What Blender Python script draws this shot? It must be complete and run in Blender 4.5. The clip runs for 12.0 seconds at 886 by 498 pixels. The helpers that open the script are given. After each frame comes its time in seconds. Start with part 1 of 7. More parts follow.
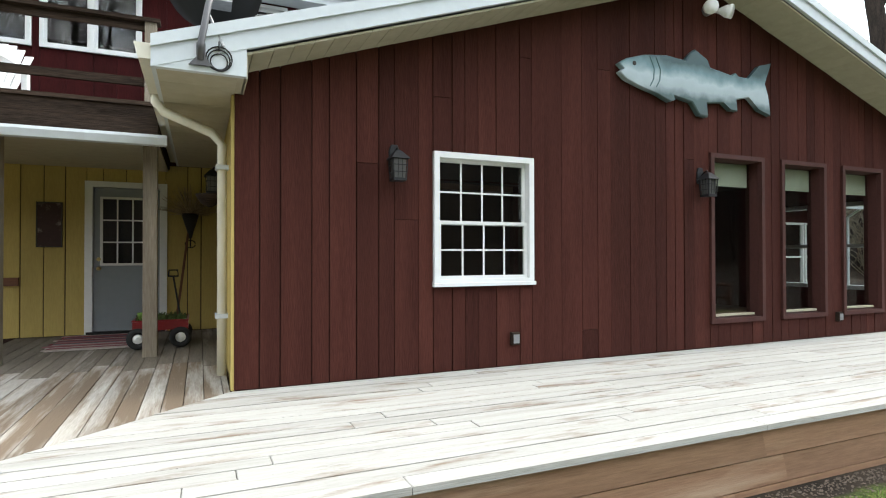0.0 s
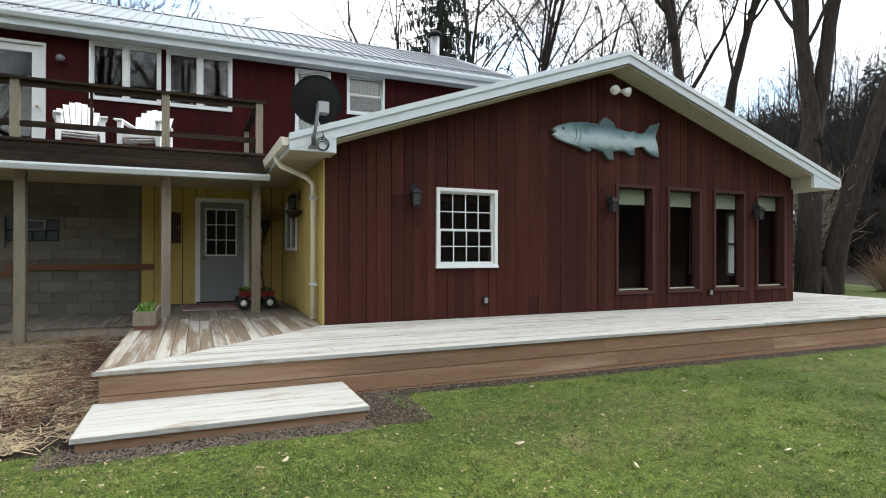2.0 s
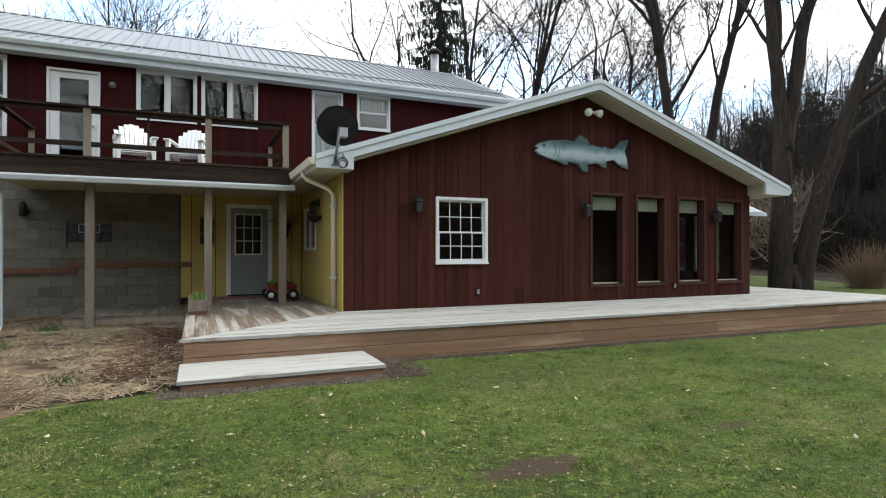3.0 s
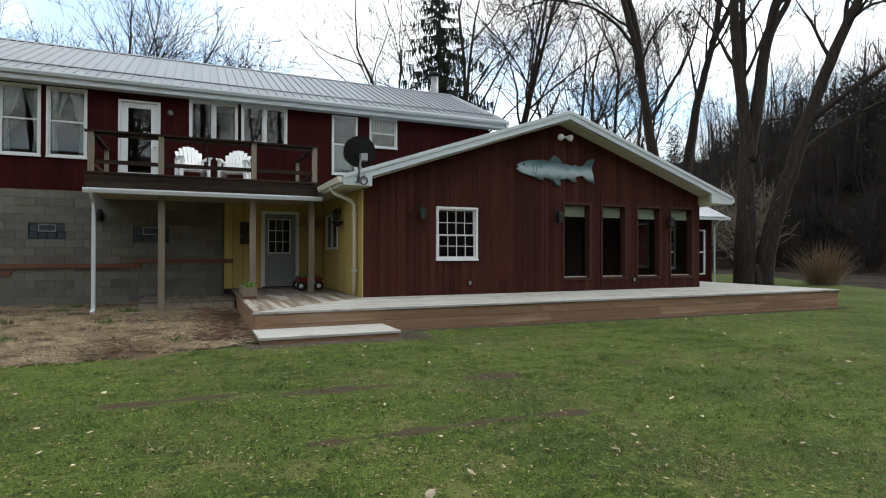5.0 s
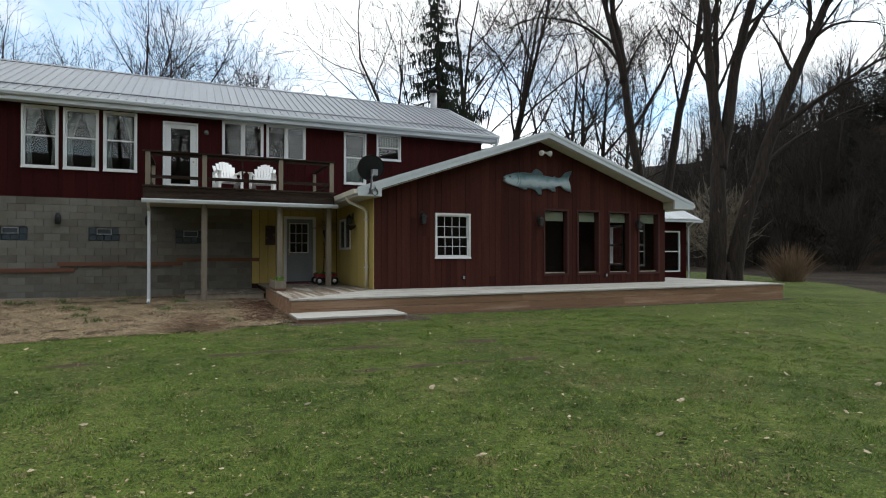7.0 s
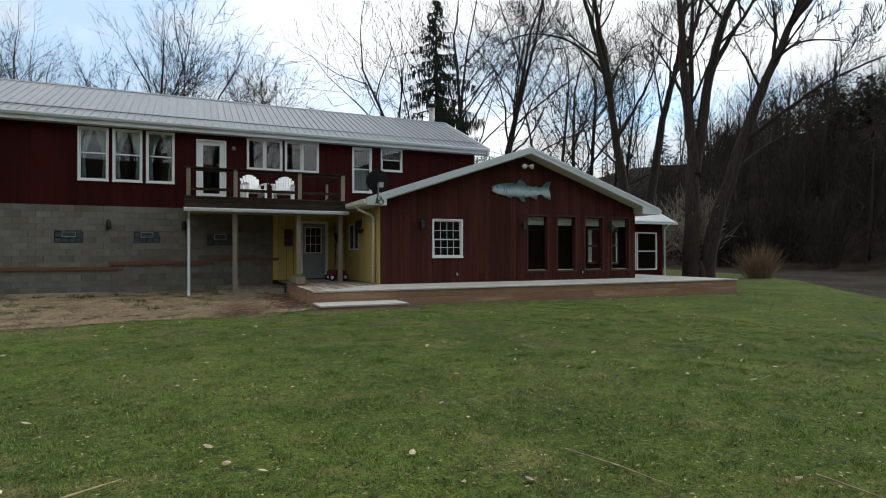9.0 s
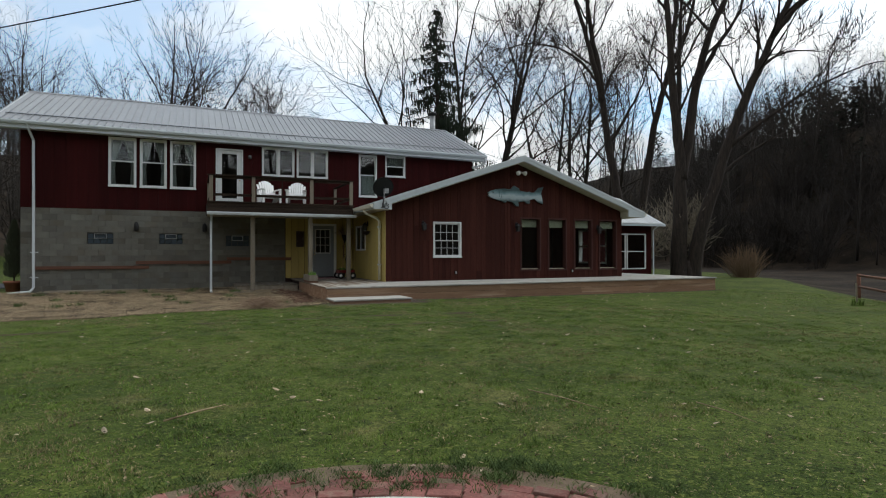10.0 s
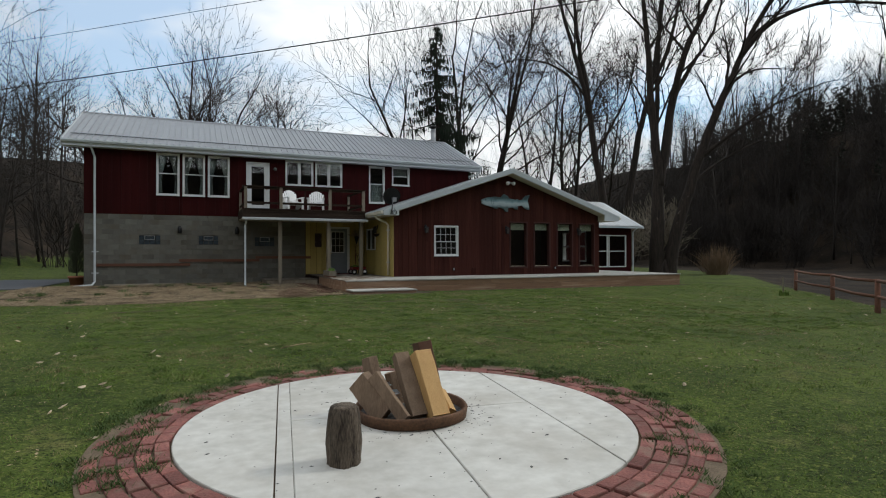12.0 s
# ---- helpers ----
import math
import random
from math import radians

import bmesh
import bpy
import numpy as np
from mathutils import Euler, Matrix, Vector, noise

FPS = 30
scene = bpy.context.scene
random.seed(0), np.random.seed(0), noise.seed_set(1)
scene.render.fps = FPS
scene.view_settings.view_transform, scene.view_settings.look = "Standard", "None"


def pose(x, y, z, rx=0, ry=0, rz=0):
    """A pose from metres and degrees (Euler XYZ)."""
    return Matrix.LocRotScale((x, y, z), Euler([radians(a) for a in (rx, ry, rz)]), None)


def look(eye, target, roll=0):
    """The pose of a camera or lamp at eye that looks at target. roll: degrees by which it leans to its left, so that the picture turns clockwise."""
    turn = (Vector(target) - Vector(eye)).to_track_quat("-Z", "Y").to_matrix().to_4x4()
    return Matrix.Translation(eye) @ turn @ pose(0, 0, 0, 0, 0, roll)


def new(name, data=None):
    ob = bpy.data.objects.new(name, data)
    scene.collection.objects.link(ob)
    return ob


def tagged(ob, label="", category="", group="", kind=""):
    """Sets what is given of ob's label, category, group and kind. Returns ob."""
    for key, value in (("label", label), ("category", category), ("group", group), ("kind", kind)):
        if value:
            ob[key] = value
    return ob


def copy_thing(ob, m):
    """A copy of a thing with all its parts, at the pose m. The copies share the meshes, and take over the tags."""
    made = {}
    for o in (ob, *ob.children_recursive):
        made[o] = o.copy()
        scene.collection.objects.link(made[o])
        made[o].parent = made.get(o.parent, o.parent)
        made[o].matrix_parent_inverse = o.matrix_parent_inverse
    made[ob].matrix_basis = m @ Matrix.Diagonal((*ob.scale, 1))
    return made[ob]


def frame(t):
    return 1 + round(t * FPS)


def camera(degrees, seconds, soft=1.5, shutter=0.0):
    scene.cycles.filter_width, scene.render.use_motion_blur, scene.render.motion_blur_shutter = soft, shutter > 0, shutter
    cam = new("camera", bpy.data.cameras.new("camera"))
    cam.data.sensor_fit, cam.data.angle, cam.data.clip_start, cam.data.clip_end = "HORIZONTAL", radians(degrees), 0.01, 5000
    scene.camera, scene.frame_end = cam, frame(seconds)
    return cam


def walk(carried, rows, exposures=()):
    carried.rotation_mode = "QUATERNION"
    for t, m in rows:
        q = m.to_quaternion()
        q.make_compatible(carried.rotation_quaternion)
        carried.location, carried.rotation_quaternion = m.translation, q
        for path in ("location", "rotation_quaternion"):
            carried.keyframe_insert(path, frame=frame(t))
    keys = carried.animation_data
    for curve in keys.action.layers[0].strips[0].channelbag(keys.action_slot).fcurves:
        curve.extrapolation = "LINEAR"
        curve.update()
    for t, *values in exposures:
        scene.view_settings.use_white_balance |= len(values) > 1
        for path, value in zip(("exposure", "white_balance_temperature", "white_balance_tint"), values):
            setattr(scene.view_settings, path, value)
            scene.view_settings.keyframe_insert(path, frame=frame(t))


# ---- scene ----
cam = camera(76.6, 12.0, soft=1.1)
PATH = [
    (0, (-0.454, -0.639, 1.545), (0.342, 1.196, 1.568), -0.1),
    (0.5, (-0.76, -1.343, 1.537), (0.035, 0.492, 1.557), -0.1),
    (1, (-1.097, -2.145, 1.539), (-0.302, -0.31, 1.554), -0.0),
    (1.5, (-1.492, -3.009, 1.535), (-0.69, -1.176, 1.545), 0.0),
    (2, (-1.88, -3.89, 1.523), (-1.077, -2.058, 1.53), 0.1),
    (2.5, (-2.234, -4.708, 1.502), (-1.431, -2.877, 1.512), 0.0),
    (3, (-2.527, -5.445, 1.493), (-1.725, -3.613, 1.502), -0.0),
    (5, (-3.576, -7.835, 1.441), (-2.77, -6.005, 1.454), 0.1),
    (5.5, (-3.83, -8.4, 1.437), (-3.022, -6.57, 1.448), -0.0),
    (6, (-4.059, -8.954, 1.426), (-3.251, -7.125, 1.439), -0.0),
    (6.5, (-4.279, -9.486, 1.418), (-3.471, -7.656, 1.432), -0.0),
    (7, (-4.514, -10.044, 1.414), (-3.705, -8.215, 1.428), -0.0),
    (9, (-5.441, -12.433, 1.436), (-4.631, -10.604, 1.448), -0.1),
    (9.5, (-5.74, -13.149, 1.432), (-4.931, -11.319, 1.444), 0.0),
    (10, (-6.093, -13.918, 1.421), (-5.284, -12.089, 1.435), -0.1),
    (10.5, (-6.423, -14.645, 1.422), (-5.613, -12.817, 1.436), -0.0),
    (11, (-6.738, -15.368, 1.42), (-5.929, -13.539, 1.432), -0.1),
    (11.5, (-7.067, -16.117, 1.41), (-6.258, -14.288, 1.423), -0.1),
    (12, (-7.413, -16.916, 1.392), (-6.603, -15.087, 1.406), -0.1),
]
walk(cam, [(t, look(eye, target, roll)) for t, eye, target, roll in PATH],
     [(0, 0.76), (1.5, 0.47), (2.5, 0.14), (5.5, -0.42), (9.5, -0.80), (12, -1.03)])

# ---- light ----
SUN_ELEVATION, SUN_AZIMUTH = 37.0, 95.0
world = bpy.data.worlds.new("overcast_sky")
scene.world = world
world.use_nodes = True
wn, wl = world.node_tree.nodes, world.node_tree.links
wn.clear()
w_out = wn.new("ShaderNodeOutputWorld")
w_bg = wn.new("ShaderNodeBackground")
w_sky = wn.new("ShaderNodeTexSky")
w_sky.sky_type = "NISHITA"
w_sky.sun_disc = False
w_sky.sun_elevation, w_sky.sun_rotation = radians(SUN_ELEVATION), radians(SUN_AZIMUTH)
w_dim = wn.new("ShaderNodeMix")
w_dim.data_type, w_dim.blend_type = "RGBA", "MULTIPLY"
w_dim.inputs["Factor"].default_value = 1.0
w_dim.inputs["B"].default_value = (0.17, 0.29, 0.335, 1)
w_co = wn.new("ShaderNodeTexCoord")
w_map = wn.new("ShaderNodeMapping")
w_map.inputs["Scale"].default_value = (1.0, 1.0, 2.6)
w_map.inputs["Rotation"].default_value = (0, 0, radians(-52))
w_noise = wn.new("ShaderNodeTexNoise")
w_noise.inputs["Scale"].default_value = 2.3
w_noise.inputs["Detail"].default_value = 7.0
w_noise.inputs["Roughness"].default_value = 0.55
w_ramp = wn.new("ShaderNodeValToRGB")
w_ramp.color_ramp.elements[0].position, w_ramp.color_ramp.elements[1].position = 0.355, 0.53
w_ramp.color_ramp.elements[0].color = (0.42, 0.42, 0.42, 1)
w_mix = wn.new("ShaderNodeMix")
w_mix.data_type = "RGBA"
w_mix.inputs["B"].default_value = (1.49, 1.54, 1.56, 1)
wl.new(w_co.outputs["Generated"], w_map.inputs["Vector"])
wl.new(w_map.outputs["Vector"], w_noise.inputs["Vector"])
wl.new(w_noise.outputs["Fac"], w_ramp.inputs["Fac"])
wl.new(w_ramp.outputs["Color"], w_mix.inputs["Factor"])
wl.new(w_sky.outputs["Color"], w_dim.inputs["A"])
wl.new(w_dim.outputs["Result"], w_mix.inputs["A"])
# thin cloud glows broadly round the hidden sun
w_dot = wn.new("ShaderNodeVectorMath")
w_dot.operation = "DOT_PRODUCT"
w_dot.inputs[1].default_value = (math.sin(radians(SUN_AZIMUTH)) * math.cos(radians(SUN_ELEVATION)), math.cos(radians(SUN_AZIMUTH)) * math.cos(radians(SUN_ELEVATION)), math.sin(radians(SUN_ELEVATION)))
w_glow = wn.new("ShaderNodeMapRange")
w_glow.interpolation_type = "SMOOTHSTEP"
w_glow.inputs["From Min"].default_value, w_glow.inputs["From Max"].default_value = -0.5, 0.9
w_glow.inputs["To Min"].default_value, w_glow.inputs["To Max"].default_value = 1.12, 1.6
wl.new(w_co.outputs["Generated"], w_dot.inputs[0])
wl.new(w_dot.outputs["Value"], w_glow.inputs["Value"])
wl.new(w_mix.outputs["Result"], w_bg.inputs["Color"])
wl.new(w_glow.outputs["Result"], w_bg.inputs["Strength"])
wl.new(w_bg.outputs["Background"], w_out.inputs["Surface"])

sun_data = bpy.data.lights.new("sun", "SUN")
sun_data.energy, sun_data.angle, sun_data.color = 2.2, radians(8), (1.0, 0.95, 0.87)
sun = new("sun", sun_data)
saz, sel = radians(SUN_AZIMUTH), radians(SUN_ELEVATION)
sun.matrix_world = look((30 * math.sin(saz) * math.cos(sel), 30 * math.cos(saz) * math.cos(sel), 30 * math.sin(sel)), (0, 0, 0))


# ---- materials ----
def material(name, base, rough=0.8, metal=0.0, dark=None, scale=3.0, amount=0.5, stretch=(1, 1, 1), fine=40.0, bump=0.15,
             spread=0.0, spots=None, spot_scale=2.0, spot_range=(0.55, 0.7), spot_stretch=None, coord="Object", spec=0.3):
    """A surface with two scales of variation: broad tone, fine grain with relief, a tint of its own per object, and worn spots."""
    m = bpy.data.materials.new(name)
    m.use_nodes = True
    n, l = m.node_tree.nodes, m.node_tree.links
    b = n["Principled BSDF"]
    b.inputs["Roughness"].default_value, b.inputs["Metallic"].default_value = rough, metal
    b.inputs["Specular IOR Level"].default_value = spec
    dark = dark or tuple(c * 0.6 for c in base)
    co = n.new("ShaderNodeTexCoord")
    mp = n.new("ShaderNodeMapping")
    mp.inputs["Scale"].default_value = stretch
    if coord == "World":
        geo = n.new("ShaderNodeNewGeometry")
        l.new(geo.outputs["Position"], mp.inputs["Vector"])
    else:
        info = n.new("ShaderNodeObjectInfo")
        add = n.new("ShaderNodeVectorMath")
        mul = n.new("ShaderNodeVectorMath")
        mul.operation = "SCALE"
        mul.inputs[0].default_value = (17.0, 31.0, 23.0)
        l.new(info.outputs["Random"], mul.inputs["Scale"])
        l.new(co.outputs["Object"], add.inputs[0])
        l.new(mul.outputs["Vector"], add.inputs[1])
        l.new(add.outputs["Vector"], mp.inputs["Vector"])
    broad = n.new("ShaderNodeTexNoise")
    broad.inputs["Scale"].default_value, broad.inputs["Detail"].default_value = scale, 5.0
    grain = n.new("ShaderNodeTexNoise")
    grain.inputs["Scale"].default_value, grain.inputs["Detail"].default_value = fine, 4.0
    l.new(mp.outputs["Vector"], broad.inputs["Vector"])
    l.new(mp.outputs["Vector"], grain.inputs["Vector"])
    both = n.new("ShaderNodeMath")
    both.operation = "ADD"
    l.new(broad.outputs["Fac"], both.inputs[0])
    l.new(grain.outputs["Fac"], both.inputs[1])
    rng = n.new("ShaderNodeMapRange")
    rng.inputs["From Min"].default_value, rng.inputs["From Max"].default_value = 0.7, 1.3
    rng.inputs["To Min"].default_value, rng.inputs["To Max"].default_value = amount, 0.0
    l.new(both.outputs[0], rng.inputs["Value"])
    mix = n.new("ShaderNodeMix")
    mix.data_type = "RGBA"
    mix.inputs["A"].default_value, mix.inputs["B"].default_value = (*base, 1), (*dark, 1)
    l.new(rng.outputs["Result"], mix.inputs["Factor"])
    colour = mix.outputs["Result"]
    if spots:
        sp = n.new("ShaderNodeTexNoise")
        sp.inputs["Scale"].default_value, sp.inputs["Detail"].default_value, sp.inputs["Roughness"].default_value = spot_scale, 6.0, 0.65
        if spot_stretch:
            mp2 = n.new("ShaderNodeMapping")
            mp2.inputs["Scale"].default_value = spot_stretch
            l.new(mp.inputs["Vector"].links[0].from_socket, mp2.inputs["Vector"])
            l.new(mp2.outputs["Vector"], sp.inputs["Vector"])
        else:
            l.new(mp.outputs["Vector"], sp.inputs["Vector"])
        sr = n.new("ShaderNodeMapRange")
        sr.inputs["From Min"].default_value, sr.inputs["From Max"].default_value = spot_range
        l.new(sp.outputs["Fac"], sr.inputs["Value"])
        m2 = n.new("ShaderNodeMix")
        m2.data_type = "RGBA"
        m2.inputs["B"].default_value = (*spots, 1)
        l.new(sr.outputs["Result"], m2.inputs["Factor"])
        l.new(colour, m2.inputs["A"])
        colour = m2.outputs["Result"]
    if spread:
        oi = n.new("ShaderNodeObjectInfo")
        vr = n.new("ShaderNodeMapRange")
        vr.inputs["To Min"].default_value, vr.inputs["To Max"].default_value = 1 - spread, 1 + spread
        l.new(oi.outputs["Random"], vr.inputs["Value"])
        hs = n.new("ShaderNodeHueSaturation")
        l.new(vr.outputs["Result"], hs.inputs["Value"])
        l.new(colour, hs.inputs["Color"])
        colour = hs.outputs["Color"]
    l.new(colour, b.inputs["Base Color"])
    if bump:
        bp = n.new("ShaderNodeBump")
        bp.inputs["Strength"].default_value, bp.inputs["Distance"].default_value = bump, 0.01
        l.new(both.outputs[0], bp.inputs["Height"])
        l.new(bp.outputs["Normal"], b.inputs["Normal"])
    return m


red_paint = material("barn_red_stain", (0.064, 0.0205, 0.0150), 0.85, dark=(0.026, 0.0078, 0.0056), scale=0.9, fine=22, stretch=(6, 6, 0.5),
                     amount=0.75, spread=0.22, bump=0.35, spec=0.10)
red_siding = material("red_siding", (0.040, 0.0056, 0.0054), 0.75, dark=(0.017, 0.0029, 0.0028), scale=1.0, fine=20, stretch=(6, 6, 0.5), amount=0.7, spread=0.14, bump=0.3, spec=0.08)
red_trim = material("red_brown_trim", (0.058, 0.0180, 0.0135), 0.7, dark=(0.03, 0.010, 0.008), scale=2, fine=30, amount=0.6, bump=0.2)
yellow_paint = material("yellow_paint", (0.44, 0.335, 0.105), 0.7, dark=(0.30, 0.22, 0.07), scale=0.9, fine=18, stretch=(4, 4, 0.6), amount=0.6, spread=0.10, bump=0.25)
white_trim = material("white_metal_trim", (0.56, 0.60, 0.62), 0.5, dark=(0.42, 0.455, 0.475), scale=1.2, fine=14, amount=0.35, bump=0.03)
white_vinyl = material("white_vinyl", (0.68, 0.69, 0.68), 0.4, dark=(0.55, 0.56, 0.545), scale=2, fine=20, amount=0.3, bump=0.02)
soffit_mat = material("cream_soffit", (0.44, 0.405, 0.30), 0.6, dark=(0.30, 0.265, 0.185), scale=1.2, fine=9, amount=0.5, bump=0.05)
cream_metal = material("cream_downspout", (0.70, 0.67, 0.56), 0.45, dark=(0.55, 0.52, 0.42), scale=2, fine=12, amount=0.4, bump=0.02)
roof_metal = material("grey_roof_metal", (0.27, 0.285, 0.30), 0.42, 0.4, dark=(0.20, 0.21, 0.225), scale=0.6, fine=6, amount=0.5, bump=0.02, spread=0.05)
white_roof = material("pale_roof_metal", (0.62, 0.63, 0.63), 0.4, 0.3, dark=(0.45, 0.46, 0.46), scale=0.6, fine=6, amount=0.6, bump=0.02, spread=0.08)
block_mat = material("concrete_block", (0.165, 0.16, 0.14), 0.95, dark=(0.085, 0.080, 0.068), scale=1.6, fine=60, amount=0.8, spread=0.16, bump=0.5, spec=0.12,
                     spots=(0.10, 0.088, 0.066), spot_scale=0.55, spot_range=(0.48, 0.72))
mortar = material("mortar", (0.135, 0.13, 0.115), 0.95, scale=3, fine=60, bump=0.4)
# darkened so gaps between boards look shaded; also the colour of the blinds
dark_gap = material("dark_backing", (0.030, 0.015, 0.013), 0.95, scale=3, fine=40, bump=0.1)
deck_white = material("bleached_deck_board", (0.395, 0.387, 0.36), 0.8, dark=(0.24, 0.23, 0.20), scale=1.3, fine=16, stretch=(0.5, 9, 9),
                      amount=0.6, spread=0.08, bump=0.35, spots=(0.19, 0.145, 0.105), spot_scale=1.0, spot_range=(0.55, 0.68), spot_stretch=(1.3, 6, 5))
porch_board = material("worn_porch_board", (0.37, 0.35, 0.31), 0.85, dark=(0.18, 0.16, 0.135), scale=1.3, fine=16, stretch=(7, 0.55, 7),
                       amount=0.75, spread=0.12, bump=0.4, spots=(0.135, 0.10, 0.068), spot_scale=0.8, spot_range=(0.43, 0.56))
# weathered grey boards, with the balcony's shade darkened into their colour as well
porch_inner = material("grey_shaded_porch_board", (0.165, 0.142, 0.112), 0.85, dark=(0.082, 0.067, 0.050), scale=1.3, fine=16, stretch=(7, 0.55, 7),
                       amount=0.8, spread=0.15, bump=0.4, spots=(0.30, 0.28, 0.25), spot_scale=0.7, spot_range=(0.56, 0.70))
fascia_wood = material("tan_deck_skirt", (0.285, 0.168, 0.100), 0.75, dark=(0.165, 0.090, 0.052), scale=1.1, fine=14, stretch=(0.5, 8, 7), amount=0.75,
                       spread=0.13, bump=0.3, spots=(0.37, 0.26, 0.175), spot_scale=0.9, spot_range=(0.52, 0.72))
grey_wood = material("weathered_grey_wood", (0.25, 0.215, 0.165), 0.85, dark=(0.13, 0.107, 0.08), scale=1.2, fine=16, stretch=(7, 7, 0.6), amount=0.8, spread=0.12, bump=0.45)
dark_wood = material("dark_weathered_beam", (0.055, 0.038, 0.028), 0.9, dark=(0.010, 0.007, 0.0055), scale=1.2, fine=16, stretch=(0.5, 8, 7), amount=0.95, spread=0.15, bump=0.45, spec=0.08)
rust_board = material("rusty_brown_board", (0.155, 0.07, 0.043), 0.85, dark=(0.08, 0.037, 0.025), scale=1.5, fine=16, stretch=(0.6, 7, 7), amount=0.8, spread=0.15)
black_metal = material("black_metal", (0.011, 0.011, 0.012), 0.6, 0.0, scale=3, fine=40, amount=0.4, bump=0.05)
grey_metal = material("galvanised_metal", (0.34, 0.35, 0.36), 0.45, 0.8, scale=3, fine=30, amount=0.5, bump=0.05)
lamp_glass = material("seeded_lamp_glass", (0.10, 0.10, 0.095), 0.25, scale=3, fine=30, amount=0.3, bump=0.1, spec=0.5)
door_blue = material("blue_grey_door", (0.225, 0.25, 0.27), 0.5, dark=(0.18, 0.20, 0.22), scale=1.2, fine=12, amount=0.4, bump=0.03)
brass = material("worn_brass", (0.55, 0.42, 0.19), 0.3, 0.9, scale=4, fine=30, amount=0.4, bump=0.02)
white_plastic = material("white_plastic", (0.82, 0.82, 0.81), 0.45, dark=(0.68, 0.68, 0.67), scale=2, fine=14, amount=0.3, bump=0.02)
curtain_mat = material("pale_curtain", (0.31, 0.335, 0.32), 0.9, dark=(0.22, 0.24, 0.235), scale=2, fine=18, stretch=(6, 6, 0.7), amount=0.5, bump=0.2)
shade_mat = material("cream_roller_shade", (0.52, 0.52, 0.40), 0.9, dark=(0.42, 0.42, 0.32), scale=2, fine=30, amount=0.4, bump=0.1)
# plaster coloured almost black: the gloom of the rooms behind glass is painted in
room_mat = material("room_plaster_with_shade", (0.045, 0.040, 0.034), 0.9, scale=1, fine=20, amount=0.4, bump=0.05)
room_floor = material("brown_room_floor", (0.16, 0.09, 0.05), 0.5, scale=1, fine=12, stretch=(0.5, 6, 6), amount=0.6, bump=0.1)
concrete = material("pale_concrete", (0.58, 0.57, 0.53), 0.9, dark=(0.36, 0.345, 0.31), scale=1.1, fine=8, amount=0.75, bump=0.25, spread=0.06,
                    spots=(0.40, 0.375, 0.33), spot_scale=1.3, spot_range=(0.50, 0.78))
brick_mat = material("red_paving_brick", (0.255, 0.100, 0.083), 0.9, dark=(0.12, 0.050, 0.042), scale=7, fine=60, amount=0.9, spread=0.30, bump=0.6, spots=(0.22, 0.15, 0.115), spot_scale=5.0, spot_range=(0.52, 0.72))
rust = material("rusted_steel", (0.17, 0.090, 0.050), 0.8, 0.3, dark=(0.06, 0.035, 0.024), scale=5, fine=50, amount=0.9, bump=0.4)
fresh_wood = material("fresh_split_wood", (0.55, 0.34, 0.14), 0.75, dark=(0.40, 0.23, 0.09), scale=2.5, fine=20, stretch=(7, 7, 0.6), amount=0.7, bump=0.25)
old_wood = material("dry_split_wood", (0.29, 0.20, 0.135), 0.85, dark=(0.16, 0.107, 0.07), scale=2.5, fine=20, stretch=(7, 7, 0.6), amount=0.85, bump=0.35, spread=0.25)
red_wood = material("dark_red_wood", (0.13, 0.066, 0.042), 0.8, dark=(0.07, 0.036, 0.025), scale=2.5, fine=20, stretch=(7, 7, 0.6), amount=0.8, bump=0.3)
ash_mat = material("ash_and_char", (0.13, 0.125, 0.12), 0.95, dark=(0.03, 0.03, 0.03), scale=8, fine=60, amount=1.0, bump=0.6)
bark = material("furrowed_bark", (0.044, 0.032, 0.025), 0.95, dark=(0.009, 0.007, 0.0055), scale=2.2, fine=14, stretch=(5, 5, 0.8), amount=1.0, bump=1.0, coord="World")
twig_mat = material("bare_twigs", (0.046, 0.036, 0.030), 0.95, dark=(0.019, 0.015, 0.0125), scale=1, fine=8, amount=0.6, bump=0, coord="World")
far_twig = material("far_bare_twigs", (0.038, 0.031, 0.026), 0.95, dark=(0.016, 0.013, 0.011), scale=0.1, fine=1, amount=0.6, bump=0, coord="World", spread=0.25)
needle_mat = material("spruce_needles", (0.022, 0.033, 0.018), 0.9, dark=(0.009, 0.013, 0.008), scale=1.5, fine=14, amount=0.8, bump=0, coord="World", spread=0.15)
bush_mat = material("tan_bush_stems", (0.22, 0.15, 0.095), 0.95, dark=(0.12, 0.08, 0.05), scale=2, fine=14, amount=0.8, bump=0, coord="World")
blade_mat = material("grass_blades", (0.190, 0.275, 0.050), 0.8, dark=(0.028, 0.062, 0.011), scale=2.6, fine=24.0, amount=1.0, bump=0, coord="World",
                     spots=(0.31, 0.265, 0.12), spot_scale=1.6, spot_range=(0.56, 0.74))
weed_mat = material("low_weeds", (0.085, 0.135, 0.035), 0.8, dark=(0.035, 0.060, 0.016), scale=4, fine=20, amount=1.0, bump=0, coord="World")
straw_mat = material("dry_straw", (0.42, 0.325, 0.20), 0.9, dark=(0.10, 0.068, 0.042), scale=5, fine=20, amount=0.9, bump=0, coord="World")
leaf_mat = material("dry_fallen_leaf", (0.52, 0.44, 0.33), 0.85, dark=(0.20, 0.13, 0.08), scale=6, fine=30, amount=0.8, bump=0.1, spread=0.4)
gravel_mat = material("brown_gravel", (0.155, 0.125, 0.098), 0.95, dark=(0.055, 0.043, 0.034), scale=12, fine=60, amount=0.9, bump=0.3, coord="World")
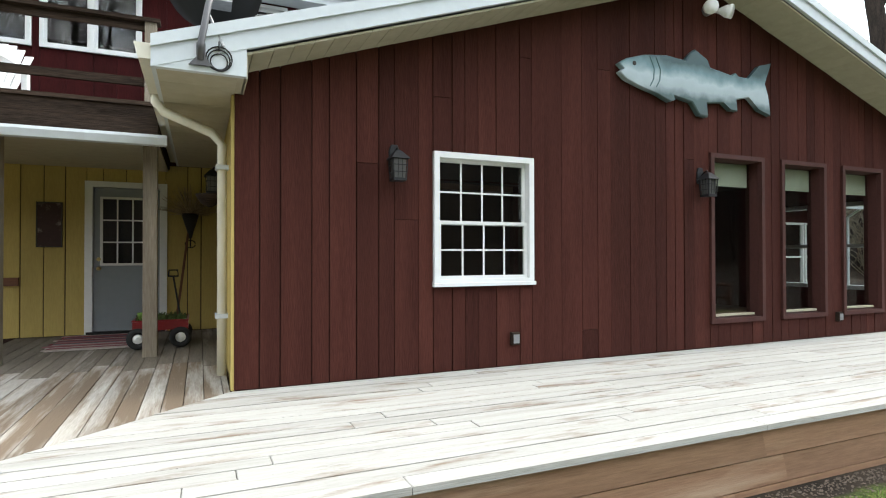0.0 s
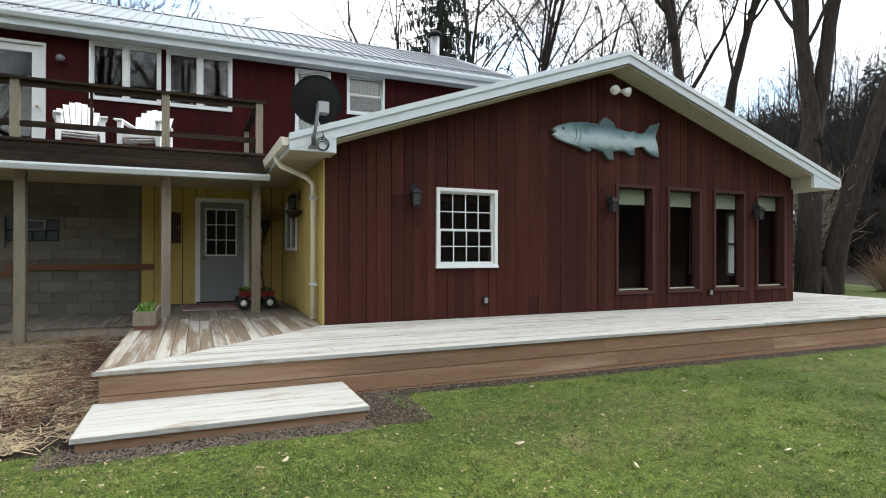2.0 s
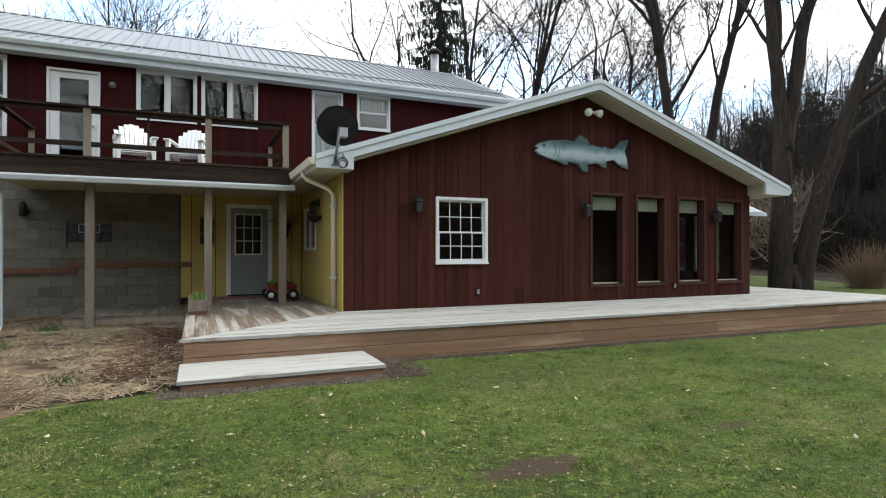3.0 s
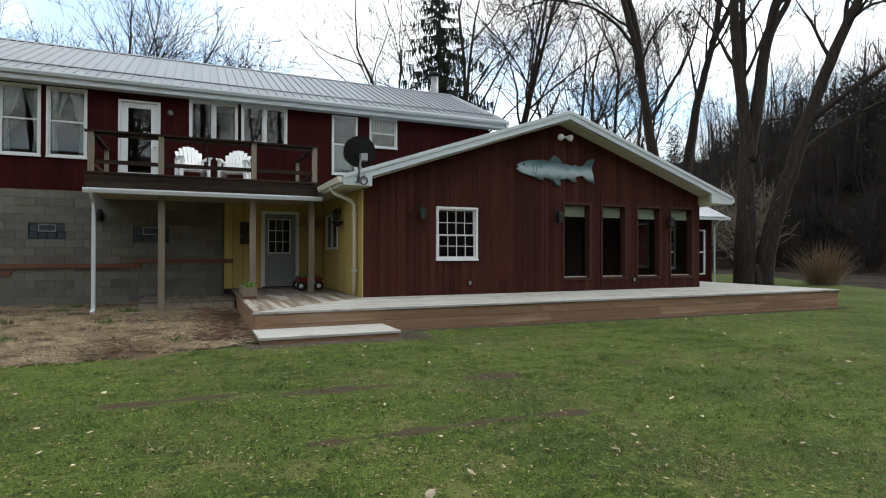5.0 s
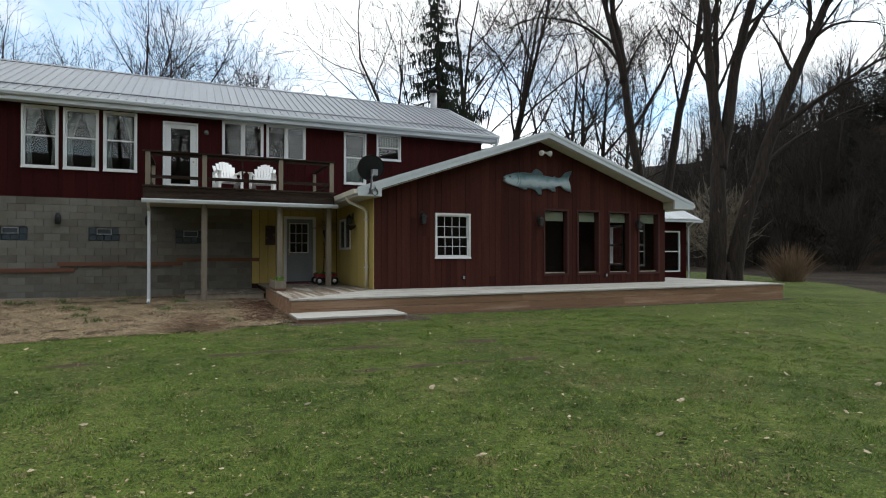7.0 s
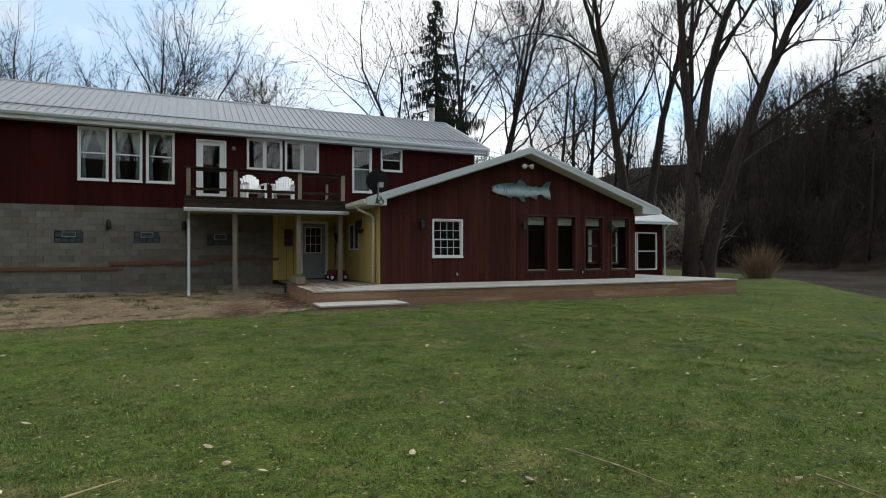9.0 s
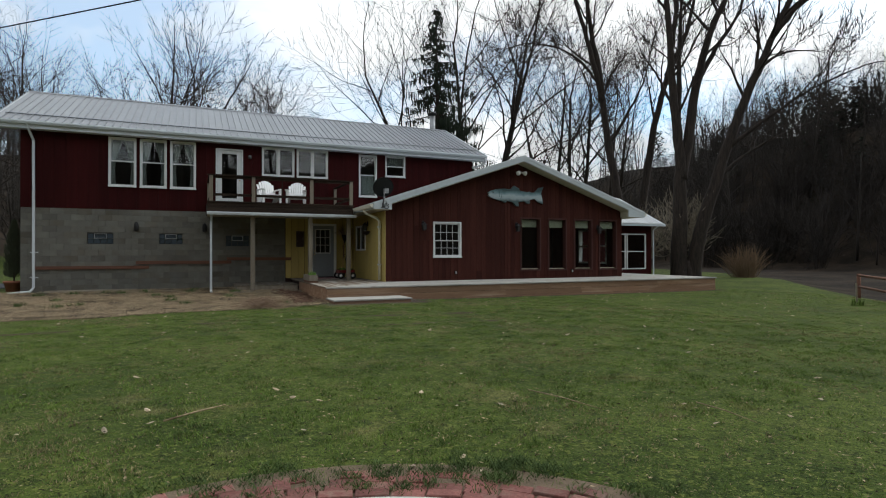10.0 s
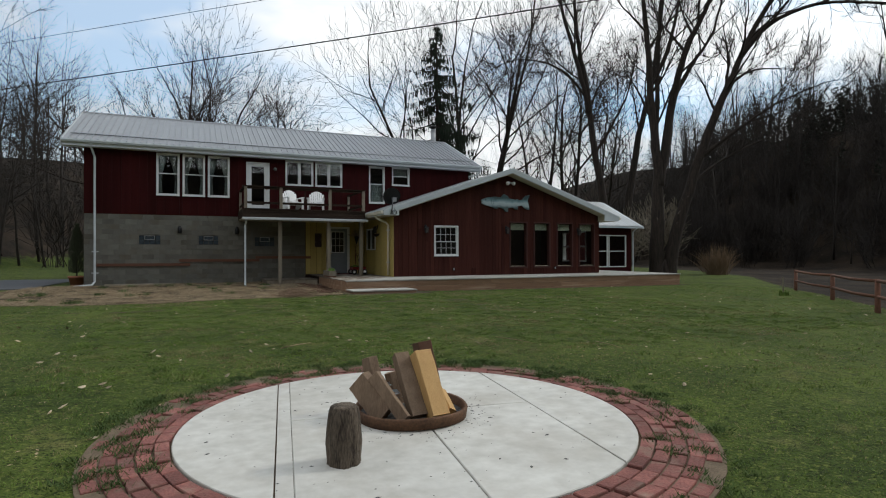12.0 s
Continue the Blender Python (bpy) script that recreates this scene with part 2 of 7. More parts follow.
asphalt = material("worn_asphalt", (0.085, 0.09, 0.10), 0.9, dark=(0.055, 0.058, 0.064), scale=0.5, fine=30, amount=0.6, bump=0.2, coord="World")
terracotta = material("terracotta", (0.30, 0.115, 0.07), 0.85, scale=4, fine=30, amount=0.5, bump=0.1)
shrub_mat = material("dark_shrub", (0.05, 0.06, 0.035), 0.9, scale=6, fine=30, amount=0.8, bump=0)
wagon_red = material("red_enamel", (0.19, 0.014, 0.015), 0.35, dark=(0.10, 0.008, 0.009), scale=4, fine=20, amount=0.5, bump=0.02)
rubber = material("black_rubber", (0.02, 0.02, 0.02), 0.8, scale=4, fine=30, bump=0.05)
leaf_green = material("fresh_green_leaves", (0.14, 0.25, 0.045), 0.7, scale=8, fine=30, amount=0.7, bump=0)
soil = material("potting_soil", (0.17, 0.125, 0.082), 0.95, dark=(0.040, 0.030, 0.020), scale=10, fine=60, bump=0.5)
fish_back = material("painted_trout_back", (0.090, 0.165, 0.165), 0.5, dark=(0.055, 0.105, 0.105), scale=3, fine=16, amount=0.7, bump=0.15)
fish_edge = material("fish_cut_edge", (0.055, 0.05, 0.045), 0.8, bump=0.1)
picture_mat = material("dark_brown_picture", (0.045, 0.020, 0.018), 0.6, scale=4, fine=20, amount=0.6, bump=0.02, spots=(0.20, 0.17, 0.15), spot_scale=6.0, spot_range=(0.54, 0.66))
glass_block = material("glass_block", (0.055, 0.072, 0.088), 0.15, dark=(0.02, 0.027, 0.034), scale=8, fine=30, amount=0.6, bump=0.3, spec=0.6)


def make_glass():
    m = bpy.data.materials.new("window_glass")
    m.use_nodes = True
    n, l = m.node_tree.nodes, m.node_tree.links
    n.remove(n["Principled BSDF"])
    lw = n.new("ShaderNodeLayerWeight")
    lw.inputs["Blend"].default_value = 0.5
    pw_ = n.new("ShaderNodeMath")
    pw_.operation = "POWER"
    pw_.inputs[1].default_value = 4.0
    l.new(lw.outputs["Facing"], pw_.inputs[0])
    fr = n.new("ShaderNodeMapRange")
    fr.inputs["To Min"].default_value, fr.inputs["To Max"].default_value = 0.05, 0.9
    l.new(pw_.outputs[0], fr.inputs["Value"])
    tr = n.new("ShaderNodeBsdfTransparent")
    tr.inputs["Color"].default_value = (0.82, 0.85, 0.84, 1)
    gl = n.new("ShaderNodeBsdfGlossy")
    gl.inputs["Roughness"].default_value = 0.015
    mix = n.new("ShaderNodeMixShader")
    l.new(fr.outputs["Result"], mix.inputs["Fac"])
    l.new(tr.outputs["BSDF"], mix.inputs[1])
    l.new(gl.outputs["BSDF"], mix.inputs[2])
    l.new(mix.outputs["Shader"], n["Material Output"].inputs["Surface"])
    return m


glass = make_glass()


def make_ground():
    """Lawn with dry patches; the bed along the house and the wooded slopes turn to litter by place."""
    m = bpy.data.materials.new("lawn_and_litter")
    m.use_nodes = True
    n, l = m.node_tree.nodes, m.node_tree.links
    b = n["Principled BSDF"]
    b.inputs["Roughness"].default_value = 0.95
    b.inputs["Specular IOR Level"].default_value = 0.1
    geo = n.new("ShaderNodeNewGeometry")

    def nz(scale, detail=5.0):
        t = n.new("ShaderNodeTexNoise")
        t.inputs["Scale"].default_value, t.inputs["Detail"].default_value = scale, detail
        l.new(geo.outputs["Position"], t.inputs["Vector"])
        return t.outputs["Fac"]

    def ramp(fac, lo, hi):
        r = n.new("ShaderNodeMapRange")
        r.inputs["From Min"].default_value, r.inputs["From Max"].default_value = lo, hi
        l.new(fac, r.inputs["Value"])
        return r.outputs["Result"]

    def mix(a, bcol, fac):
        x = n.new("ShaderNodeMix")
        x.data_type = "RGBA"
        for k, v in (("A", a), ("B", bcol)):
            if isinstance(v, tuple):
                x.inputs[k].default_value = (*v, 1)
            else:
                l.new(v, x.inputs[k])
        l.new(fac, x.inputs["Factor"])
        return x.outputs["Result"]

    green = mix((0.038, 0.060, 0.012), (0.085, 0.115, 0.022), ramp(nz(0.5), 0.35, 0.65))
    green = mix(green, (0.20, 0.165, 0.075), ramp(nz(1.6, 7), 0.58, 0.92))
    green = mix(green, (0.016, 0.026, 0.007), ramp(nz(11, 8), 0.48, 0.74))
    green = mix(green, (0.13, 0.15, 0.035), ramp(nz(21, 6), 0.55, 0.68))
    green = mix(green, (0.012, 0.020, 0.006), ramp(nz(60, 4), 0.52, 0.64))
    green = mix(green, (0.21, 0.20, 0.075), ramp(nz(85, 3), 0.62, 0.70))
    litter = mix((0.036, 0.026, 0.018), (0.013, 0.010, 0.0075), ramp(nz(0.35, 8), 0.38, 0.62))
    litter = mix(litter, (0.075, 0.055, 0.037), ramp(nz(3.0, 6), 0.60, 0.80))
    straw = mix((0.15, 0.11, 0.068), (0.05, 0.036, 0.024), ramp(nz(2.2, 7), 0.42, 0.58))
    at = n.new("ShaderNodeAttribute")
    at.attribute_name = "cover"
    sep = n.new("ShaderNodeSeparateColor")
    l.new(at.outputs["Color"], sep.inputs["Color"])

    def edge(channel):
        a = n.new("ShaderNodeMath")
        a.operation = "MULTIPLY_ADD"
        l.new(nz(2.5, 6), a.inputs[0])
        a.inputs[1].default_value = 0.8
        l.new(sep.outputs[channel], a.inputs[2])
        return ramp(a.outputs[0], 0.80, 1.0)
    col = mix(green, straw, edge("Red"))
    col = mix(col, litter, edge("Green"))
    col = mix(col, (0.055, 0.040, 0.026), edge("Blue"))
    l.new(col, b.inputs["Base Color"])
    bp = n.new("ShaderNodeBump")
    bp.inputs["Strength"].default_value, bp.inputs["Distance"].default_value = 0.7, 0.03
    l.new(nz(28, 6), bp.inputs["Height"])
    l.new(bp.outputs["Normal"], b.inputs["Normal"])
    return m


ground_mat = make_ground()
water_mat = material("dark_creek_water", (0.012, 0.013, 0.012), 0.08, dark=(0.008, 0.009, 0.008), scale=0.5, fine=3.0, stretch=(1, 1, 1), amount=0.5, bump=0.25, coord="World", spec=0.5)


# ---- mesh helpers ----
class Mesh:
    """Vertices and faces gathered in world places."""

    def __init__(self):
        self.v, self.f = [], []

    def add(self, vs, fs):
        k = len(self.v)
        self.v += [tuple(p) for p in vs]
        self.f += [tuple(i + k for i in q) for q in fs]
        return self

    def box(self, x0, x1, y0, y1, z0, z1):
        return self.add([(x, y, z) for z in (z0, z1) for y in (y0, y1) for x in (x0, x1)],
                        [(0, 2, 3, 1), (4, 5, 7, 6), (0, 1, 5, 4), (2, 6, 7, 3), (0, 4, 6, 2), (1, 3, 7, 5)])

    def prism(self, ring, axis, a, b, c=0.0):
        """A ring of 2D points drawn out along an axis from a to b, its far rim drawn in by c."""
        def put(p, t):
            return {"x": (t, p[0], p[1]), "y": (p[0], t, p[1]), "z": (p[0], p[1], t)}[axis]
        n = len(ring)
        rows = [[put(p, a) for p in ring]]
        if c:
            cx, cy = sum(p[0] for p in ring) / n, sum(p[1] for p in ring) / n
            s = 1 if b > a else -1
            rows.append([put(p, b - s * c) for p in ring])
            small = []
            for p in ring:
                d = math.hypot(p[0] - cx, p[1] - cy) or 1
                small.append((p[0] - (p[0] - cx) / d * c * 1.3, p[1] - (p[1] - cy) / d * c * 1.3))
            rows.append([put(p, b) for p in small])
        else:
            rows.append([put(p, b) for p in ring])
        fs = [tuple(range(n - 1, -1, -1))]
        for r in range(len(rows) - 1):
            fs += [(r * n + i, r * n + (i + 1) % n, (r + 1) * n + (i + 1) % n, (r + 1) * n + i) for i in range(n)]
        fs.append(tuple((len(rows) - 1) * n + i for i in range(n)))
        return self.add([p for row in rows for p in row], fs)

    def tube(self, path, radii, n=6, cap=True):
        pts = [Vector(p) for p in path]
        if not isinstance(radii, (list, tuple)):
            radii = [radii] * len(pts)
        vs, up = [], None
        for i, p in enumerate(pts):
            d = (pts[min(i + 1, len(pts) - 1)] - pts[max(i - 1, 0)]).normalized()
            if up is None:
                up = d.orthogonal().normalized()
            up = (up - d * up.dot(d)).normalized()
            side = d.cross(up)
            for k in range(n):
                a = 2 * math.pi * k / n
                vs.append(p + (up * math.cos(a) + side * math.sin(a)) * radii[i])
        fs = [(r * n + i, r * n + (i + 1) % n, (r + 1) * n + (i + 1) % n, (r + 1) * n + i) for r in range(len(pts) - 1) for i in range(n)]
        if cap and n > 2:
            fs += [tuple(range(n - 1, -1, -1)), tuple((len(pts) - 1) * n + i for i in range(n))]
        return self.add(vs, fs)

    def lathe(self, profile, x, y, n=16):
        vs = [(x + r * math.cos(2 * math.pi * k / n), y + r * math.sin(2 * math.pi * k / n), z) for r, z in profile for k in range(n)]
        fs = [(r * n + i, r * n + (i + 1) % n, (r + 1) * n + (i + 1) % n, (r + 1) * n + i) for r in range(len(profile) - 1) for i in range(n)]
        return self.add(vs, fs + [tuple(range(n - 1, -1, -1)), tuple((len(profile) - 1) * n + i for i in range(n))])

    def mesh(self, name, mat, origin=(0, 0, 0), smooth=False):
        me = bpy.data.meshes.new(name)
        ox, oy, oz = origin
        me.from_pydata([(x - ox, y - oy, z - oz) for x, y, z in self.v], [], self.f)
        if mat:
            me.materials.append(mat)
        if smooth:
            me.shade_smooth()
        return me


def world_place(ob):
    p = Vector((0, 0, 0))
    while ob:
        p += ob.location
        ob = ob.parent
    return p


def thing(name, place, label, category, group="", kind=""):
    ob = new(name)
    ob.empty_display_size = 0.1
    ob.location = place
    return tagged(ob, label, category, group, kind)


def part(name, m, mat, parent, label="", smooth=False, kind=""):
    """One mesh under a thing or a part, drawn in world places."""
    ob = new(name, m.mesh(name, mat, world_place(parent), smooth))
    ob.parent = parent
    return tagged(ob, label, kind=kind)


def solo(name, m, mat, label, category, kind="", smooth=False, origin=(0, 0, 0), group=""):
    ob = new(name, m.mesh(name, mat, origin, smooth))
    ob.location = origin
    return tagged(ob, label, category, group, kind)


def piece(name, me, parent, place):
    """A piece that shares its mesh with others of its kind."""
    ob = new(name, me)
    ob.parent = parent
    ob.location = Vector(place) - world_place(parent)
    return ob


def box(*a):
    return Mesh().box(*a)


def wall_with_holes(m, x0, x1, z0, z1, y0, y1, holes):
    """An upright wall along x with openings (hx0, hx1, hz0, hz1) cut through it."""
    xs = sorted({x0, x1, *[h[0] for h in holes], *[h[1] for h in holes]})
    for a, b in zip(xs, xs[1:]):
        mid = (a + b) / 2
        cuts = sorted((h[2], h[3]) for h in holes if h[0] < mid < h[1])
        z = z0
        for lo, hi in cuts:
            if lo > z:
                m.box(a, b, y0, y1, z, lo)
            z = hi
        if z < z1:
            m.box(a, b, y0, y1, z, z1)
    return m


def fbm(x, y, s=1.0):
    return noise.fractal(Vector((x * s, y * s, 3.7)), 1.0, 2.0, 4)


# ---- ground, creek and slopes ----
def smooth(t):
    t = min(1.0, max(0.0, t))
    return t * t * (3 - 2 * t)


BANK = [(-60, -46), (-9.7, 6.4), (1, 16.2), (7.3, 22.8), (16, 28.5), (40, 37), (60, 43), (150, 58), (500, 110)]


def bank_x(y):
    for (ya, xa), (yb, xb) in zip(BANK, BANK[1:]):
        if y <= yb:
            return xa + (xb - xa) * (y - ya) / (yb - ya)
    return BANK[-1][1]


def beyond_bank(x, y):
    return (x - bank_x(y)) * 0.73


def past_shore(x, y):
    return x - (47 + 0.1 * y + 1.5 * math.sin(y * 0.11))


def back_hill(x, y):
    side = 1.06 - 0.06 * smooth((x + 30) / 60)
    near = 62 - 26 * smooth((-12 - x) / 14)
    return 17 * side * smooth((y - near) / 70) + 15 * smooth((-x - 48) / 60)


def ground_z(x, y):
    s = beyond_bank(x, y)
    z = 0.05 - 0.31 * smooth((x + 3) / 17) + 0.07 * smooth((y - 2) / 5) * smooth((-2.4 - x) / 1.0)
    near = smooth((math.hypot(x + 5.85, y + 12.5) - 2.4) / 1.5)
    z = z * (0.15 + 0.85 * near) + 0.03 * fbm(x, y, 0.35) * near
    if s > 0:
        z += (-1.6 - z) * smooth(s / 3.2)
        q = past_shore(x, y)
        z += 1.3 * smooth((q + 2) / 3) + 21 * smooth(q / 34) + 2.5 * fbm(x, y, 0.03) * smooth(q / 10)
    far = 17 * smooth((-36 - y) / 40) + 0.6 * fbm(x, y, 0.05) * smooth((math.hypot(x, y) - 45) / 20)
    return max(z, z * 0.2 + back_hill(x, y)) + far


def spaced(lo, fine_lo, fine_hi, hi, step):
    vals, v, d = [], fine_lo, step
    while v > lo:
        d *= 1.16
        v -= d
        vals.insert(0, v)
    v = fine_lo
    while v < fine_hi:
        vals.append(v)
        v += step
    d = step
    while v < hi:
        vals.append(v)
        d *= 1.16
        v += d
    return vals + [hi]


def in_bed(x, y):
    front = 0.35 + 0.35 * math.sin(x * 0.9) + 0.25 * fbm(x, y, 0.6) + max(0.0, (x + 4.2)) * 0.8
    return 1.0 if -13.4 < x < -2.3 and front < y < 8.6 else 0.0


def rut(x, y):
    """Worn wheel track across the lawn, fading towards the creek."""
    line = -2.1 + 0.12 * math.sin(x * 0.9) + 0.05 * math.sin(x * 3.1)
    near = max(0.0, 1 - abs(y - line) / 0.30)
    second = max(0.0, 1 - abs(y - line + 1.55) / 0.26) * 0.7
    return max(near, second) * (1 - smooth((abs(x + 4.5) - 4.0) / 5.0)) * (0.62 + 0.5 * fbm(x, y, 1.3))


gx, gy = spaced(-450, -14, 20, 520, 0.25), spaced(-300, -18, 10, 700, 0.25)
gm = Mesh()
gm.v = [(x, y, ground_z(x, y)) for y in gy for x in gx]
gw = len(gx)
gm.f = [(j * gw + i, j * gw + i + 1, (j + 1) * gw + i + 1, (j + 1) * gw + i) for j in range(len(gy) - 1) for i in range(gw - 1)]
ground = solo("ground", gm, ground_mat, "green early spring lawn with dry patches, bed and wooded slopes", "ground", "structure", True)
cover = ground.data.color_attributes.new("cover", "FLOAT_COLOR", "POINT")
flat = []
for x, y, z in gm.v:
    s = beyond_bank(x, y)
    wood = max(smooth((s - 0.3) / 1.5), smooth((back_hill(x, y) - 0.3) / 1.5), smooth((y - 40) / 15) if x > 0 else 0, smooth((-28 - y) / 8))
    dirt = 0.75 if (-3.7 < x < -2.3 and 0.9 < y < 6.4) or (-2.9 < x < 13.2 and 0.55 < y < 2.2 and (x < 0.2 or y > 1.55)) else 0.0
    flat += [in_bed(x, y) * 0.9, max(wood, dirt), 1.15 * rut(x, y) if abs(y + 2.8) < 1.4 else 0.0, 1.0]
cover.data.foreach_set("color", flat)

wm = Mesh()
ys = [-60, -20, -5, 5, 15, 30, 60, 110, 150]
wm.v = [(bank_x(y) + 0.8 if o == 0 else max(51 + 0.1 * y, bank_x(y) + 3), y, -1.05) for y in ys for o in (0, 1)]
wm.f = [(2 * i, 2 * i + 1, 2 * i + 3, 2 * i + 2) for i in range(len(ys) - 1)]
solo("water", wm, water_mat, "dark still creek water below the bank", "water", "structure")

drive = Mesh()
drive.add([(-60, 5.8, 0.14), (-12.9, 7.3, 0.14), (-12.3, 15.5, 0.15), (-60, 17.5, 0.15), (-60, 5.8, -0.2), (-12.9, 7.3, -0.2), (-12.3, 15.5, -0.2), (-60, 17.5, -0.2)],
          [(0, 1, 2, 3), (0, 4, 5, 1), (1, 5, 6, 2), (2, 6, 7, 3), (3, 7, 4, 0)])
solo("road", drive, asphalt, "dark worn asphalt driveway beside the house", "driveway", "structure")

# ---- the house: numbers ----
WF, WM = 4.20, 8.475          # front planes of the gabled wing and of the long house
WX0, WX1 = -0.20, 9.96        # the wing's side walls
HX0, HX1 = -11.33, 5.25       # the long house's ends
RIDGE_X, RIDGE_Z, WING_SLOPE = 4.98, 4.98, 0.336
EAVE_Y, EAVE_Z, HRIDGE_Y, HRIDGE_Z = 8.18, 5.76, 12.6, 7.74
DECK_Z, DX0, DX1, DY0 = 0.45, -2.68, 12.6, 1.885


def rake_under(x):
    """Underside of the wing's sloping soffit."""
    return RIDGE_Z - 0.225 - WING_SLOPE * abs(x - RIDGE_X)


small_window = (1.545, 2.630, 1.264, 2.520)
tall_windows = [(5.09, 6.01, 0.73, 2.757), (6.33, 7.21, 0.73, 2.757), (7.55, 8.45, 0.73, 2.757), (8.77, 9.69, 0.73, 2.757)]
curtain_windows = [(-8.83, -7.98, 3.75, 5.465), (-7.87, -7.02, 3.75, 5.465), (-6.91, -6.06, 3.75, 5.465)]
balcony_windows = [(-3.755, -2.54, 4.38, 5.49), (-2.45, -1.225, 4.38, 5.50)]
tall_upper, small_upper = (0.045, 0.81, 3.72, 5.46), (1.18, 2.055, 4.60, 5.49)
upper_door, lower_door = (-5.39, -4.435, 3.16, 5.32), (-1.895, -0.91, 0.46, 2.56)
vents = [(-9.45, -8.68, 1.755, 2.115), (-7.26, -6.50, 1.755, 2.115), (-5.04, -4.22, 1.69, 2.085)]


def inset(h, d=0.045):
    return (h[0] + d, h[1] - d, h[2] + d, h[3] - d)


# wing walls: backing with real openings, boards added at the end of the file
wall_front = Mesh()
wall_with_holes(wall_front, WX0 + 0.02, WX1 - 0.02, 0.20, 2.95, WF + 0.025, WF + 0.20, [inset(small_window)] + [inset(h) for h in tall_windows])
wall_front.prism([(WX0 + 0.02, 2.95), (WX1 - 0.02, 2.95), (WX1 - 0.02, rake_under(WX1)), (RIDGE_X, rake_under(RIDGE_X)), (WX0 + 0.02, rake_under(WX0))], "y", WF + 0.025, WF + 0.20)
wall_front = solo("wall_front", wall_front, dark_gap, "dark red vertical board wall of the gabled wing", "wall", "structure")
wall_yellow_side = solo("wall_side", Mesh().box(WX0 + 0.02, WX0 + 0.18, WF + 0.205, WM, 0.2, 6 * 0.5), yellow_paint,
                        "yellow painted board wall beside the porch", "wall", "structure")
right_holes = [(4.95, 5.75, 0.95, 2.45), (6.05, 6.85, 0.95, 2.45)]
wr = Mesh()
tmp = wall_with_holes(Mesh(), WF + 0.205, 10.0, 0.2, 3.1, -WX1, -WX1 + 0.16, right_holes)
wr.add([(-y, x, z) for x, y, z in tmp.v], tmp.f)
solo("wall_right", wr, red_siding, "red siding on the wing's far side", "wall", "structure")
solo("wall_inner", Mesh().box(WX0 + 0.2, WX1 - 0.18, 8.8, 8.95, 0.47, 4.6), room_mat, "plaster wall inside the wing, room shade in its colour", "wall", "structure")
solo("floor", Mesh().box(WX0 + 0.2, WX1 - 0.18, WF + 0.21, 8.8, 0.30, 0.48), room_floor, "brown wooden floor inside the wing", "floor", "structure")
solo("ceiling", Mesh().box(WX0 + 0.2, WX1 - 0.18, WF + 0.21, 8.8, 2.90, 2.96), room_mat, "plain room ceiling, room shade in its colour", "ceiling", "structure")

# long house walls
wu = wall_with_holes(Mesh(), HX0 + 0.02, HX1, 2.87, 5.52, WM + 0.025, WM + 0.20, [inset(h) for h in curtain_windows + balcony_windows + [tall_upper, small_upper, upper_door]])
wall_upper = solo("wall_upper", wu, dark_gap, "dark red siding of the upper storey", "wall", "structure")
wb = wall_with_holes(Mesh(), HX0 + 0.01, -2.88, -0.4, 2.87, WM + 0.035, WM + 0.22, vents)
wall_block = solo("wall_block", wb, mortar, "grey concrete block wall of the lower storey", "wall", "structure")
wy = wall_with_holes(Mesh(), -2.88, WX0 + 0.02, 0.1, 2.87, WM + 0.025, WM + 0.20, [lower_door])
wall_porch = solo("wall_porch", wy, dark_gap, "yellow painted board wall round the porch door", "wall", "structure")
ends = Mesh()
for xa, xb in ((HX0, HX0 + 0.2), (HX1 - 0.2, HX1)):
    ends.prism([(WM + 0.21, -0.4), (16.7, -0.4), (16.7, 5.5), (HRIDGE_Y, HRIDGE_Z - 0.2), (WM + 0.21, 5.65)], "x", xa, xb)
ends.box(HX0, HX1, 16.7, 16.9, -0.4, 5.6)
solo("wall_ends", ends, red_siding, "red siding on the ends and back of the house", "wall", "structure")
solo("wall_rooms", Mesh().box(HX0 + 0.2, HX1 - 0.2, 11.6, 11.75, -0.3, 5.6), room_mat, "plaster wall inside the house, room shade in its colour", "wall", "structure")
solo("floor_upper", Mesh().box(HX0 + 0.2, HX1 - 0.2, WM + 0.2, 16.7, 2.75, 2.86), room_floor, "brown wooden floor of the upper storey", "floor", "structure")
solo("ceiling_upper", Mesh().box(HX0 + 0.2, HX1 - 0.2, WM + 0.2, 16.7, 5.53, 5.58), room_mat, "plain ceiling of the upper storey, room shade in its colour", "ceiling", "structure")

# ---- long house roof ----
house_roof = thing("roof_house", (HX0, EAVE_Y, EAVE_Z), "grey ribbed metal roof of the long house", "roof", kind="structure")
RX0, RX1 = -12.02, 5.80
hs = (HRIDGE_Z - EAVE_Z) / (HRIDGE_Y - EAVE_Y)
deckm = Mesh().prism([(EAVE_Y + 0.03, EAVE_Z - 0.02), (HRIDGE_Y, HRIDGE_Z - 0.03), (2 * HRIDGE_Y - EAVE_Y, EAVE_Z - 0.02), (2 * HRIDGE_Y - EAVE_Y, EAVE_Z - 0.12),
                      (HRIDGE_Y, HRIDGE_Z - 0.14), (EAVE_Y + 0.03, EAVE_Z - 0.12)], "x", RX0 + 0.02, RX1 - 0.02)
part("roof_deck", deckm, roof_metal, house_roof)
fas = Mesh().box(RX0, RX1, EAVE_Y - 0.02, EAVE_Y + 0.03, EAVE_Z - 0.26, EAVE_Z - 0.01)
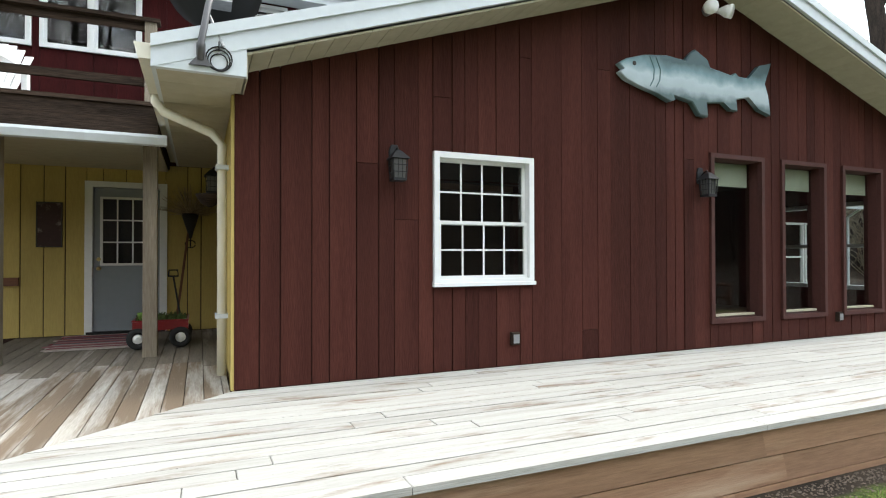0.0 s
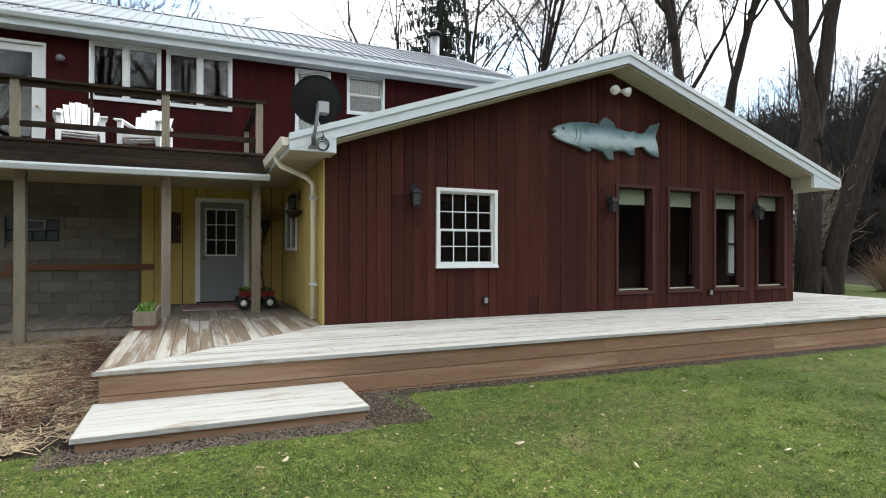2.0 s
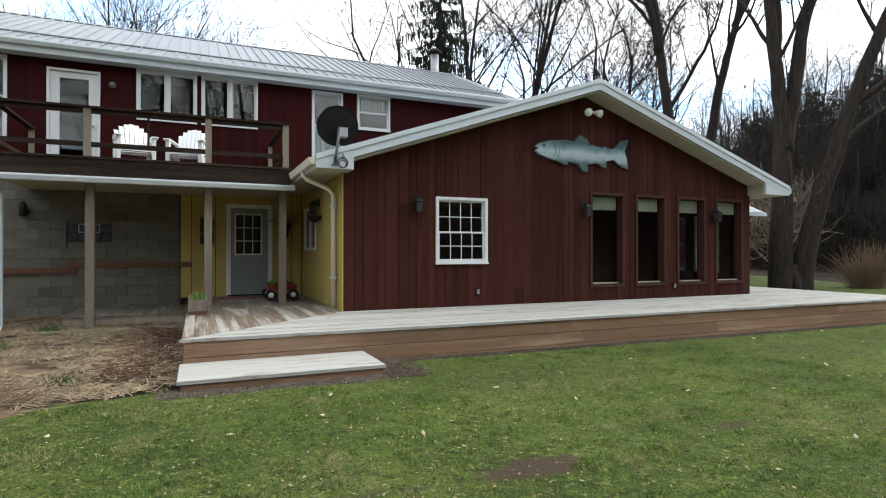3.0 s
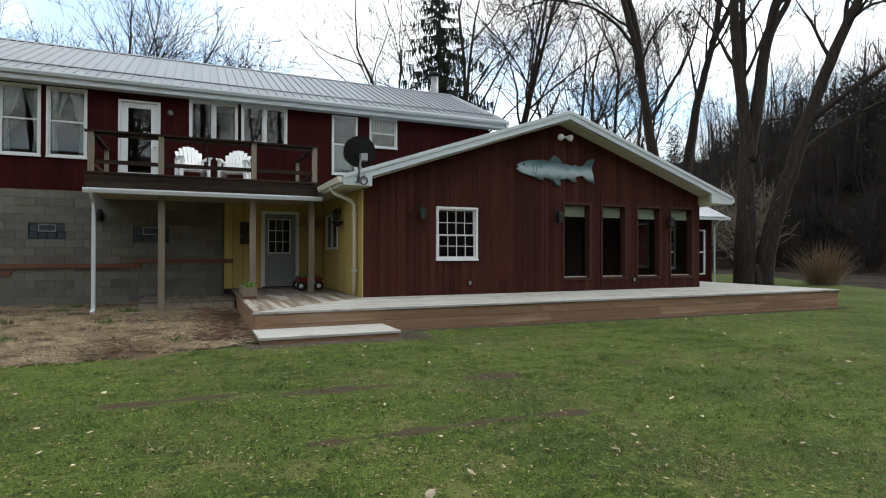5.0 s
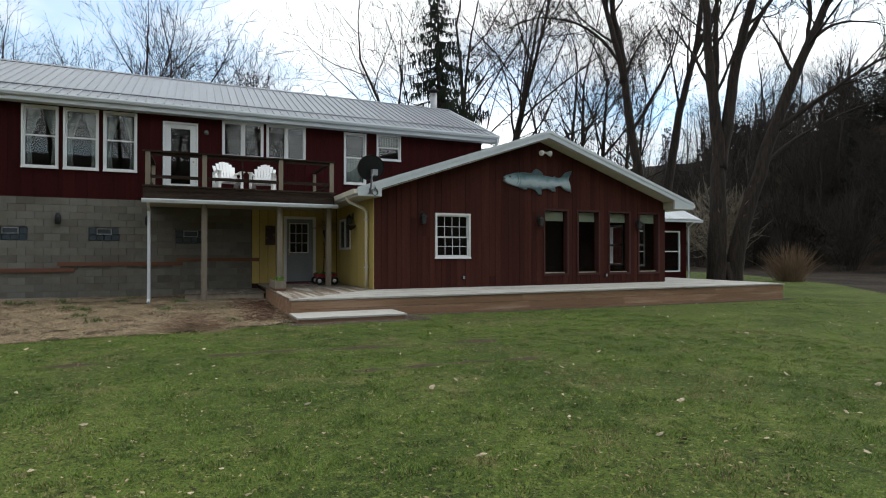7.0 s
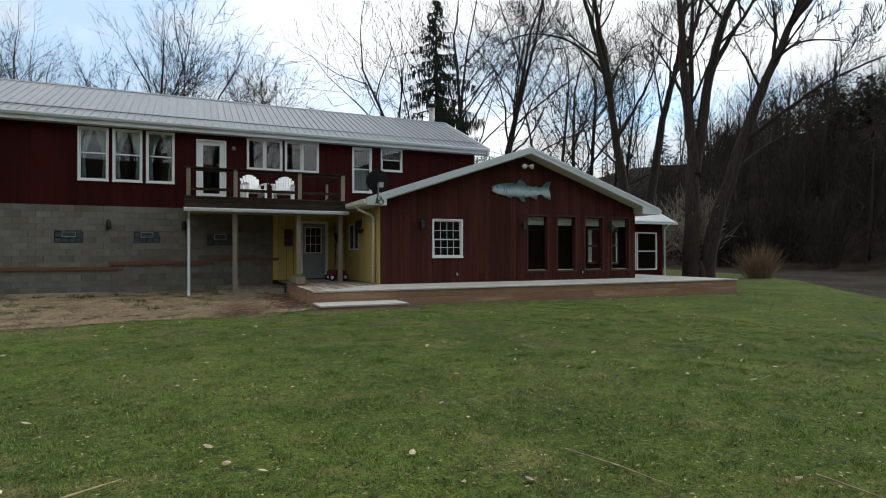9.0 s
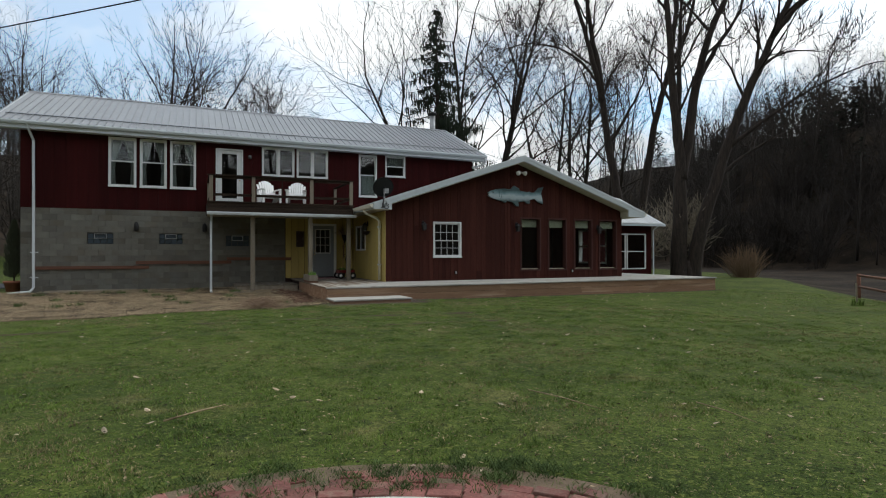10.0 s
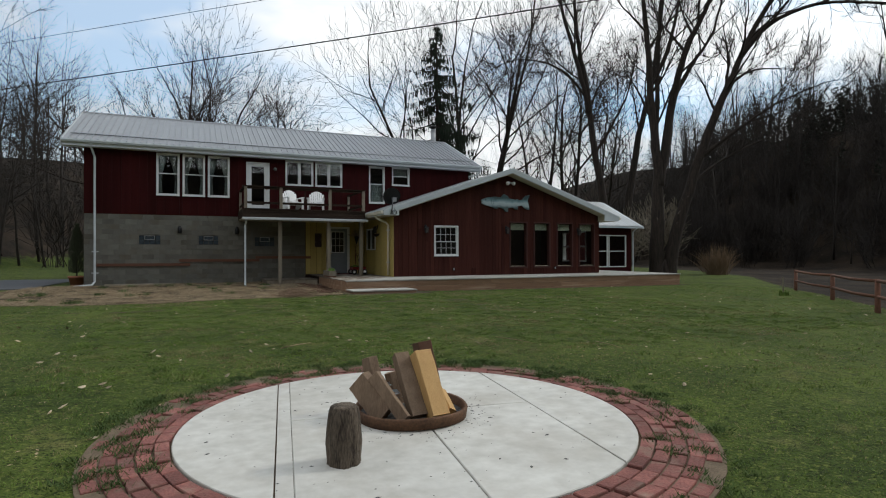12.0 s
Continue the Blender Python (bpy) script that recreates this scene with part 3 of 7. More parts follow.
fas.prism([(EAVE_Y - 0.02, EAVE_Z - 0.015), (EAVE_Y - 0.11, EAVE_Z - 0.015), (EAVE_Y - 0.12, EAVE_Z - 0.06), (EAVE_Y - 0.09, EAVE_Z - 0.13), (EAVE_Y - 0.02, EAVE_Z - 0.14)], "x", RX0, RX1)
part("fascia", fas, white_trim, house_roof, "white fascia and gutter")
part("soffit", Mesh().box(RX0, RX1, EAVE_Y + 0.03, WM + 0.02, EAVE_Z - 0.26, EAVE_Z - 0.23), white_trim, house_roof)
for xa, xb in ((RX0 - 0.02, RX0 + 0.05), (RX1 - 0.05, RX1 + 0.02)):
    rk = Mesh().prism([(EAVE_Y - 0.02, EAVE_Z + 0.02), (HRIDGE_Y, HRIDGE_Z + 0.03), (2 * HRIDGE_Y - EAVE_Y, EAVE_Z + 0.02), (2 * HRIDGE_Y - EAVE_Y, EAVE_Z - 0.2),
                       (HRIDGE_Y, HRIDGE_Z - 0.2), (EAVE_Y - 0.02, EAVE_Z - 0.24)], "x", xa, xb)
    part("rake_board", rk, white_trim, house_roof)
part("ridge_cap", Mesh().prism([(HRIDGE_Y - 0.16, HRIDGE_Z - 0.03), (HRIDGE_Y, HRIDGE_Z + 0.05), (HRIDGE_Y + 0.16, HRIDGE_Z - 0.03), (HRIDGE_Y, HRIDGE_Z)], "x", RX0, RX1), roof_metal, house_roof)
gz_ = EAVE_Z + hs * 0.62 + 0.05
part("snow_rail", Mesh().tube([(RX0 + 0.2, EAVE_Y + 0.62, gz_), (RX1 - 0.2, EAVE_Y + 0.62, gz_)], 0.022, 6), roof_metal, house_roof, "snow guard bar along the eave", True)

# ---- wing roof ----
wing_roof = thing("roof_wing", (RIDGE_X, 3.72, RIDGE_Z), "low gabled roof with white fascia and cream soffit", "roof", kind="structure")
WR0, WR1, RAKE_Y = -0.77, 10.73, 3.72


def wing_top(x):
    return RIDGE_Z - WING_SLOPE * abs(x - RIDGE_X)


for xa, xb, yb in ((WR0, RIDGE_X, WM + 0.02), (RIDGE_X, WR1, 10.4)):
    ring = [(xa, wing_top(xa)), (xb, wing_top(xb)), (xb, wing_top(xb) - 0.10), (xa, wing_top(xa) - 0.10)]
    part("roof_slope", Mesh().prism(ring, "y", RAKE_Y + 0.03, yb), roof_metal, wing_roof)
    ring = [(xa, wing_top(xa) + 0.015), (xb, wing_top(xb) + 0.015), (xb, wing_top(xb) - 0.19), (xa, wing_top(xa) - 0.19)]
    part("rake_board", Mesh().prism(ring, "y", RAKE_Y - 0.012, RAKE_Y + 0.028), white_trim, wing_roof)
    ring = [(xa, wing_top(xa) + 0.03), (xb, wing_top(xb) + 0.03), (xb, wing_top(xb) - 0.055), (xa, wing_top(xa) - 0.055)]
    part("drip_trim", Mesh().prism(ring, "y", RAKE_Y - 0.034, RAKE_Y - 0.013), white_trim, wing_roof)
    inner = WX0 - 0.05 if xa == WR0 else WX1 + 0.05
    lo, hi = min(inner, RIDGE_X), max(inner, RIDGE_X)
    n = 34
    for i in range(n):
        x0, x1 = lo + (hi - lo) * i / n + 0.004, lo + (hi - lo) * (i + 1) / n
        ring = [(x0, rake_under(x0)), (x1, rake_under(x1)), (x1, rake_under(x1) + 0.02), (x0, rake_under(x0) + 0.02)]
        part("soffit_slat", Mesh().prism(ring, "y", RAKE_Y + 0.03, WF + 0.02), soffit_mat, wing_roof)
for xa, xb, y1 in ((WR0, WX0, WM), (WX1, WR1, 10.3)):
    zb = wing_top(WR0) - 0.185
    near_x = WX0 + 0.06 if xa == WR0 else WX1 - 0.06
    ring = [(WR0 if xa == WR0 else WR1, zb), (near_x, zb), (near_x, wing_top(near_x) - 0.16), (WR0 if xa == WR0 else WR1, wing_top(WR0) - 0.01)]
    part("eave_return", Mesh().prism(ring, "y", RAKE_Y - 0.006, RAKE_Y + 0.05), white_trim, wing_roof, "white boxed eave end")
    part("return_side", Mesh().box(near_x - 0.012, near_x + 0.012, RAKE_Y + 0.05, WF + 0.02, zb, rake_under(near_x) + 0.01), soffit_mat, wing_roof)
    part("return_base", Mesh().box(min(near_x, xa, xb) if xa != WR0 else WX0, max(near_x, WX0) if xa == WR0 else WX1, RAKE_Y + 0.05, WF - 0.001, zb, zb + 0.018), soffit_mat, wing_roof)
    side = Mesh()
    edge_x = WR0 if xa == WR0 else WR1
    side.box(min(edge_x, edge_x + 0.03), max(edge_x, edge_x + 0.03), RAKE_Y + 0.05, y1, zb, wing_top(WR0) - 0.005)
    part("fascia", side, white_trim, wing_roof)
    k = int((y1 - RAKE_Y) / 0.3)
    for i in range(k):
        ya = RAKE_Y + 0.05 + (y1 - RAKE_Y - 0.05) * i / k
        yb = RAKE_Y + 0.05 + (y1 - RAKE_Y - 0.05) * (i + 1) / k - 0.004
        part("soffit_slat", Mesh().box(xa + 0.03, xb, ya, yb, zb, zb + 0.02), soffit_mat, wing_roof)
    gx0 = WR0 - 0.11 if xa == WR0 else WR1
    g = Mesh().prism([(gx0, wing_top(WR0) - 0.02), (gx0 + 0.11, wing_top(WR0) - 0.02), (gx0 + 0.11, wing_top(WR0) - 0.13), (gx0 + 0.03, wing_top(WR0) - 0.13)], "y", RAKE_Y + 0.02, y1)
    part("gutter", g, cream_metal, wing_roof, "cream metal gutter")

# ---- sunroom behind the wing ----
SX0, SX1, SY = 10.2, 17.15, 9.95
sun_wins = [(14.05, 15.30, 0.55, 2.42), (15.42, 16.70, 0.55, 2.42)]
sunroom = thing("sunroom", (SX0, SY, 0), "small dark red sunroom with pale ribbed metal roof", "sunroom", kind="structure")
part("wall", wall_with_holes(Mesh(), SX0, SX1, -0.5, 2.95, SY, SY + 0.15, sun_wins), red_siding, sunroom)
part("wall", Mesh().box(SX1 - 0.15, SX1, SY + 0.15, 14.2, -0.5, 2.95), red_siding, sunroom)
part("wall", Mesh().box(SX0, SX1, 14.2, 14.35, -0.5, 2.95), red_siding, sunroom)
part("floor", Mesh().box(SX0, SX1 - 0.15, SY + 0.15, 14.2, 0.1, 0.3), room_floor, sunroom)
for h in sun_wins:
    fr = wall_with_holes(Mesh(), h[0] - 0.035, h[1] + 0.035, h[2] - 0.035, h[3] + 0.035, SY - 0.03, SY + 0.05, [inset(h, 0.025)])
    fr.box(h[0] + 0.03, h[1] - 0.03, SY, SY + 0.05, (h[2] + h[3]) / 2 - 0.025, (h[2] + h[3]) / 2 + 0.025)
    part("window_frame", fr, white_vinyl, sunroom, "white window frame")
    pn = part("pane", Mesh().box(h[0] + 0.03, h[1] - 0.03, SY + 0.02, SY + 0.026, h[2] + 0.03, h[3] - 0.03), glass, sunroom)
    pn.visible_shadow = False
SRZ, SRY = 4.75, 13.1
part("roof_deck", Mesh().prism([(9.42, 2.96), (SRY, SRZ - 0.02), (16.6, 2.96), (16.6, 2.86), (SRY, SRZ - 0.12), (9.42, 2.86)], "x", SX0 - 0.2, 17.68), white_trim, sunroom)
for i in range(32):
    xa = SX0 - 0.2 + i * 0.235
    sl = (SRZ - 2.98) / (SRY - 9.42)
    rib = Mesh().add([(xa, 9.40, 2.985), (xa + 0.22, 9.40, 2.985), (xa + 0.22, SRY, SRZ), (xa, SRY, SRZ), (xa + 0.02, 9.40, 3.015), (xa + 0.05, 9.40, 3.015), (xa + 0.05, SRY, SRZ + 0.03), (xa + 0.02, SRY, SRZ + 0.03)],
                     [(0, 4, 7, 3), (4, 5, 6, 7), (5, 1, 2, 6), (0, 1, 5, 4)])
    part("roof_panel", rib, white_roof, sunroom)
part("downspout", Mesh().tube([(17.2, 9.5, 2.88), (17.2, 9.85, 2.65), (17.2, 9.85, 0.15), (17.35, 9.6, 0.0)], 0.04, 6), white_trim, sunroom, "white downspout")

# ---- deck ----
deck = thing("deck", (DX0, DY0, 0), "wide low wooden deck, bleached boards and tan skirt", "deck", kind="structure")
# solid blocks in place of separate joists, coloured dark for shade in the gaps
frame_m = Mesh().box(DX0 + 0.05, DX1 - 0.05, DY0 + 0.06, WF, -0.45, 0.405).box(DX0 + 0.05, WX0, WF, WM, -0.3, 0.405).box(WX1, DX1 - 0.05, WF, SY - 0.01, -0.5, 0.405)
part("joists", frame_m, dark_gap, deck, "solid fill for the deck framing, gap shade in its colour")


# ---- windows and doors ----
def curtain(x0, x1, z0, z1, y, tie, label):
    """Two gathered drapes, drawn to the sides at the height tie."""
    for side in (0, 1):
        m, nu, nv = Mesh(), 9, 9
        for j in range(nv):
            z = z1 - (z1 - z0) * j / (nv - 1)
            wide = (x1 - x0) * (0.13 + 0.37 * ((z - tie) / (z1 - tie)) ** 1.2 if z > tie else 0.13 + 0.10 * (tie - z))
            for i in range(nu):
                u = i / (nu - 1)
                x = x0 + wide * u if side == 0 else x1 - wide * u
                m.v.append((x, y + 0.025 * math.cos(u * 19), z))
        m.f = [(j * nu + i, j * nu + i + 1, (j + 1) * nu + i + 1, (j + 1) * nu + i) for j in range(nv - 1) for i in range(nu - 1)]
        ob = solo("curtain", m, curtain_mat, label, "curtain", "", True, (x0, y, z0), "curtains")
        sol = ob.modifiers.new("cloth", "SOLIDIFY")
        sol.thickness = 0.004


def pane(x0, x1, z0, z1, y, parent):
    ob = part("pane", Mesh().box(x0, x1, y, y + 0.005, z0, z1), glass, parent)
    ob.visible_shadow = False
    return ob


def double_hung(name, h, y, label, cols=0, rows=0, meet=0.5, border=0.05, trim=None):
    """A white sash window: frame, upper and lower sash, grids."""
    x0, x1, z0, z1 = h
    w = thing(name, (x0, y, z0), label, "window", kind="structure")
    part("window_frame", wall_with_holes(Mesh(), x0, x1, z0, z1, y - 0.035, y + 0.10, [inset(h, border)]), trim or white_vinyl, w)
    part("window_sill", Mesh().prism([(y - 0.055, z0 - 0.012), (y + 0.0, z0 - 0.012), (y, z0 + 0.03), (y - 0.055, z0 + 0.02)], "x", x0 - 0.01, x1 + 0.01), trim or white_vinyl, w)
    zm = z0 + (z1 - z0) * meet
    for lo, hi, yy in ((z0 + border, zm + 0.02, y + 0.015), (zm - 0.02, z1 - border, y + 0.05)):
        s = (x0 + border, x1 - border, lo, hi)
        sash = part("sash", wall_with_holes(Mesh(), *s, yy, yy + 0.03, [inset(s, 0.032)]), trim or white_vinyl, w)
        a, b, c, d = inset(s, 0.032)
        for i in range(1, cols):
            xx = a + (b - a) * i / cols
            part("muntin", Mesh().box(xx - 0.008, xx + 0.008, yy + 0.004, yy + 0.012, c, d), trim or white_vinyl, sash)
        for i in range(1, rows):
            zz = c + (d - c) * i / rows
            part("muntin", Mesh().box(a, b, yy + 0.003, yy + 0.011, zz - 0.008, zz + 0.008), trim or white_vinyl, sash)
        pane(a, b, c, d, yy + 0.014, sash)
    return w


def casement_pair(name, h, y, label):
    x0, x1, z0, z1 = h
    w = thing(name, (x0, y, z0), label, "window", kind="structure")
    xm = (x0 + x1) / 2
    halves = [(x0 + 0.045, xm - 0.03, z0 + 0.045, z1 - 0.045), (xm + 0.03, x1 - 0.045, z0 + 0.045, z1 - 0.045)]
    part("window_frame", wall_with_holes(Mesh(), x0, x1, z0, z1, y - 0.035, y + 0.10, halves), white_vinyl, w)
    for s in halves:
        sash = part("sash", wall_with_holes(Mesh(), *s, y + 0.01, y + 0.045, [inset(s, 0.035)]), white_vinyl, w)
        pane(s[0] + 0.035, s[1] - 0.035, s[2] + 0.035, s[3] - 0.035, y + 0.02, sash)
        part("shade", Mesh().box(s[0] + 0.02, s[1] - 0.02, y + 0.10, y + 0.106, s[3] - 0.20, s[3]), dark_gap, w, "rolled dark blind")
    return w


double_hung("window_1", small_window, WF, "white vinyl double hung window with grids in red wall", 4, 2, 0.47, 0.055)
for i, h in enumerate(tall_windows):
    x0, x1, z0, z1 = h
    w = thing("window_%d" % (i + 2), (x0, WF, z0), "tall fixed window in red brown wooden frame", "window", kind="structure")
    part("window_frame", wall_with_holes(Mesh(), x0, x1, z0, z1, WF - 0.03, WF + 0.025, [inset(h, 0.055)]), red_trim, w)
    part("jamb", wall_with_holes(Mesh(), x0 + 0.045, x1 - 0.045, z0 + 0.045, z1 - 0.045, WF + 0.026, WF + 0.20, [inset(h, 0.058)]), red_trim, w)
    part("window_sill", Mesh().box(x0 + 0.075, x1 - 0.075, WF + 0.07, WF + 0.13, z0 + 0.07, z0 + 0.095), soffit_mat, w, "pale sill")
    pane(x0 + 0.075, x1 - 0.075, z0 + 0.095, z1 - 0.075, WF + 0.135, w)
    part("shade", Mesh().box(x0 + 0.085, x1 - 0.085, WF + 0.16, WF + 0.166, z1 - 0.36, z1 - 0.075), shade_mat, w, "cream roller shade pulled part way")
for i, h in enumerate(curtain_windows):
    double_hung("window_%d" % (i + 6), h, WM, "white framed sash window with tied curtains", 0, 0, 0.52, 0.05)
    curtain(h[0] + 0.08, h[1] - 0.08, h[2] + 0.06, h[3] - 0.06, WM + 0.15, h[2] + 0.72, "pale tied back curtains behind glass")
for i, h in enumerate(balcony_windows):
    casement_pair("window_%d" % (i + 9), h, WM, "white framed pair of casements above the balcony")
double_hung("window_11", tall_upper, WM, "tall narrow white sash window with pale curtain", 0, 0, 0.52, 0.05)
cm = Mesh()
for i in range(13):
    xx = tall_upper[0] + 0.09 + (tall_upper[1] - tall_upper[0] - 0.18) * i / 12
    cm.v += [(xx, WM + 0.15 + 0.02 * (i % 2), 3.80), (xx, WM + 0.15 + 0.02 * (i % 2), 4.68)]
cm.f = [(2 * i, 2 * i + 2, 2 * i + 3, 2 * i + 1) for i in range(12)]
solo("curtain", cm, curtain_mat, "pale gathered half curtain behind glass", "curtain", "", False, (0.1, WM + 0.15, 3.8), "curtains")
double_hung("window_12", small_upper, WM, "small white sash window with lace valance", 0, 0, 0.5, 0.045)
vm = Mesh()
for i in range(17):
    xx = small_upper[0] + 0.08 + (small_upper[1] - small_upper[0] - 0.16) * i / 16
    vm.v += [(xx, WM + 0.15 + 0.02 * (i % 2), 5.08 + 0.03 * math.sin(i * 1.5)), (xx, WM + 0.15 + 0.02 * (i % 2), 5.43)]
vm.f = [(2 * i, 2 * i + 2, 2 * i + 3, 2 * i + 1) for i in range(16)]
solo("curtain", vm, curtain_mat, "white lace valance behind glass", "curtain", "", False, (1.2, WM + 0.15, 5.1), "curtains")
for i, (y0, y1, z0, z1) in enumerate(right_holes):
    w = thing("window_%d" % (i + 13), (WX1, y0, z0), "white sash window in the far side wall", "window", kind="structure")
    t = wall_with_holes(Mesh(), y0, y1, z0, z1, -WX1 - 0.01, -WX1 + 0.17, [(y0 + 0.07, y1 - 0.07, z0 + 0.07, (z0 + z1) / 2 - 0.03), (y0 + 0.07, y1 - 0.07, (z0 + z1) / 2 + 0.03, z1 - 0.07)])
    part("window_frame", Mesh().add([(-b, a, c) for a, b, c in t.v], t.f), white_vinyl, w)

for i, h in enumerate(vents):
    x0, x1, z0, z1 = h
    w = thing("window_%d" % (i + 15), (x0, WM, z0), "glass block window with small vent in block wall", "window", kind="structure")
    part("backing", Mesh().box(x0, x1, WM + 0.09, WM + 0.12, z0, z1), mortar, w)
    bw_, bh_ = (x1 - x0) / 4, (z1 - z0) / 2
    for r in range(2):
        for c in range(4):
            if r == 1 and c in (1, 2):
                continue
            xa, za = x0 + c * bw_, z0 + r * bh_
            part("glass_block", Mesh().prism([(xa + 0.008, za + 0.008), (xa + bw_ - 0.008, za + 0.008), (xa + bw_ - 0.008, za + bh_ - 0.008), (xa + 0.008, za + bh_ - 0.008)], "y", WM + 0.09, WM + 0.02, 0.012), glass_block, w)
    v = (x0 + bw_ + 0.005, x1 - bw_ - 0.005, z0 + bh_ + 0.004, z1 - 0.005)
    part("vent_frame", wall_with_holes(Mesh(), *v, WM - 0.012, WM + 0.05, [inset(v, 0.02)]), grey_metal, w, "grey metal vent frame")
    part("vent_pane", Mesh().box(v[0] + 0.022, v[1] - 0.022, WM + 0.02, WM + 0.03, v[2] + 0.022, v[3] - 0.022), glass_block, w)

# porch door
x0, x1, z0, z1 = lower_door
door = thing("door_1", (x0, WM, z0), "closed blue grey door with nine pane window", "door", kind="structure")
part("door_frame", wall_with_holes(Mesh(), x0 - 0.02, x1 + 0.02, z0, z1 + 0.03, WM - 0.035, WM + 0.10, [(x0 + 0.075, x1 - 0.075, z0 - 0.01, z1 - 0.05)]), white_vinyl, door)
lx0, lx1, lz0, lz1 = x0 + 0.08, x1 - 0.08, z0 + 0.03, z1 - 0.055
light = (lx0 + 0.10, lx1 - 0.15, z0 + 0.97, z0 + 1.90)
leaf = part("door_leaf", wall_with_holes(Mesh(), lx0, lx1, lz0, lz1, WM + 0.02, WM + 0.065, [light]), door_blue, door)
part("window_trim", wall_with_holes(Mesh(), light[0] - 0.02, light[1] + 0.02, light[2] - 0.02, light[3] + 0.02, WM + 0.006, WM + 0.02, [inset(light, 0.012)]), white_vinyl, leaf)
for i in (1, 2):
    xx, zz = light[0] + (light[1] - light[0]) * i / 3, light[2] + (light[3] - light[2]) * i / 3
    part("muntin", Mesh().box(xx - 0.009, xx + 0.009, WM + 0.012, WM + 0.024, light[2], light[3]), white_vinyl, leaf)
    part("muntin", Mesh().box(light[0], light[1], WM + 0.011, WM + 0.023, zz - 0.009, zz + 0.009), white_vinyl, leaf)
pane(*light, WM + 0.03, leaf)
kx = lx0 + 0.065
part("door_knob", Mesh().tube([(kx, WM + 0.02, 1.37), (kx, WM - 0.01, 1.37), (kx, WM - 0.03, 1.37), (kx, WM - 0.055, 1.37)], [0.03, 0.012, 0.028, 0.018], 10), brass, leaf, "worn brass knob", True)
part("deadbolt", Mesh().tube([(kx, WM + 0.02, 1.50), (kx, WM - 0.005, 1.50)], [0.03, 0.026], 10), brass, leaf, "brass deadbolt")
part("threshold", Mesh().box(x0, x1, WM - 0.04, WM + 0.1, z0 - 0.008, z0 + 0.03), black_metal, door)

# balcony door
x0, x1, z0, z1 = upper_door
door = thing("door_2", (x0, WM, z0), "white balcony door with one long pane", "door", kind="structure")
part("door_frame", wall_with_holes(Mesh(), x0, x1, z0, z1, WM - 0.035, WM + 0.10, [(x0 + 0.05, x1 - 0.05, z0 - 0.01, z1 - 0.05)]), white_vinyl, door)
lf = (x0 + 0.055, x1 - 0.055, z0 + 0.02, z1 - 0.055)
leaf = part("door_leaf", wall_with_holes(Mesh(), *lf, WM + 0.01, WM + 0.06, [(lf[0] + 0.16, lf[1] - 0.16, lf[2] + 0.30, lf[3] - 0.13)]), white_vinyl, door)
pane(lf[0] + 0.16, lf[1] - 0.16, lf[2] + 0.30, lf[3] - 0.13, WM + 0.03, leaf)
part("door_knob", Mesh().tube([(lf[1] - 0.07, WM + 0.01, 4.15), (lf[1] - 0.07, WM - 0.05, 4.15)], [0.016, 0.028], 8), brass, leaf, "brass knob", True)

# side window by the porch
w = thing("window_18", (WX0, 6.62, 1.55), "white framed slider window in yellow wall", "window", kind="structure")
t = wall_with_holes(Mesh(), 6.60, 7.95, 1.52, 2.48, WX0 - 0.03, WX0 + 0.02, [(6.66, 7.25, 1.58, 2.42), (7.30, 7.89, 1.58, 2.42)])
part("window_frame", Mesh().add([(b, a, c) for a, b, c in t.v], [tuple(reversed(f)) for f in t.f]), white_vinyl, w)
for a, b in ((6.66, 7.25), (7.30, 7.89)):
    part("pane", Mesh().box(WX0 + 0.008, WX0 + 0.014, a, b, 1.58, 2.42), glass_block, w, "dark pane")

# ---- balcony over the porch ----
BX0, BX1, BY = -5.72, -0.86, 5.955
balcony = thing("balcony", (BX0, BY, 2.7), "weathered wooden balcony with plain rails over the porch", "balcony", kind="structure")
for z0, z1, o in ((2.80, 2.955, 0.0), (2.96, 3.10, 0.012)):
    part("beam", Mesh().box(BX0, BX1, BY - 0.045 + o, BY + o, z0, z1), dark_wood, balcony)
part("edge_board", Mesh().box(BX0 - 0.02, BX1 + 0.03, BY - 0.06, BY + 0.08, 3.105, 3.145), dark_wood, balcony)
yb = BY + 0.085
while yb < WM - 0.14:
    part("floor_board", Mesh().box(BX0, BX1, yb, yb + 0.136, 3.105, 3.14), dark_wood, balcony)
    yb += 0.142
for xx in (BX0, BX1 - 0.04):
    part("side_beam", Mesh().box(xx, xx + 0.04, BY + 0.02, WM - 0.002, 2.80, 3.10), dark_wood, balcony)
xx = BX0 + 0.4
while xx < BX1 - 0.2:
    part("joist", Mesh().box(xx, xx + 0.04, BY + 0.02, WM - 0.002, 2.82, 3.10), dark_wood, balcony)
    xx += 0.42
part("porch_ceiling", Mesh().box(BX0 + 0.02, BX1 - 0.02, BY + 0.03, WM - 0.002, 2.775, 2.80), soffit_mat, balcony, "cream sheet under the joists")
gut = Mesh().prism([(BY - 0.05, 2.79), (BY - 0.15, 2.79), (BY - 0.155, 2.76), (BY - 0.13, 2.69), (BY - 0.05, 2.685)], "x", BX0 - 0.02, BX1 + 0.09)
part("gutter", gut, white_trim, balcony, "white gutter")
for xx in (-5.61, -4.285, -2.34, -0.93):
    part("rail_post", Mesh().box(xx - 0.055, xx + 0.055, BY - 0.03, BY + 0.075, 3.145, 4.0), grey_wood, balcony)
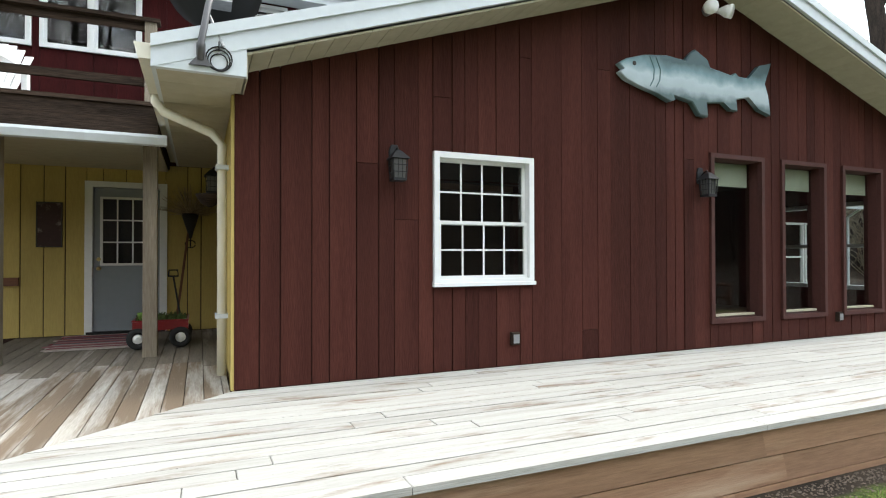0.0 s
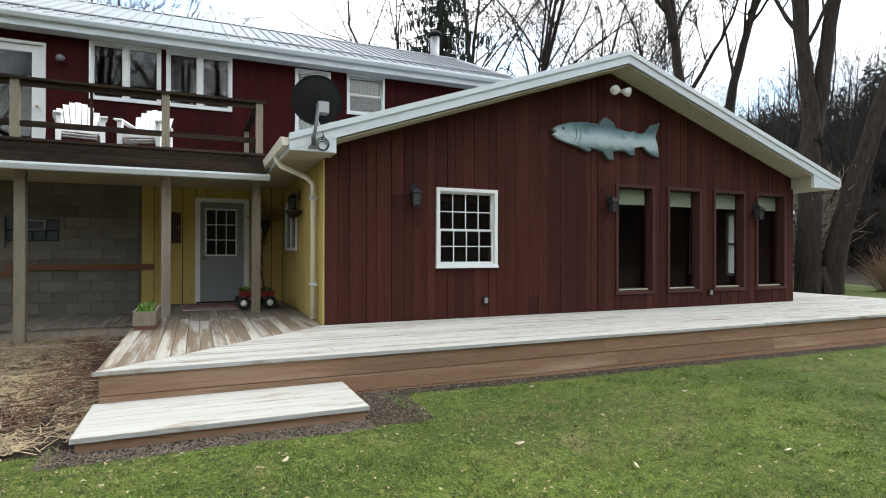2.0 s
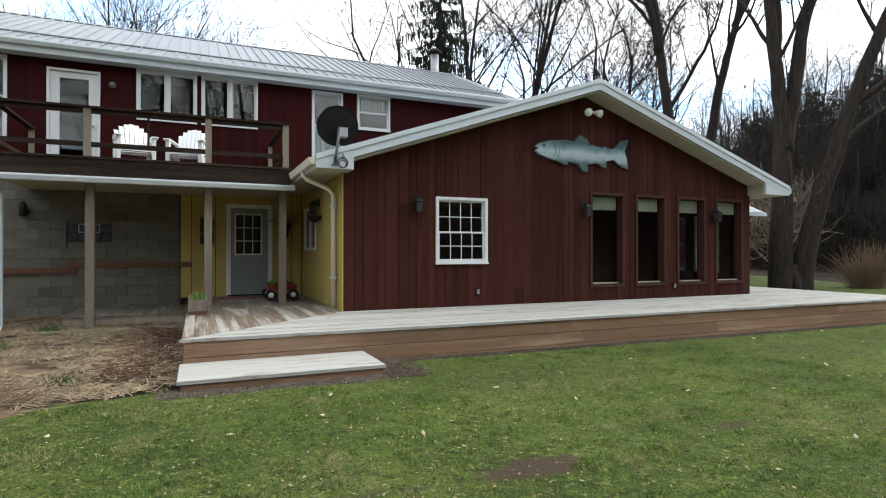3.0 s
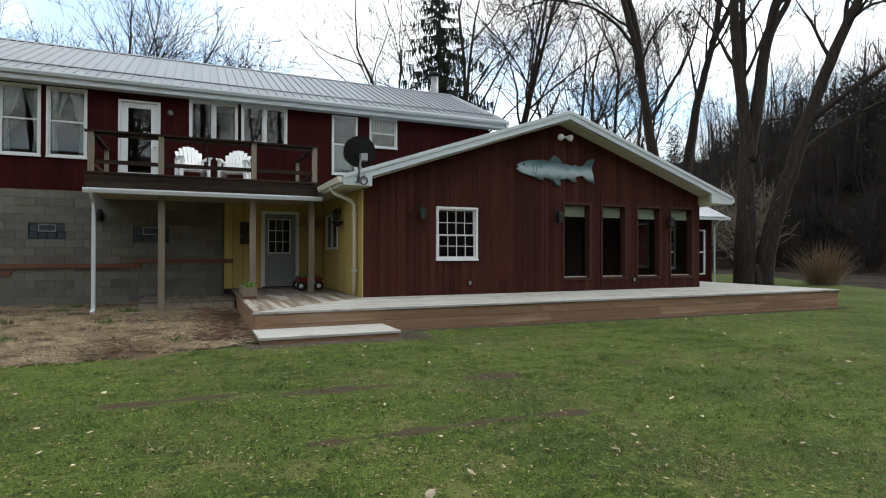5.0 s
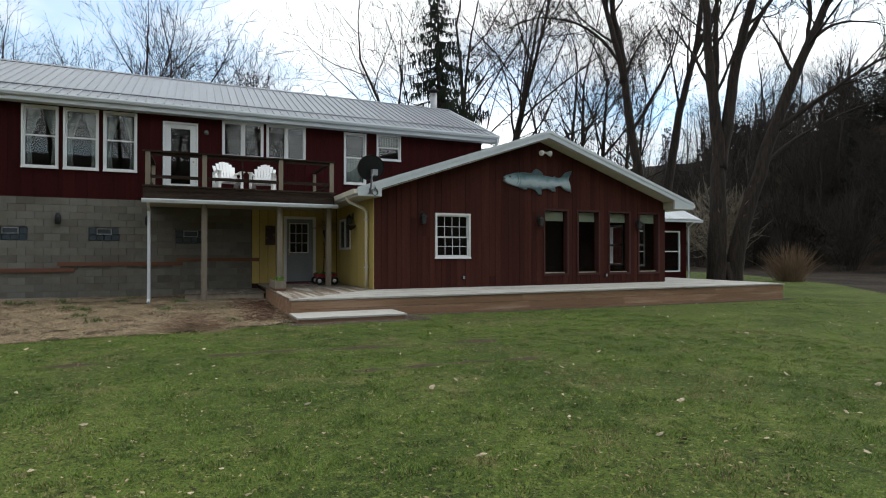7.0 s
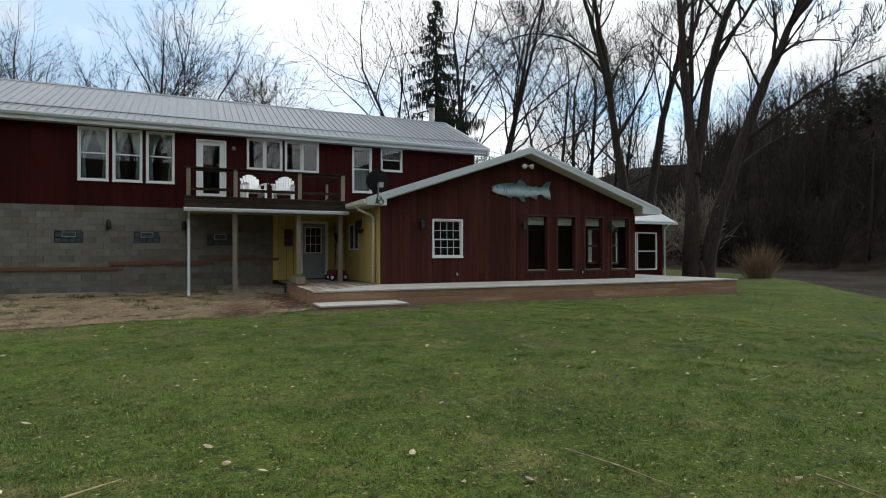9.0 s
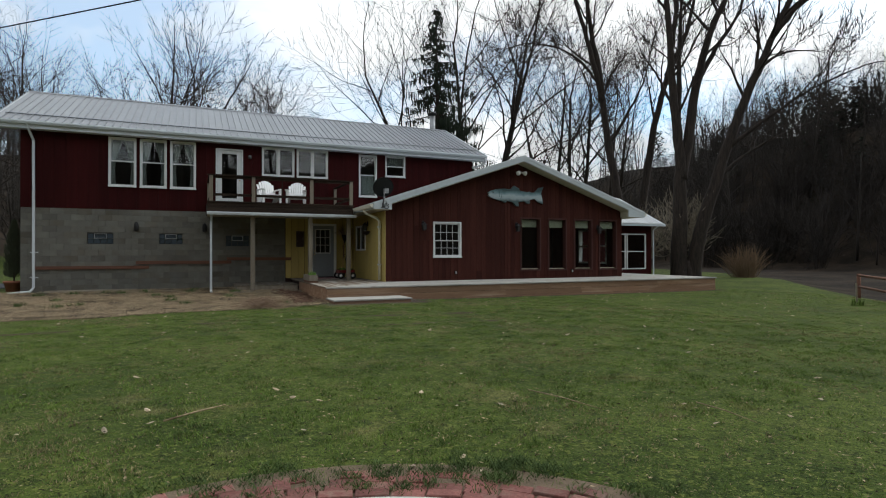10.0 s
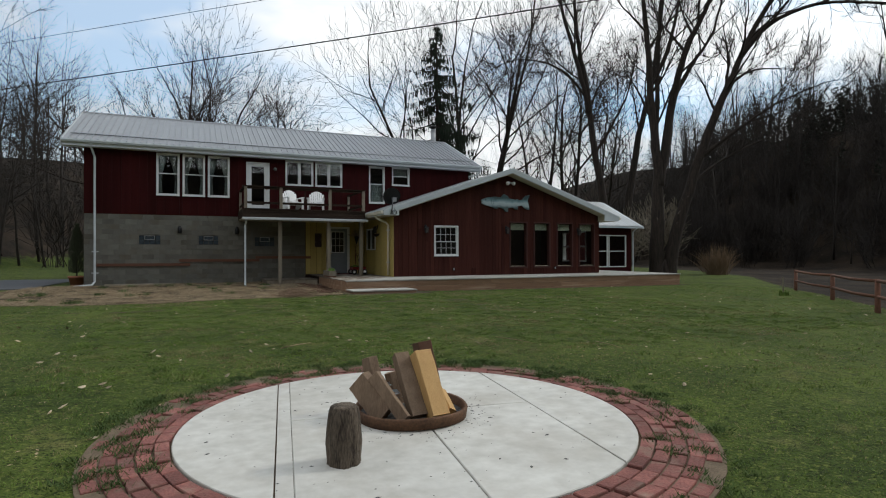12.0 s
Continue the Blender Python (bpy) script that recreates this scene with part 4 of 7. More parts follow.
for ya in (BY + 0.02,):
    part("top_rail", Mesh().box(BX0 - 0.01, BX1 + 0.02, ya - 0.075, ya + 0.07, 3.985, 4.025), dark_wood, balcony)
    part("mid_rail", Mesh().box(BX0 + 0.05, BX1 - 0.05, ya - 0.02, ya + 0.02, 3.32, 3.405), dark_wood, balcony)
    part("top_board", Mesh().box(BX0 + 0.05, BX1 - 0.05, ya - 0.018, ya + 0.018, 3.90, 3.984), dark_wood, balcony)
part("baluster", Mesh().box(-3.36, -3.325, BY, BY + 0.04, 3.405, 3.90), dark_wood, balcony)
for xx in (-5.63, -0.95):
    part("side_rail", Mesh().box(xx - 0.06, xx + 0.06, BY + 0.09, WM - 0.04, 3.985, 4.02), dark_wood, balcony)
    part("side_rail", Mesh().box(xx - 0.02, xx + 0.02, BY + 0.09, WM - 0.04, 3.32, 3.40), dark_wood, balcony)
    part("rail_post", Mesh().box(xx - 0.045, xx + 0.045, WM - 0.13, WM - 0.04, 3.145, 3.985), grey_wood, balcony)
for xx, yy, zb in ((-4.285, 6.27, 0.06), (-2.34, 6.25, DECK_Z), (-0.95, 6.28, DECK_Z)):
    part("porch_post", Mesh().prism([(xx - 0.07, yy - 0.07), (xx + 0.07, yy - 0.07), (xx + 0.07, yy + 0.07), (xx - 0.07, yy + 0.07)], "z", zb, 2.775, 0.006), grey_wood, balcony, "weathered grey post")

dsp = Mesh().tube([(-5.60, BY - 0.10, 2.70), (-5.60, BY + 0.05, 2.60), (-5.60, 6.3, 2.50), (-5.60, 6.3, 0.22), (-5.60, 6.12, 0.14)], 0.045, 4)
solo("downspout", dsp, white_trim, "white square downspout from the balcony gutter", "downspout", "", False, (-5.6, 6.3, 0.1), "downspouts")
dsp = Mesh().tube([(-11.08, EAVE_Y - 0.06, 5.66), (-11.05, EAVE_Y + 0.0, 5.50), (-10.96, WM - 0.05, 5.15), (-10.95, WM - 0.05, 0.30), (-11.05, WM - 0.1, 0.16), (-11.62, WM - 0.2, 0.12)], 0.048, 4)
d1 = thing("downspout", (-10.95, WM, 0.1), "long white downspout down the house corner", "downspout", "downspouts")
part("pipe", dsp, white_trim, d1)
for zz in (1.45, 0.62):
    part("strap", Mesh().box(-11.06, -10.83, WM - 0.02, WM - 0.006, zz, zz + 0.03), white_trim, d1)
dsp = Mesh().tube([(-0.80, 4.72, 2.96), (-0.80, 4.72, 2.86), (-0.74, 4.71, 2.78), (-0.36, 4.66, 2.62), (-0.275, 4.66, 2.52), (-0.275, 4.66, 0.50)], 0.042, 8)
d2 = thing("downspout", (-0.275, 4.66, 0.45), "cream downspout bent back to the yellow wall", "downspout", "downspouts")
part("pipe", dsp, cream_metal, d2, "", True)
for zz in (1.0, 2.3):
    part("bracket", Mesh().box(-0.33, WX0 - 0.023, 4.60, 4.72, zz, zz + 0.04), white_trim, d2)
dsp = Mesh().tube([(5.72, EAVE_Y - 0.06, 5.64), (5.72, EAVE_Y - 0.06, 5.45), (5.62, EAVE_Y + 0.1, 5.32), (5.2, EAVE_Y + 0.22, 5.22)], 0.045, 6)
solo("downspout", dsp, white_trim, "short white downspout elbow at the eave", "downspout", "", True, (5.6, EAVE_Y, 5.3), "downspouts")

# ---- things on the walls ----
for x0, x1, zz in ((-10.92, -7.58, 0.93), (-7.99, -4.85, 1.09), (-5.01, -2.66, 1.20)):
    solo("ledger_board", Mesh().prism([(x0, zz - 0.04), (x1, zz - 0.05), (x1, zz + 0.06), (x0, zz + 0.07)], "y", WM - 0.006, WM - 0.05, 0.004), rust_board,
         "reddish brown board fixed along the block wall", "board", "", False, (x0, WM - 0.03, zz), "ledger boards")


def coach_lantern(place, turn, label):
    """A square black wall lantern: plate, scrolled arm, roof, cage and glass; built facing -y."""
    t = thing("wall_lantern", (0, 0, 0), label, "wall lamp", "wall lanterns")
    part("backplate", Mesh().prism([(-0.045, -0.02), (0.045, -0.02), (0.05, 0.10), (0.03, 0.16), (-0.03, 0.16), (-0.05, 0.10)], "y", 0, -0.018, 0.004), black_metal, t)
    part("arm", Mesh().tube([(0, -0.018, 0.05), (0, -0.06, 0.10), (0, -0.10, 0.115), (0, -0.12, 0.075)], 0.011, 6), black_metal, t, "", True)
    cy = -0.12
    part("lantern_roof", Mesh().add([(s * a, cy + q * a, z) for a, z in ((0.075, 0.03), (0.085, 0.015), (0.035, 0.075), (0.012, 0.095)) for s, q in ((-1, -1), (1, -1), (1, 1), (-1, 1))],
                                    [(4, 5, 9, 8), (5, 6, 10, 9), (6, 7, 11, 10), (7, 4, 8, 11), (8, 9, 13, 12), (9, 10, 14, 13), (10, 11, 15, 14), (11, 8, 12, 15), (12, 13, 14, 15), (7, 6, 5, 4)]), black_metal, t)
    cage = Mesh()
    for sx, sy in ((-1, -1), (1, -1), (1, 1), (-1, 1)):
        cage.tube([(sx * 0.066, cy + sy * 0.066, 0.018), (sx * 0.056, cy + sy * 0.056, -0.155)], 0.006, 4)
    for zz, r in ((-0.04, 0.063), (-0.10, 0.060), (-0.155, 0.056)):
        cage.tube([(-r, cy - r, zz), (r, cy - r, zz)], 0.0045, 4).tube([(-r, cy + r, zz), (r, cy + r, zz)], 0.0045, 4).tube([(-r, cy - r, zz), (-r, cy + r, zz)], 0.0045, 4).tube([(r, cy - r, zz), (r, cy + r, zz)], 0.0045, 4)
    for u in (-0.02, 0.02):
        cage.tube([(u, cy - 0.064, 0.015), (u, cy - 0.057, -0.15)], 0.003, 4)
        cage.tube([(0.064, cy + u, 0.015), (0.057, cy + u, -0.15)], 0.003, 4).tube([(-0.064, cy + u, 0.015), (-0.057, cy + u, -0.15)], 0.003, 4)
    part("cage", cage, black_metal, t)
    part("glass", Mesh().add([(s * a, cy + q * a, z) for a, z in ((0.048, -0.15), (0.056, 0.012)) for s, q in ((-1, -1), (1, -1), (1, 1), (-1, 1))],
                             [(0, 1, 5, 4), (1, 2, 6, 5), (2, 3, 7, 6), (3, 0, 4, 7), (3, 2, 1, 0)]), lamp_glass, t, "smoky lamp glass")
    part("base", Mesh().box(-0.06, 0.06, cy - 0.06, cy + 0.06, -0.175, -0.156), black_metal, t)
    t.matrix_basis = pose(*place, 0, 0, turn) @ BIG
    return t


BIG = Matrix.Diagonal((1.02, 1.02, 1.02, 1))
lan = coach_lantern((1.16, WF, 2.385), 0, "black metal wall lantern with caged glass on red boards")
for p in ((4.93, WF - 0.002, 2.40), (8.72, WF, 2.37)):
    copy_thing(lan, pose(*p) @ BIG)
tagged(copy_thing(lan, pose(WX0, 6.32, 2.44, 0, 0, -90) @ BIG), "black metal wall lantern with caged glass on yellow wall")
for xx in (-7.97, -5.77):
    s = thing("wall_sconce", (xx, WM, 2.2), "small dark cylinder lamp on the block wall", "wall lamp", "wall sconces")
    part("plate", Mesh().box(xx - 0.05, xx + 0.05, WM - 0.02, WM - 0.005, 2.26, 2.46), black_metal, s)
    part("shade", Mesh().lathe([(0.055, 2.21), (0.075, 2.24), (0.075, 2.42), (0.05, 2.50), (0.02, 2.52)], xx, WM - 0.10, 12), black_metal, s, "", True)
g = thing("porch_light", (-4.20, WM, 5.05), "small round glass lamp beside the balcony door", "wall lamp")
part("plate", Mesh().tube([(-4.2, WM, 5.08), (-4.2, WM - 0.03, 5.08)], 0.06, 12), grey_metal, g)
part("globe", Mesh().lathe([(0.02, 4.98), (0.06, 5.0), (0.075, 5.05), (0.06, 5.10), (0.03, 5.13)], -4.2, WM - 0.10, 12), lamp_glass, g, "clear glass globe", True)

fl = thing("floodlight", (5.05, WF, 4.42), "twin security floodlight under the gable peak", "floodlight")
part("box", Mesh().tube([(5.05, WF, 4.44), (5.05, WF - 0.05, 4.44)], 0.065, 12), grey_metal, fl)
for dx in (-0.13, 0.14):
    hd = part("lamp_head", Mesh().tube([(5.05 + dx * 0.3, WF - 0.05, 4.44), (5.05 + dx * 0.7, WF - 0.10, 4.42), (5.05 + dx, WF - 0.16, 4.40), (5.05 + dx * 1.2, WF - 0.22, 4.38)], [0.02, 0.03, 0.07, 0.085], 12), white_plastic, fl, "", True)
for xx, zz in ((2.41, 0.66), (7.45, 0.65)):
    ob = thing("outlet_box", (xx, WF, zz), "small grey outdoor outlet box on red boards", "outlet", "outlet boxes")
    part("box", Mesh().prism([(xx - 0.045, zz), (xx + 0.045, zz), (xx + 0.045, zz + 0.125), (xx - 0.045, zz + 0.125)], "y", WF - 0.001, WF - 0.05, 0.008), dark_wood, ob)
    part("cover", Mesh().box(xx - 0.032, xx + 0.032, WF - 0.058, WF - 0.051, zz + 0.02, zz + 0.105), grey_metal, ob)

# painted wooden fish
FISH = [(-1.26, 0.07), (-1.19, 0.02), (-1.25, -0.02), (-1.16, -0.09), (-0.95, -0.15), (-0.73, -0.20), (-0.53, -0.27), (-0.47, -0.25), (-0.5, -0.19), (-0.2, -0.24), (-0.08, -0.38), (0.05, -0.39),
        (0.03, -0.23), (0.31, -0.19), (0.43, -0.27), (0.55, -0.27), (0.53, -0.13), (0.75, -0.08), (0.93, -0.22), (1.13, -0.27), (1.09, -0.03), (1.03, 0.12), (1.15, 0.39), (0.93, 0.33), (0.75, 0.15),
        (0.58, 0.15), (0.52, 0.19), (0.46, 0.15), (0.1, 0.20), (0.05, 0.29), (-0.14, 0.38), (-0.22, 0.32), (-0.29, 0.23), (-0.58, 0.25), (-0.91, 0.21), (-1.15, 0.14)]
ring = [(4.95 + u, 3.55 + v) for u, v in FISH]


def make_fish_paint():
    m = bpy.data.materials.new("painted_trout")
    m.use_nodes = True
    n, l = m.node_tree.nodes, m.node_tree.links
    b = n["Principled BSDF"]
    b.inputs["Roughness"].default_value = 0.5
    co, sep = n.new("ShaderNodeTexCoord"), n.new("ShaderNodeSeparateXYZ")
    l.new(co.outputs["Object"], sep.inputs["Vector"])
    nz = n.new("ShaderNodeTexNoise")
    nz.inputs["Scale"].default_value, nz.inputs["Detail"].default_value = 5.0, 6.0
    l.new(co.outputs["Object"], nz.inputs["Vector"])
    a = n.new("ShaderNodeMath")
    a.operation = "MULTIPLY_ADD"
    l.new(nz.outputs["Fac"], a.inputs[0])
    a.inputs[1].default_value = 0.20
    l.new(sep.outputs["Z"], a.inputs[2])
    ramp = n.new("ShaderNodeValToRGB")
    e = ramp.color_ramp.elements
    e[0].position, e[0].color = 0.0, (0.055, 0.085, 0.085, 1)
    e[1].position, e[1].color = 1.0, (0.04, 0.075, 0.08, 1)
    for p, c in ((0.20, (0.06, 0.10, 0.10)), (0.34, (0.30, 0.36, 0.37)), (0.47, (0.36, 0.43, 0.45)), (0.60, (0.13, 0.22, 0.235)), (0.74, (0.032, 0.072, 0.075))):
        ramp.color_ramp.elements.new(p).color = (*c, 1)
    rg = n.new("ShaderNodeMapRange")
    rg.inputs["From Min"].default_value, rg.inputs["From Max"].default_value = -0.26, 0.50
    l.new(a.outputs[0], rg.inputs["Value"])
    l.new(rg.outputs["Result"], ramp.inputs["Fac"])
    l.new(ramp.outputs["Color"], b.inputs["Base Color"])
    bp = n.new("ShaderNodeBump")
    bp.inputs["Strength"].default_value, bp.inputs["Distance"].default_value = 0.3, 0.01
    l.new(nz.outputs["Fac"], bp.inputs["Height"])
    l.new(bp.outputs["Normal"], b.inputs["Normal"])
    return m


fish_paint = make_fish_paint()
fish = thing("fish_sign", (4.9, WF - 0.03, 3.55), "large cut-out wooden trout painted blue green and white", "wall art")
part("body", Mesh().prism(list(reversed(ring)), "y", WF - 0.004, WF - 0.07, 0.012), fish_paint, fish)
part("eye", Mesh().tube([(3.90, WF - 0.069, 3.645), (3.90, WF - 0.078, 3.645)], [0.028, 0.020], 14), fish_edge, fish, "dark painted eye")
for k, dx in enumerate((0.0, 0.09)):
    part("gill_line", Mesh().tube([(4.12 + dx, WF - 0.071, 3.75), (4.18 + dx, WF - 0.072, 3.62), (4.17 + dx, WF - 0.072, 3.50), (4.12 + dx, WF - 0.071, 3.42)], 0.007, 5), fish_back, fish)

pic = thing("picture", (-2.32, WM, 1.67), "dark brown framed picture hung on yellow boards", "picture")
part("canvas", Mesh().box(-2.465, -2.185, WM - 0.022, WM - 0.003, 1.675, 2.27), picture_mat, pic)
part("picture_frame", wall_with_holes(Mesh(), -2.475, -2.175, 1.665, 2.28, WM - 0.03, WM - 0.003, [(-2.46, -2.19, 1.68, 2.265)]), fish_edge, pic)

# satellite dish on the eave
dark_steel = material("dull_dark_steel", (0.12, 0.12, 0.125), 0.5, 0.6, scale=3, fine=30, amount=0.5, bump=0.05)
dish = thing("satellite_dish", (-0.22, 3.70, 2.95), "black satellite dish on a grey mast at the eave", "satellite dish")
rad, cen = 0.345, Vector((-0.36, 3.93, 3.60))
axis_m = look((0, 0, 0), (0.10, 1.0, 0.42)).to_3x3()
bowl, nr, na = Mesh(), 7, 28
for side in (0.0, 0.012):
    for i in range(nr):
        r = rad * (0.02 + 0.98 * i / (nr - 1))
        for k in range(na):
            a = 2 * math.pi * k / na
            bowl.v.append(tuple(cen + axis_m @ Vector((r * math.cos(a) * 1.02, r * math.sin(a), -0.42 * r * r + side))))
for s in (0, nr * na):
    for i in range(nr - 1):
        for k in range(na):
            q = (s + i * na + k, s + i * na + (k + 1) % na, s + (i + 1) * na + (k + 1) % na, s + (i + 1) * na + k)
            bowl.f.append(q if s else tuple(reversed(q)))
o = (nr - 1) * na
bowl.f += [(o + k, o + (k + 1) % na, nr * na + o + (k + 1) % na, nr * na + o + k) for k in range(na)]
part("reflector", bowl, black_metal, dish, "", True)
part("mast", Mesh().tube([(-0.45, 3.69, 2.94), (-0.45, 3.66, 3.05), (-0.40, 3.72, 3.36), (-0.37, 3.76, 3.47)], 0.024, 8), dark_steel, dish, "", True)
part("bracket", Mesh().box(-0.38, -0.24, 3.72, 3.90, 3.40, 3.55), grey_metal, dish)
part("foot_plate", Mesh().prism([(-0.53, 2.90), (-0.37, 2.90), (-0.42, 2.96), (-0.42, 3.06), (-0.48, 3.06), (-0.48, 2.96)], "y", 3.706, 3.685, 0.003), dark_steel, dish)
part("strut", Mesh().tube([(-0.30, 3.70, 3.06), (-0.40, 3.75, 3.30)], 0.011, 6), grey_metal, dish)
coil = Mesh()
for r, dz in ((0.075, 0.0), (0.088, 0.01), (0.058, -0.012)):
    coil.tube([(-0.33 + r * math.cos(a * math.pi / 9), 3.700 - 0.004 * math.sin(a * 0.7), 2.955 + dz + r * math.sin(a * math.pi / 9)) for a in range(19)], 0.0055, 5)
coil.tube([(-0.33, 3.695, 3.02), (-0.33, 3.695, 3.09)], 0.005, 5).tube([(-0.40, 3.695, 2.92), (-0.44, 3.695, 2.95), (-0.46, 3.68, 3.0)], 0.005, 5)
solo("cable_coil", coil, black_metal, "coiled black cable hung on the eave end", "cable", "", True, (-0.33, 3.7, 2.95))

# stove pipe
pipe = thing("stove_pipe", (5.35, 13.3, 7.3), "shiny steel stove pipe with dark cap", "chimney")
part("flue", Mesh().lathe([(0.15, 7.2), (0.15, 8.62)], 5.35, 13.3, 14), grey_metal, pipe, "", True)
part("cap", Mesh().lathe([(0.19, 8.68), (0.22, 8.70), (0.22, 8.76), (0.08, 8.86)], 5.35, 13.3, 14), black_metal, pipe, "dark rain cap", True)
part("cap_leg", Mesh().tube([(5.35, 13.3, 8.60), (5.35, 13.3, 8.70)], 0.12, 8), black_metal, pipe)


# ---- balcony chairs ----
def adirondack():
    """White moulded garden chair with a fan of back slats; stands at the origin facing -y."""
    c = thing("garden_chair", (0, 0, 0), "white plastic garden chair with slatted fan back", "chair", "balcony chairs")
    for i in range(7):
        a = (i - 3) * 0.075
        top = 0.92 - 0.028 * (i - 3) ** 2 * 0.55
        u = (i - 3) * 0.075
        part("back_slat", Mesh().add([(u - 0.03, 0.22, 0.33), (u + 0.03, 0.22, 0.33), (u + 0.03, 0.245, 0.33), (u - 0.03, 0.245, 0.33),
                                      (u * 1.2 - 0.043, 0.46, top), (u * 1.2 + 0.043, 0.46, top), (u * 1.2 + 0.043, 0.485, top), (u * 1.2 - 0.043, 0.485, top)],
                                     [(0, 1, 5, 4), (1, 2, 6, 5), (2, 3, 7, 6), (3, 0, 4, 7), (4, 5, 6, 7)]), white_plastic, c)
    part("back_band", Mesh().prism([(0.31, 0.45), (0.335, 0.45), (0.355, 0.52), (0.33, 0.52)], "x", -0.25, 0.25), white_plastic, c)
    for i in range(5):
        yy = -0.30 + i * 0.115
        zz = 0.37 - 0.035 * i * 0.6
        part("seat_slat", Mesh().box(-0.25, 0.25, yy, yy + 0.1, zz - 0.02, zz), white_plastic, c)
    for s in (-1, 1):
        part("armrest", Mesh().prism([(s * 0.25, -0.36), (s * 0.37, -0.38), (s * 0.38, -0.1), (s * 0.34, 0.36), (s * 0.26, 0.36)], "z", 0.545, 0.57, 0.006), white_plastic, c)
        part("front_leg", Mesh().box(s * 0.30 - 0.035, s * 0.30 + 0.035, -0.33, -0.25, 0, 0.545), white_plastic, c)
        part("side_rail", Mesh().prism([(-0.32, 0.24), (-0.32, 0.36), (0.30, 0.26), (0.45, 0.06), (0.45, 0.0), (0.38, 0.0)], "x", s * 0.27 - 0.02, s * 0.27 + 0.02), white_plastic, c)
        part("back_leg", Mesh().box(s * 0.30 - 0.03, s * 0.30 + 0.03, 0.30, 0.37, 0.0, 0.545), white_plastic, c)
    part("apron", Mesh().box(-0.26, 0.26, -0.325, -0.305, 0.27, 0.36), white_plastic, c)
    return c


ch = adirondack()
ch.matrix_basis = pose(-3.66, 7.0, 3.14, 0, 0, 12)
copy_thing(ch, pose(-2.70, 7.05, 3.14, 0, 0, -14))

# ---- porch things ----
walk_m = thing("walkway", (-4.75, 6.6, 0.3), "old grey board walkway along the block wall", "walkway", kind="structure")
xx = -4.78
while xx < -2.75:
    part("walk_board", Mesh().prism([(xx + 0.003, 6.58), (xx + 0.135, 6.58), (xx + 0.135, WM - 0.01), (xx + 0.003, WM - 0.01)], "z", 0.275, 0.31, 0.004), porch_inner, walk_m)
    xx += 0.14
part("rim_board", Mesh().box(-4.76, -2.72, 6.60, 6.64, 0.06, 0.273), grey_wood, walk_m)
part("rim_board", Mesh().box(-4.76, -4.72, 6.645, WM - 0.01, 0.06, 0.273), grey_wood, walk_m)
solo("timber", Mesh().prism([(-4.95, 5.72), (-2.72, 5.80), (-2.72, 5.93), (-4.95, 5.85)], "z", 0.05, 0.15, 0.006), grey_wood, "grey timber edging lying on the bed", "timber", "", False, (-4, 5.8, 0.05), "timbers")
for k, (xa, xb, ya) in enumerate(((-9.6, -6.3, 7.2), (-9.3, -6.0, 7.5))):
    solo("plank", Mesh().prism([(xa, ya), (xb, ya + 0.12), (xb, ya + 0.37), (xa, ya + 0.25)], "z", 0.10, 0.145, 0.004), grey_wood, "weathered plank lying beside the block wall", "plank", "", False, (xa, ya, 0.1), "loose planks")

st = thing("deck_step", (-2.7, 0.9, 0), "long low wooden step in front of the deck", "step", kind="structure")
for i in range(4):
    ya = 0.875 + i * 0.252
    part("tread_board", Mesh().prism([(-2.72, ya), (-0.49, ya), (-0.49, ya + 0.247), (-2.72, ya + 0.247)], "z", 0.127, 0.165, 0.005), deck_white, st)
part("riser", Mesh().box(-2.69, -0.52, 0.905, 0.945, -0.12, 0.126), fascia_wood, st)
for xx in (-2.69, -0.56):
    part("riser", Mesh().box(xx, xx + 0.04, 0.946, 1.89, -0.12, 0.126), fascia_wood, st)

pl = thing("planter_box", (-2.5, 4.9, DECK_Z), "grey wooden planter box with small green shoots", "planter")
px0, px1, py0, py1 = -2.665, -2.385, 4.62, 5.75
part("base", Mesh().box(px0 + 0.01, px1 - 0.01, py0 + 0.01, py1 - 0.01, DECK_Z + 0.002, DECK_Z + 0.06), rust_board, pl, "reddish base")
part("end_board", Mesh().box(px0, px1, py0, py0 + 0.022, DECK_Z + 0.06, DECK_Z + 0.25), grey_wood, pl)
part("end_board", Mesh().box(px0, px1, py1 - 0.022, py1, DECK_Z + 0.06, DECK_Z + 0.25), grey_wood, pl)
for xx in (px0, px1 - 0.022):
    part("side_board", Mesh().box(xx, xx + 0.022, py0 + 0.023, py1 - 0.023, DECK_Z + 0.06, DECK_Z + 0.25), grey_wood, pl)
part("soil", Mesh().box(px0 + 0.023, px1 - 0.023, py0 + 0.023, py1 - 0.023, DECK_Z + 0.1, DECK_Z + 0.215), soil, pl)


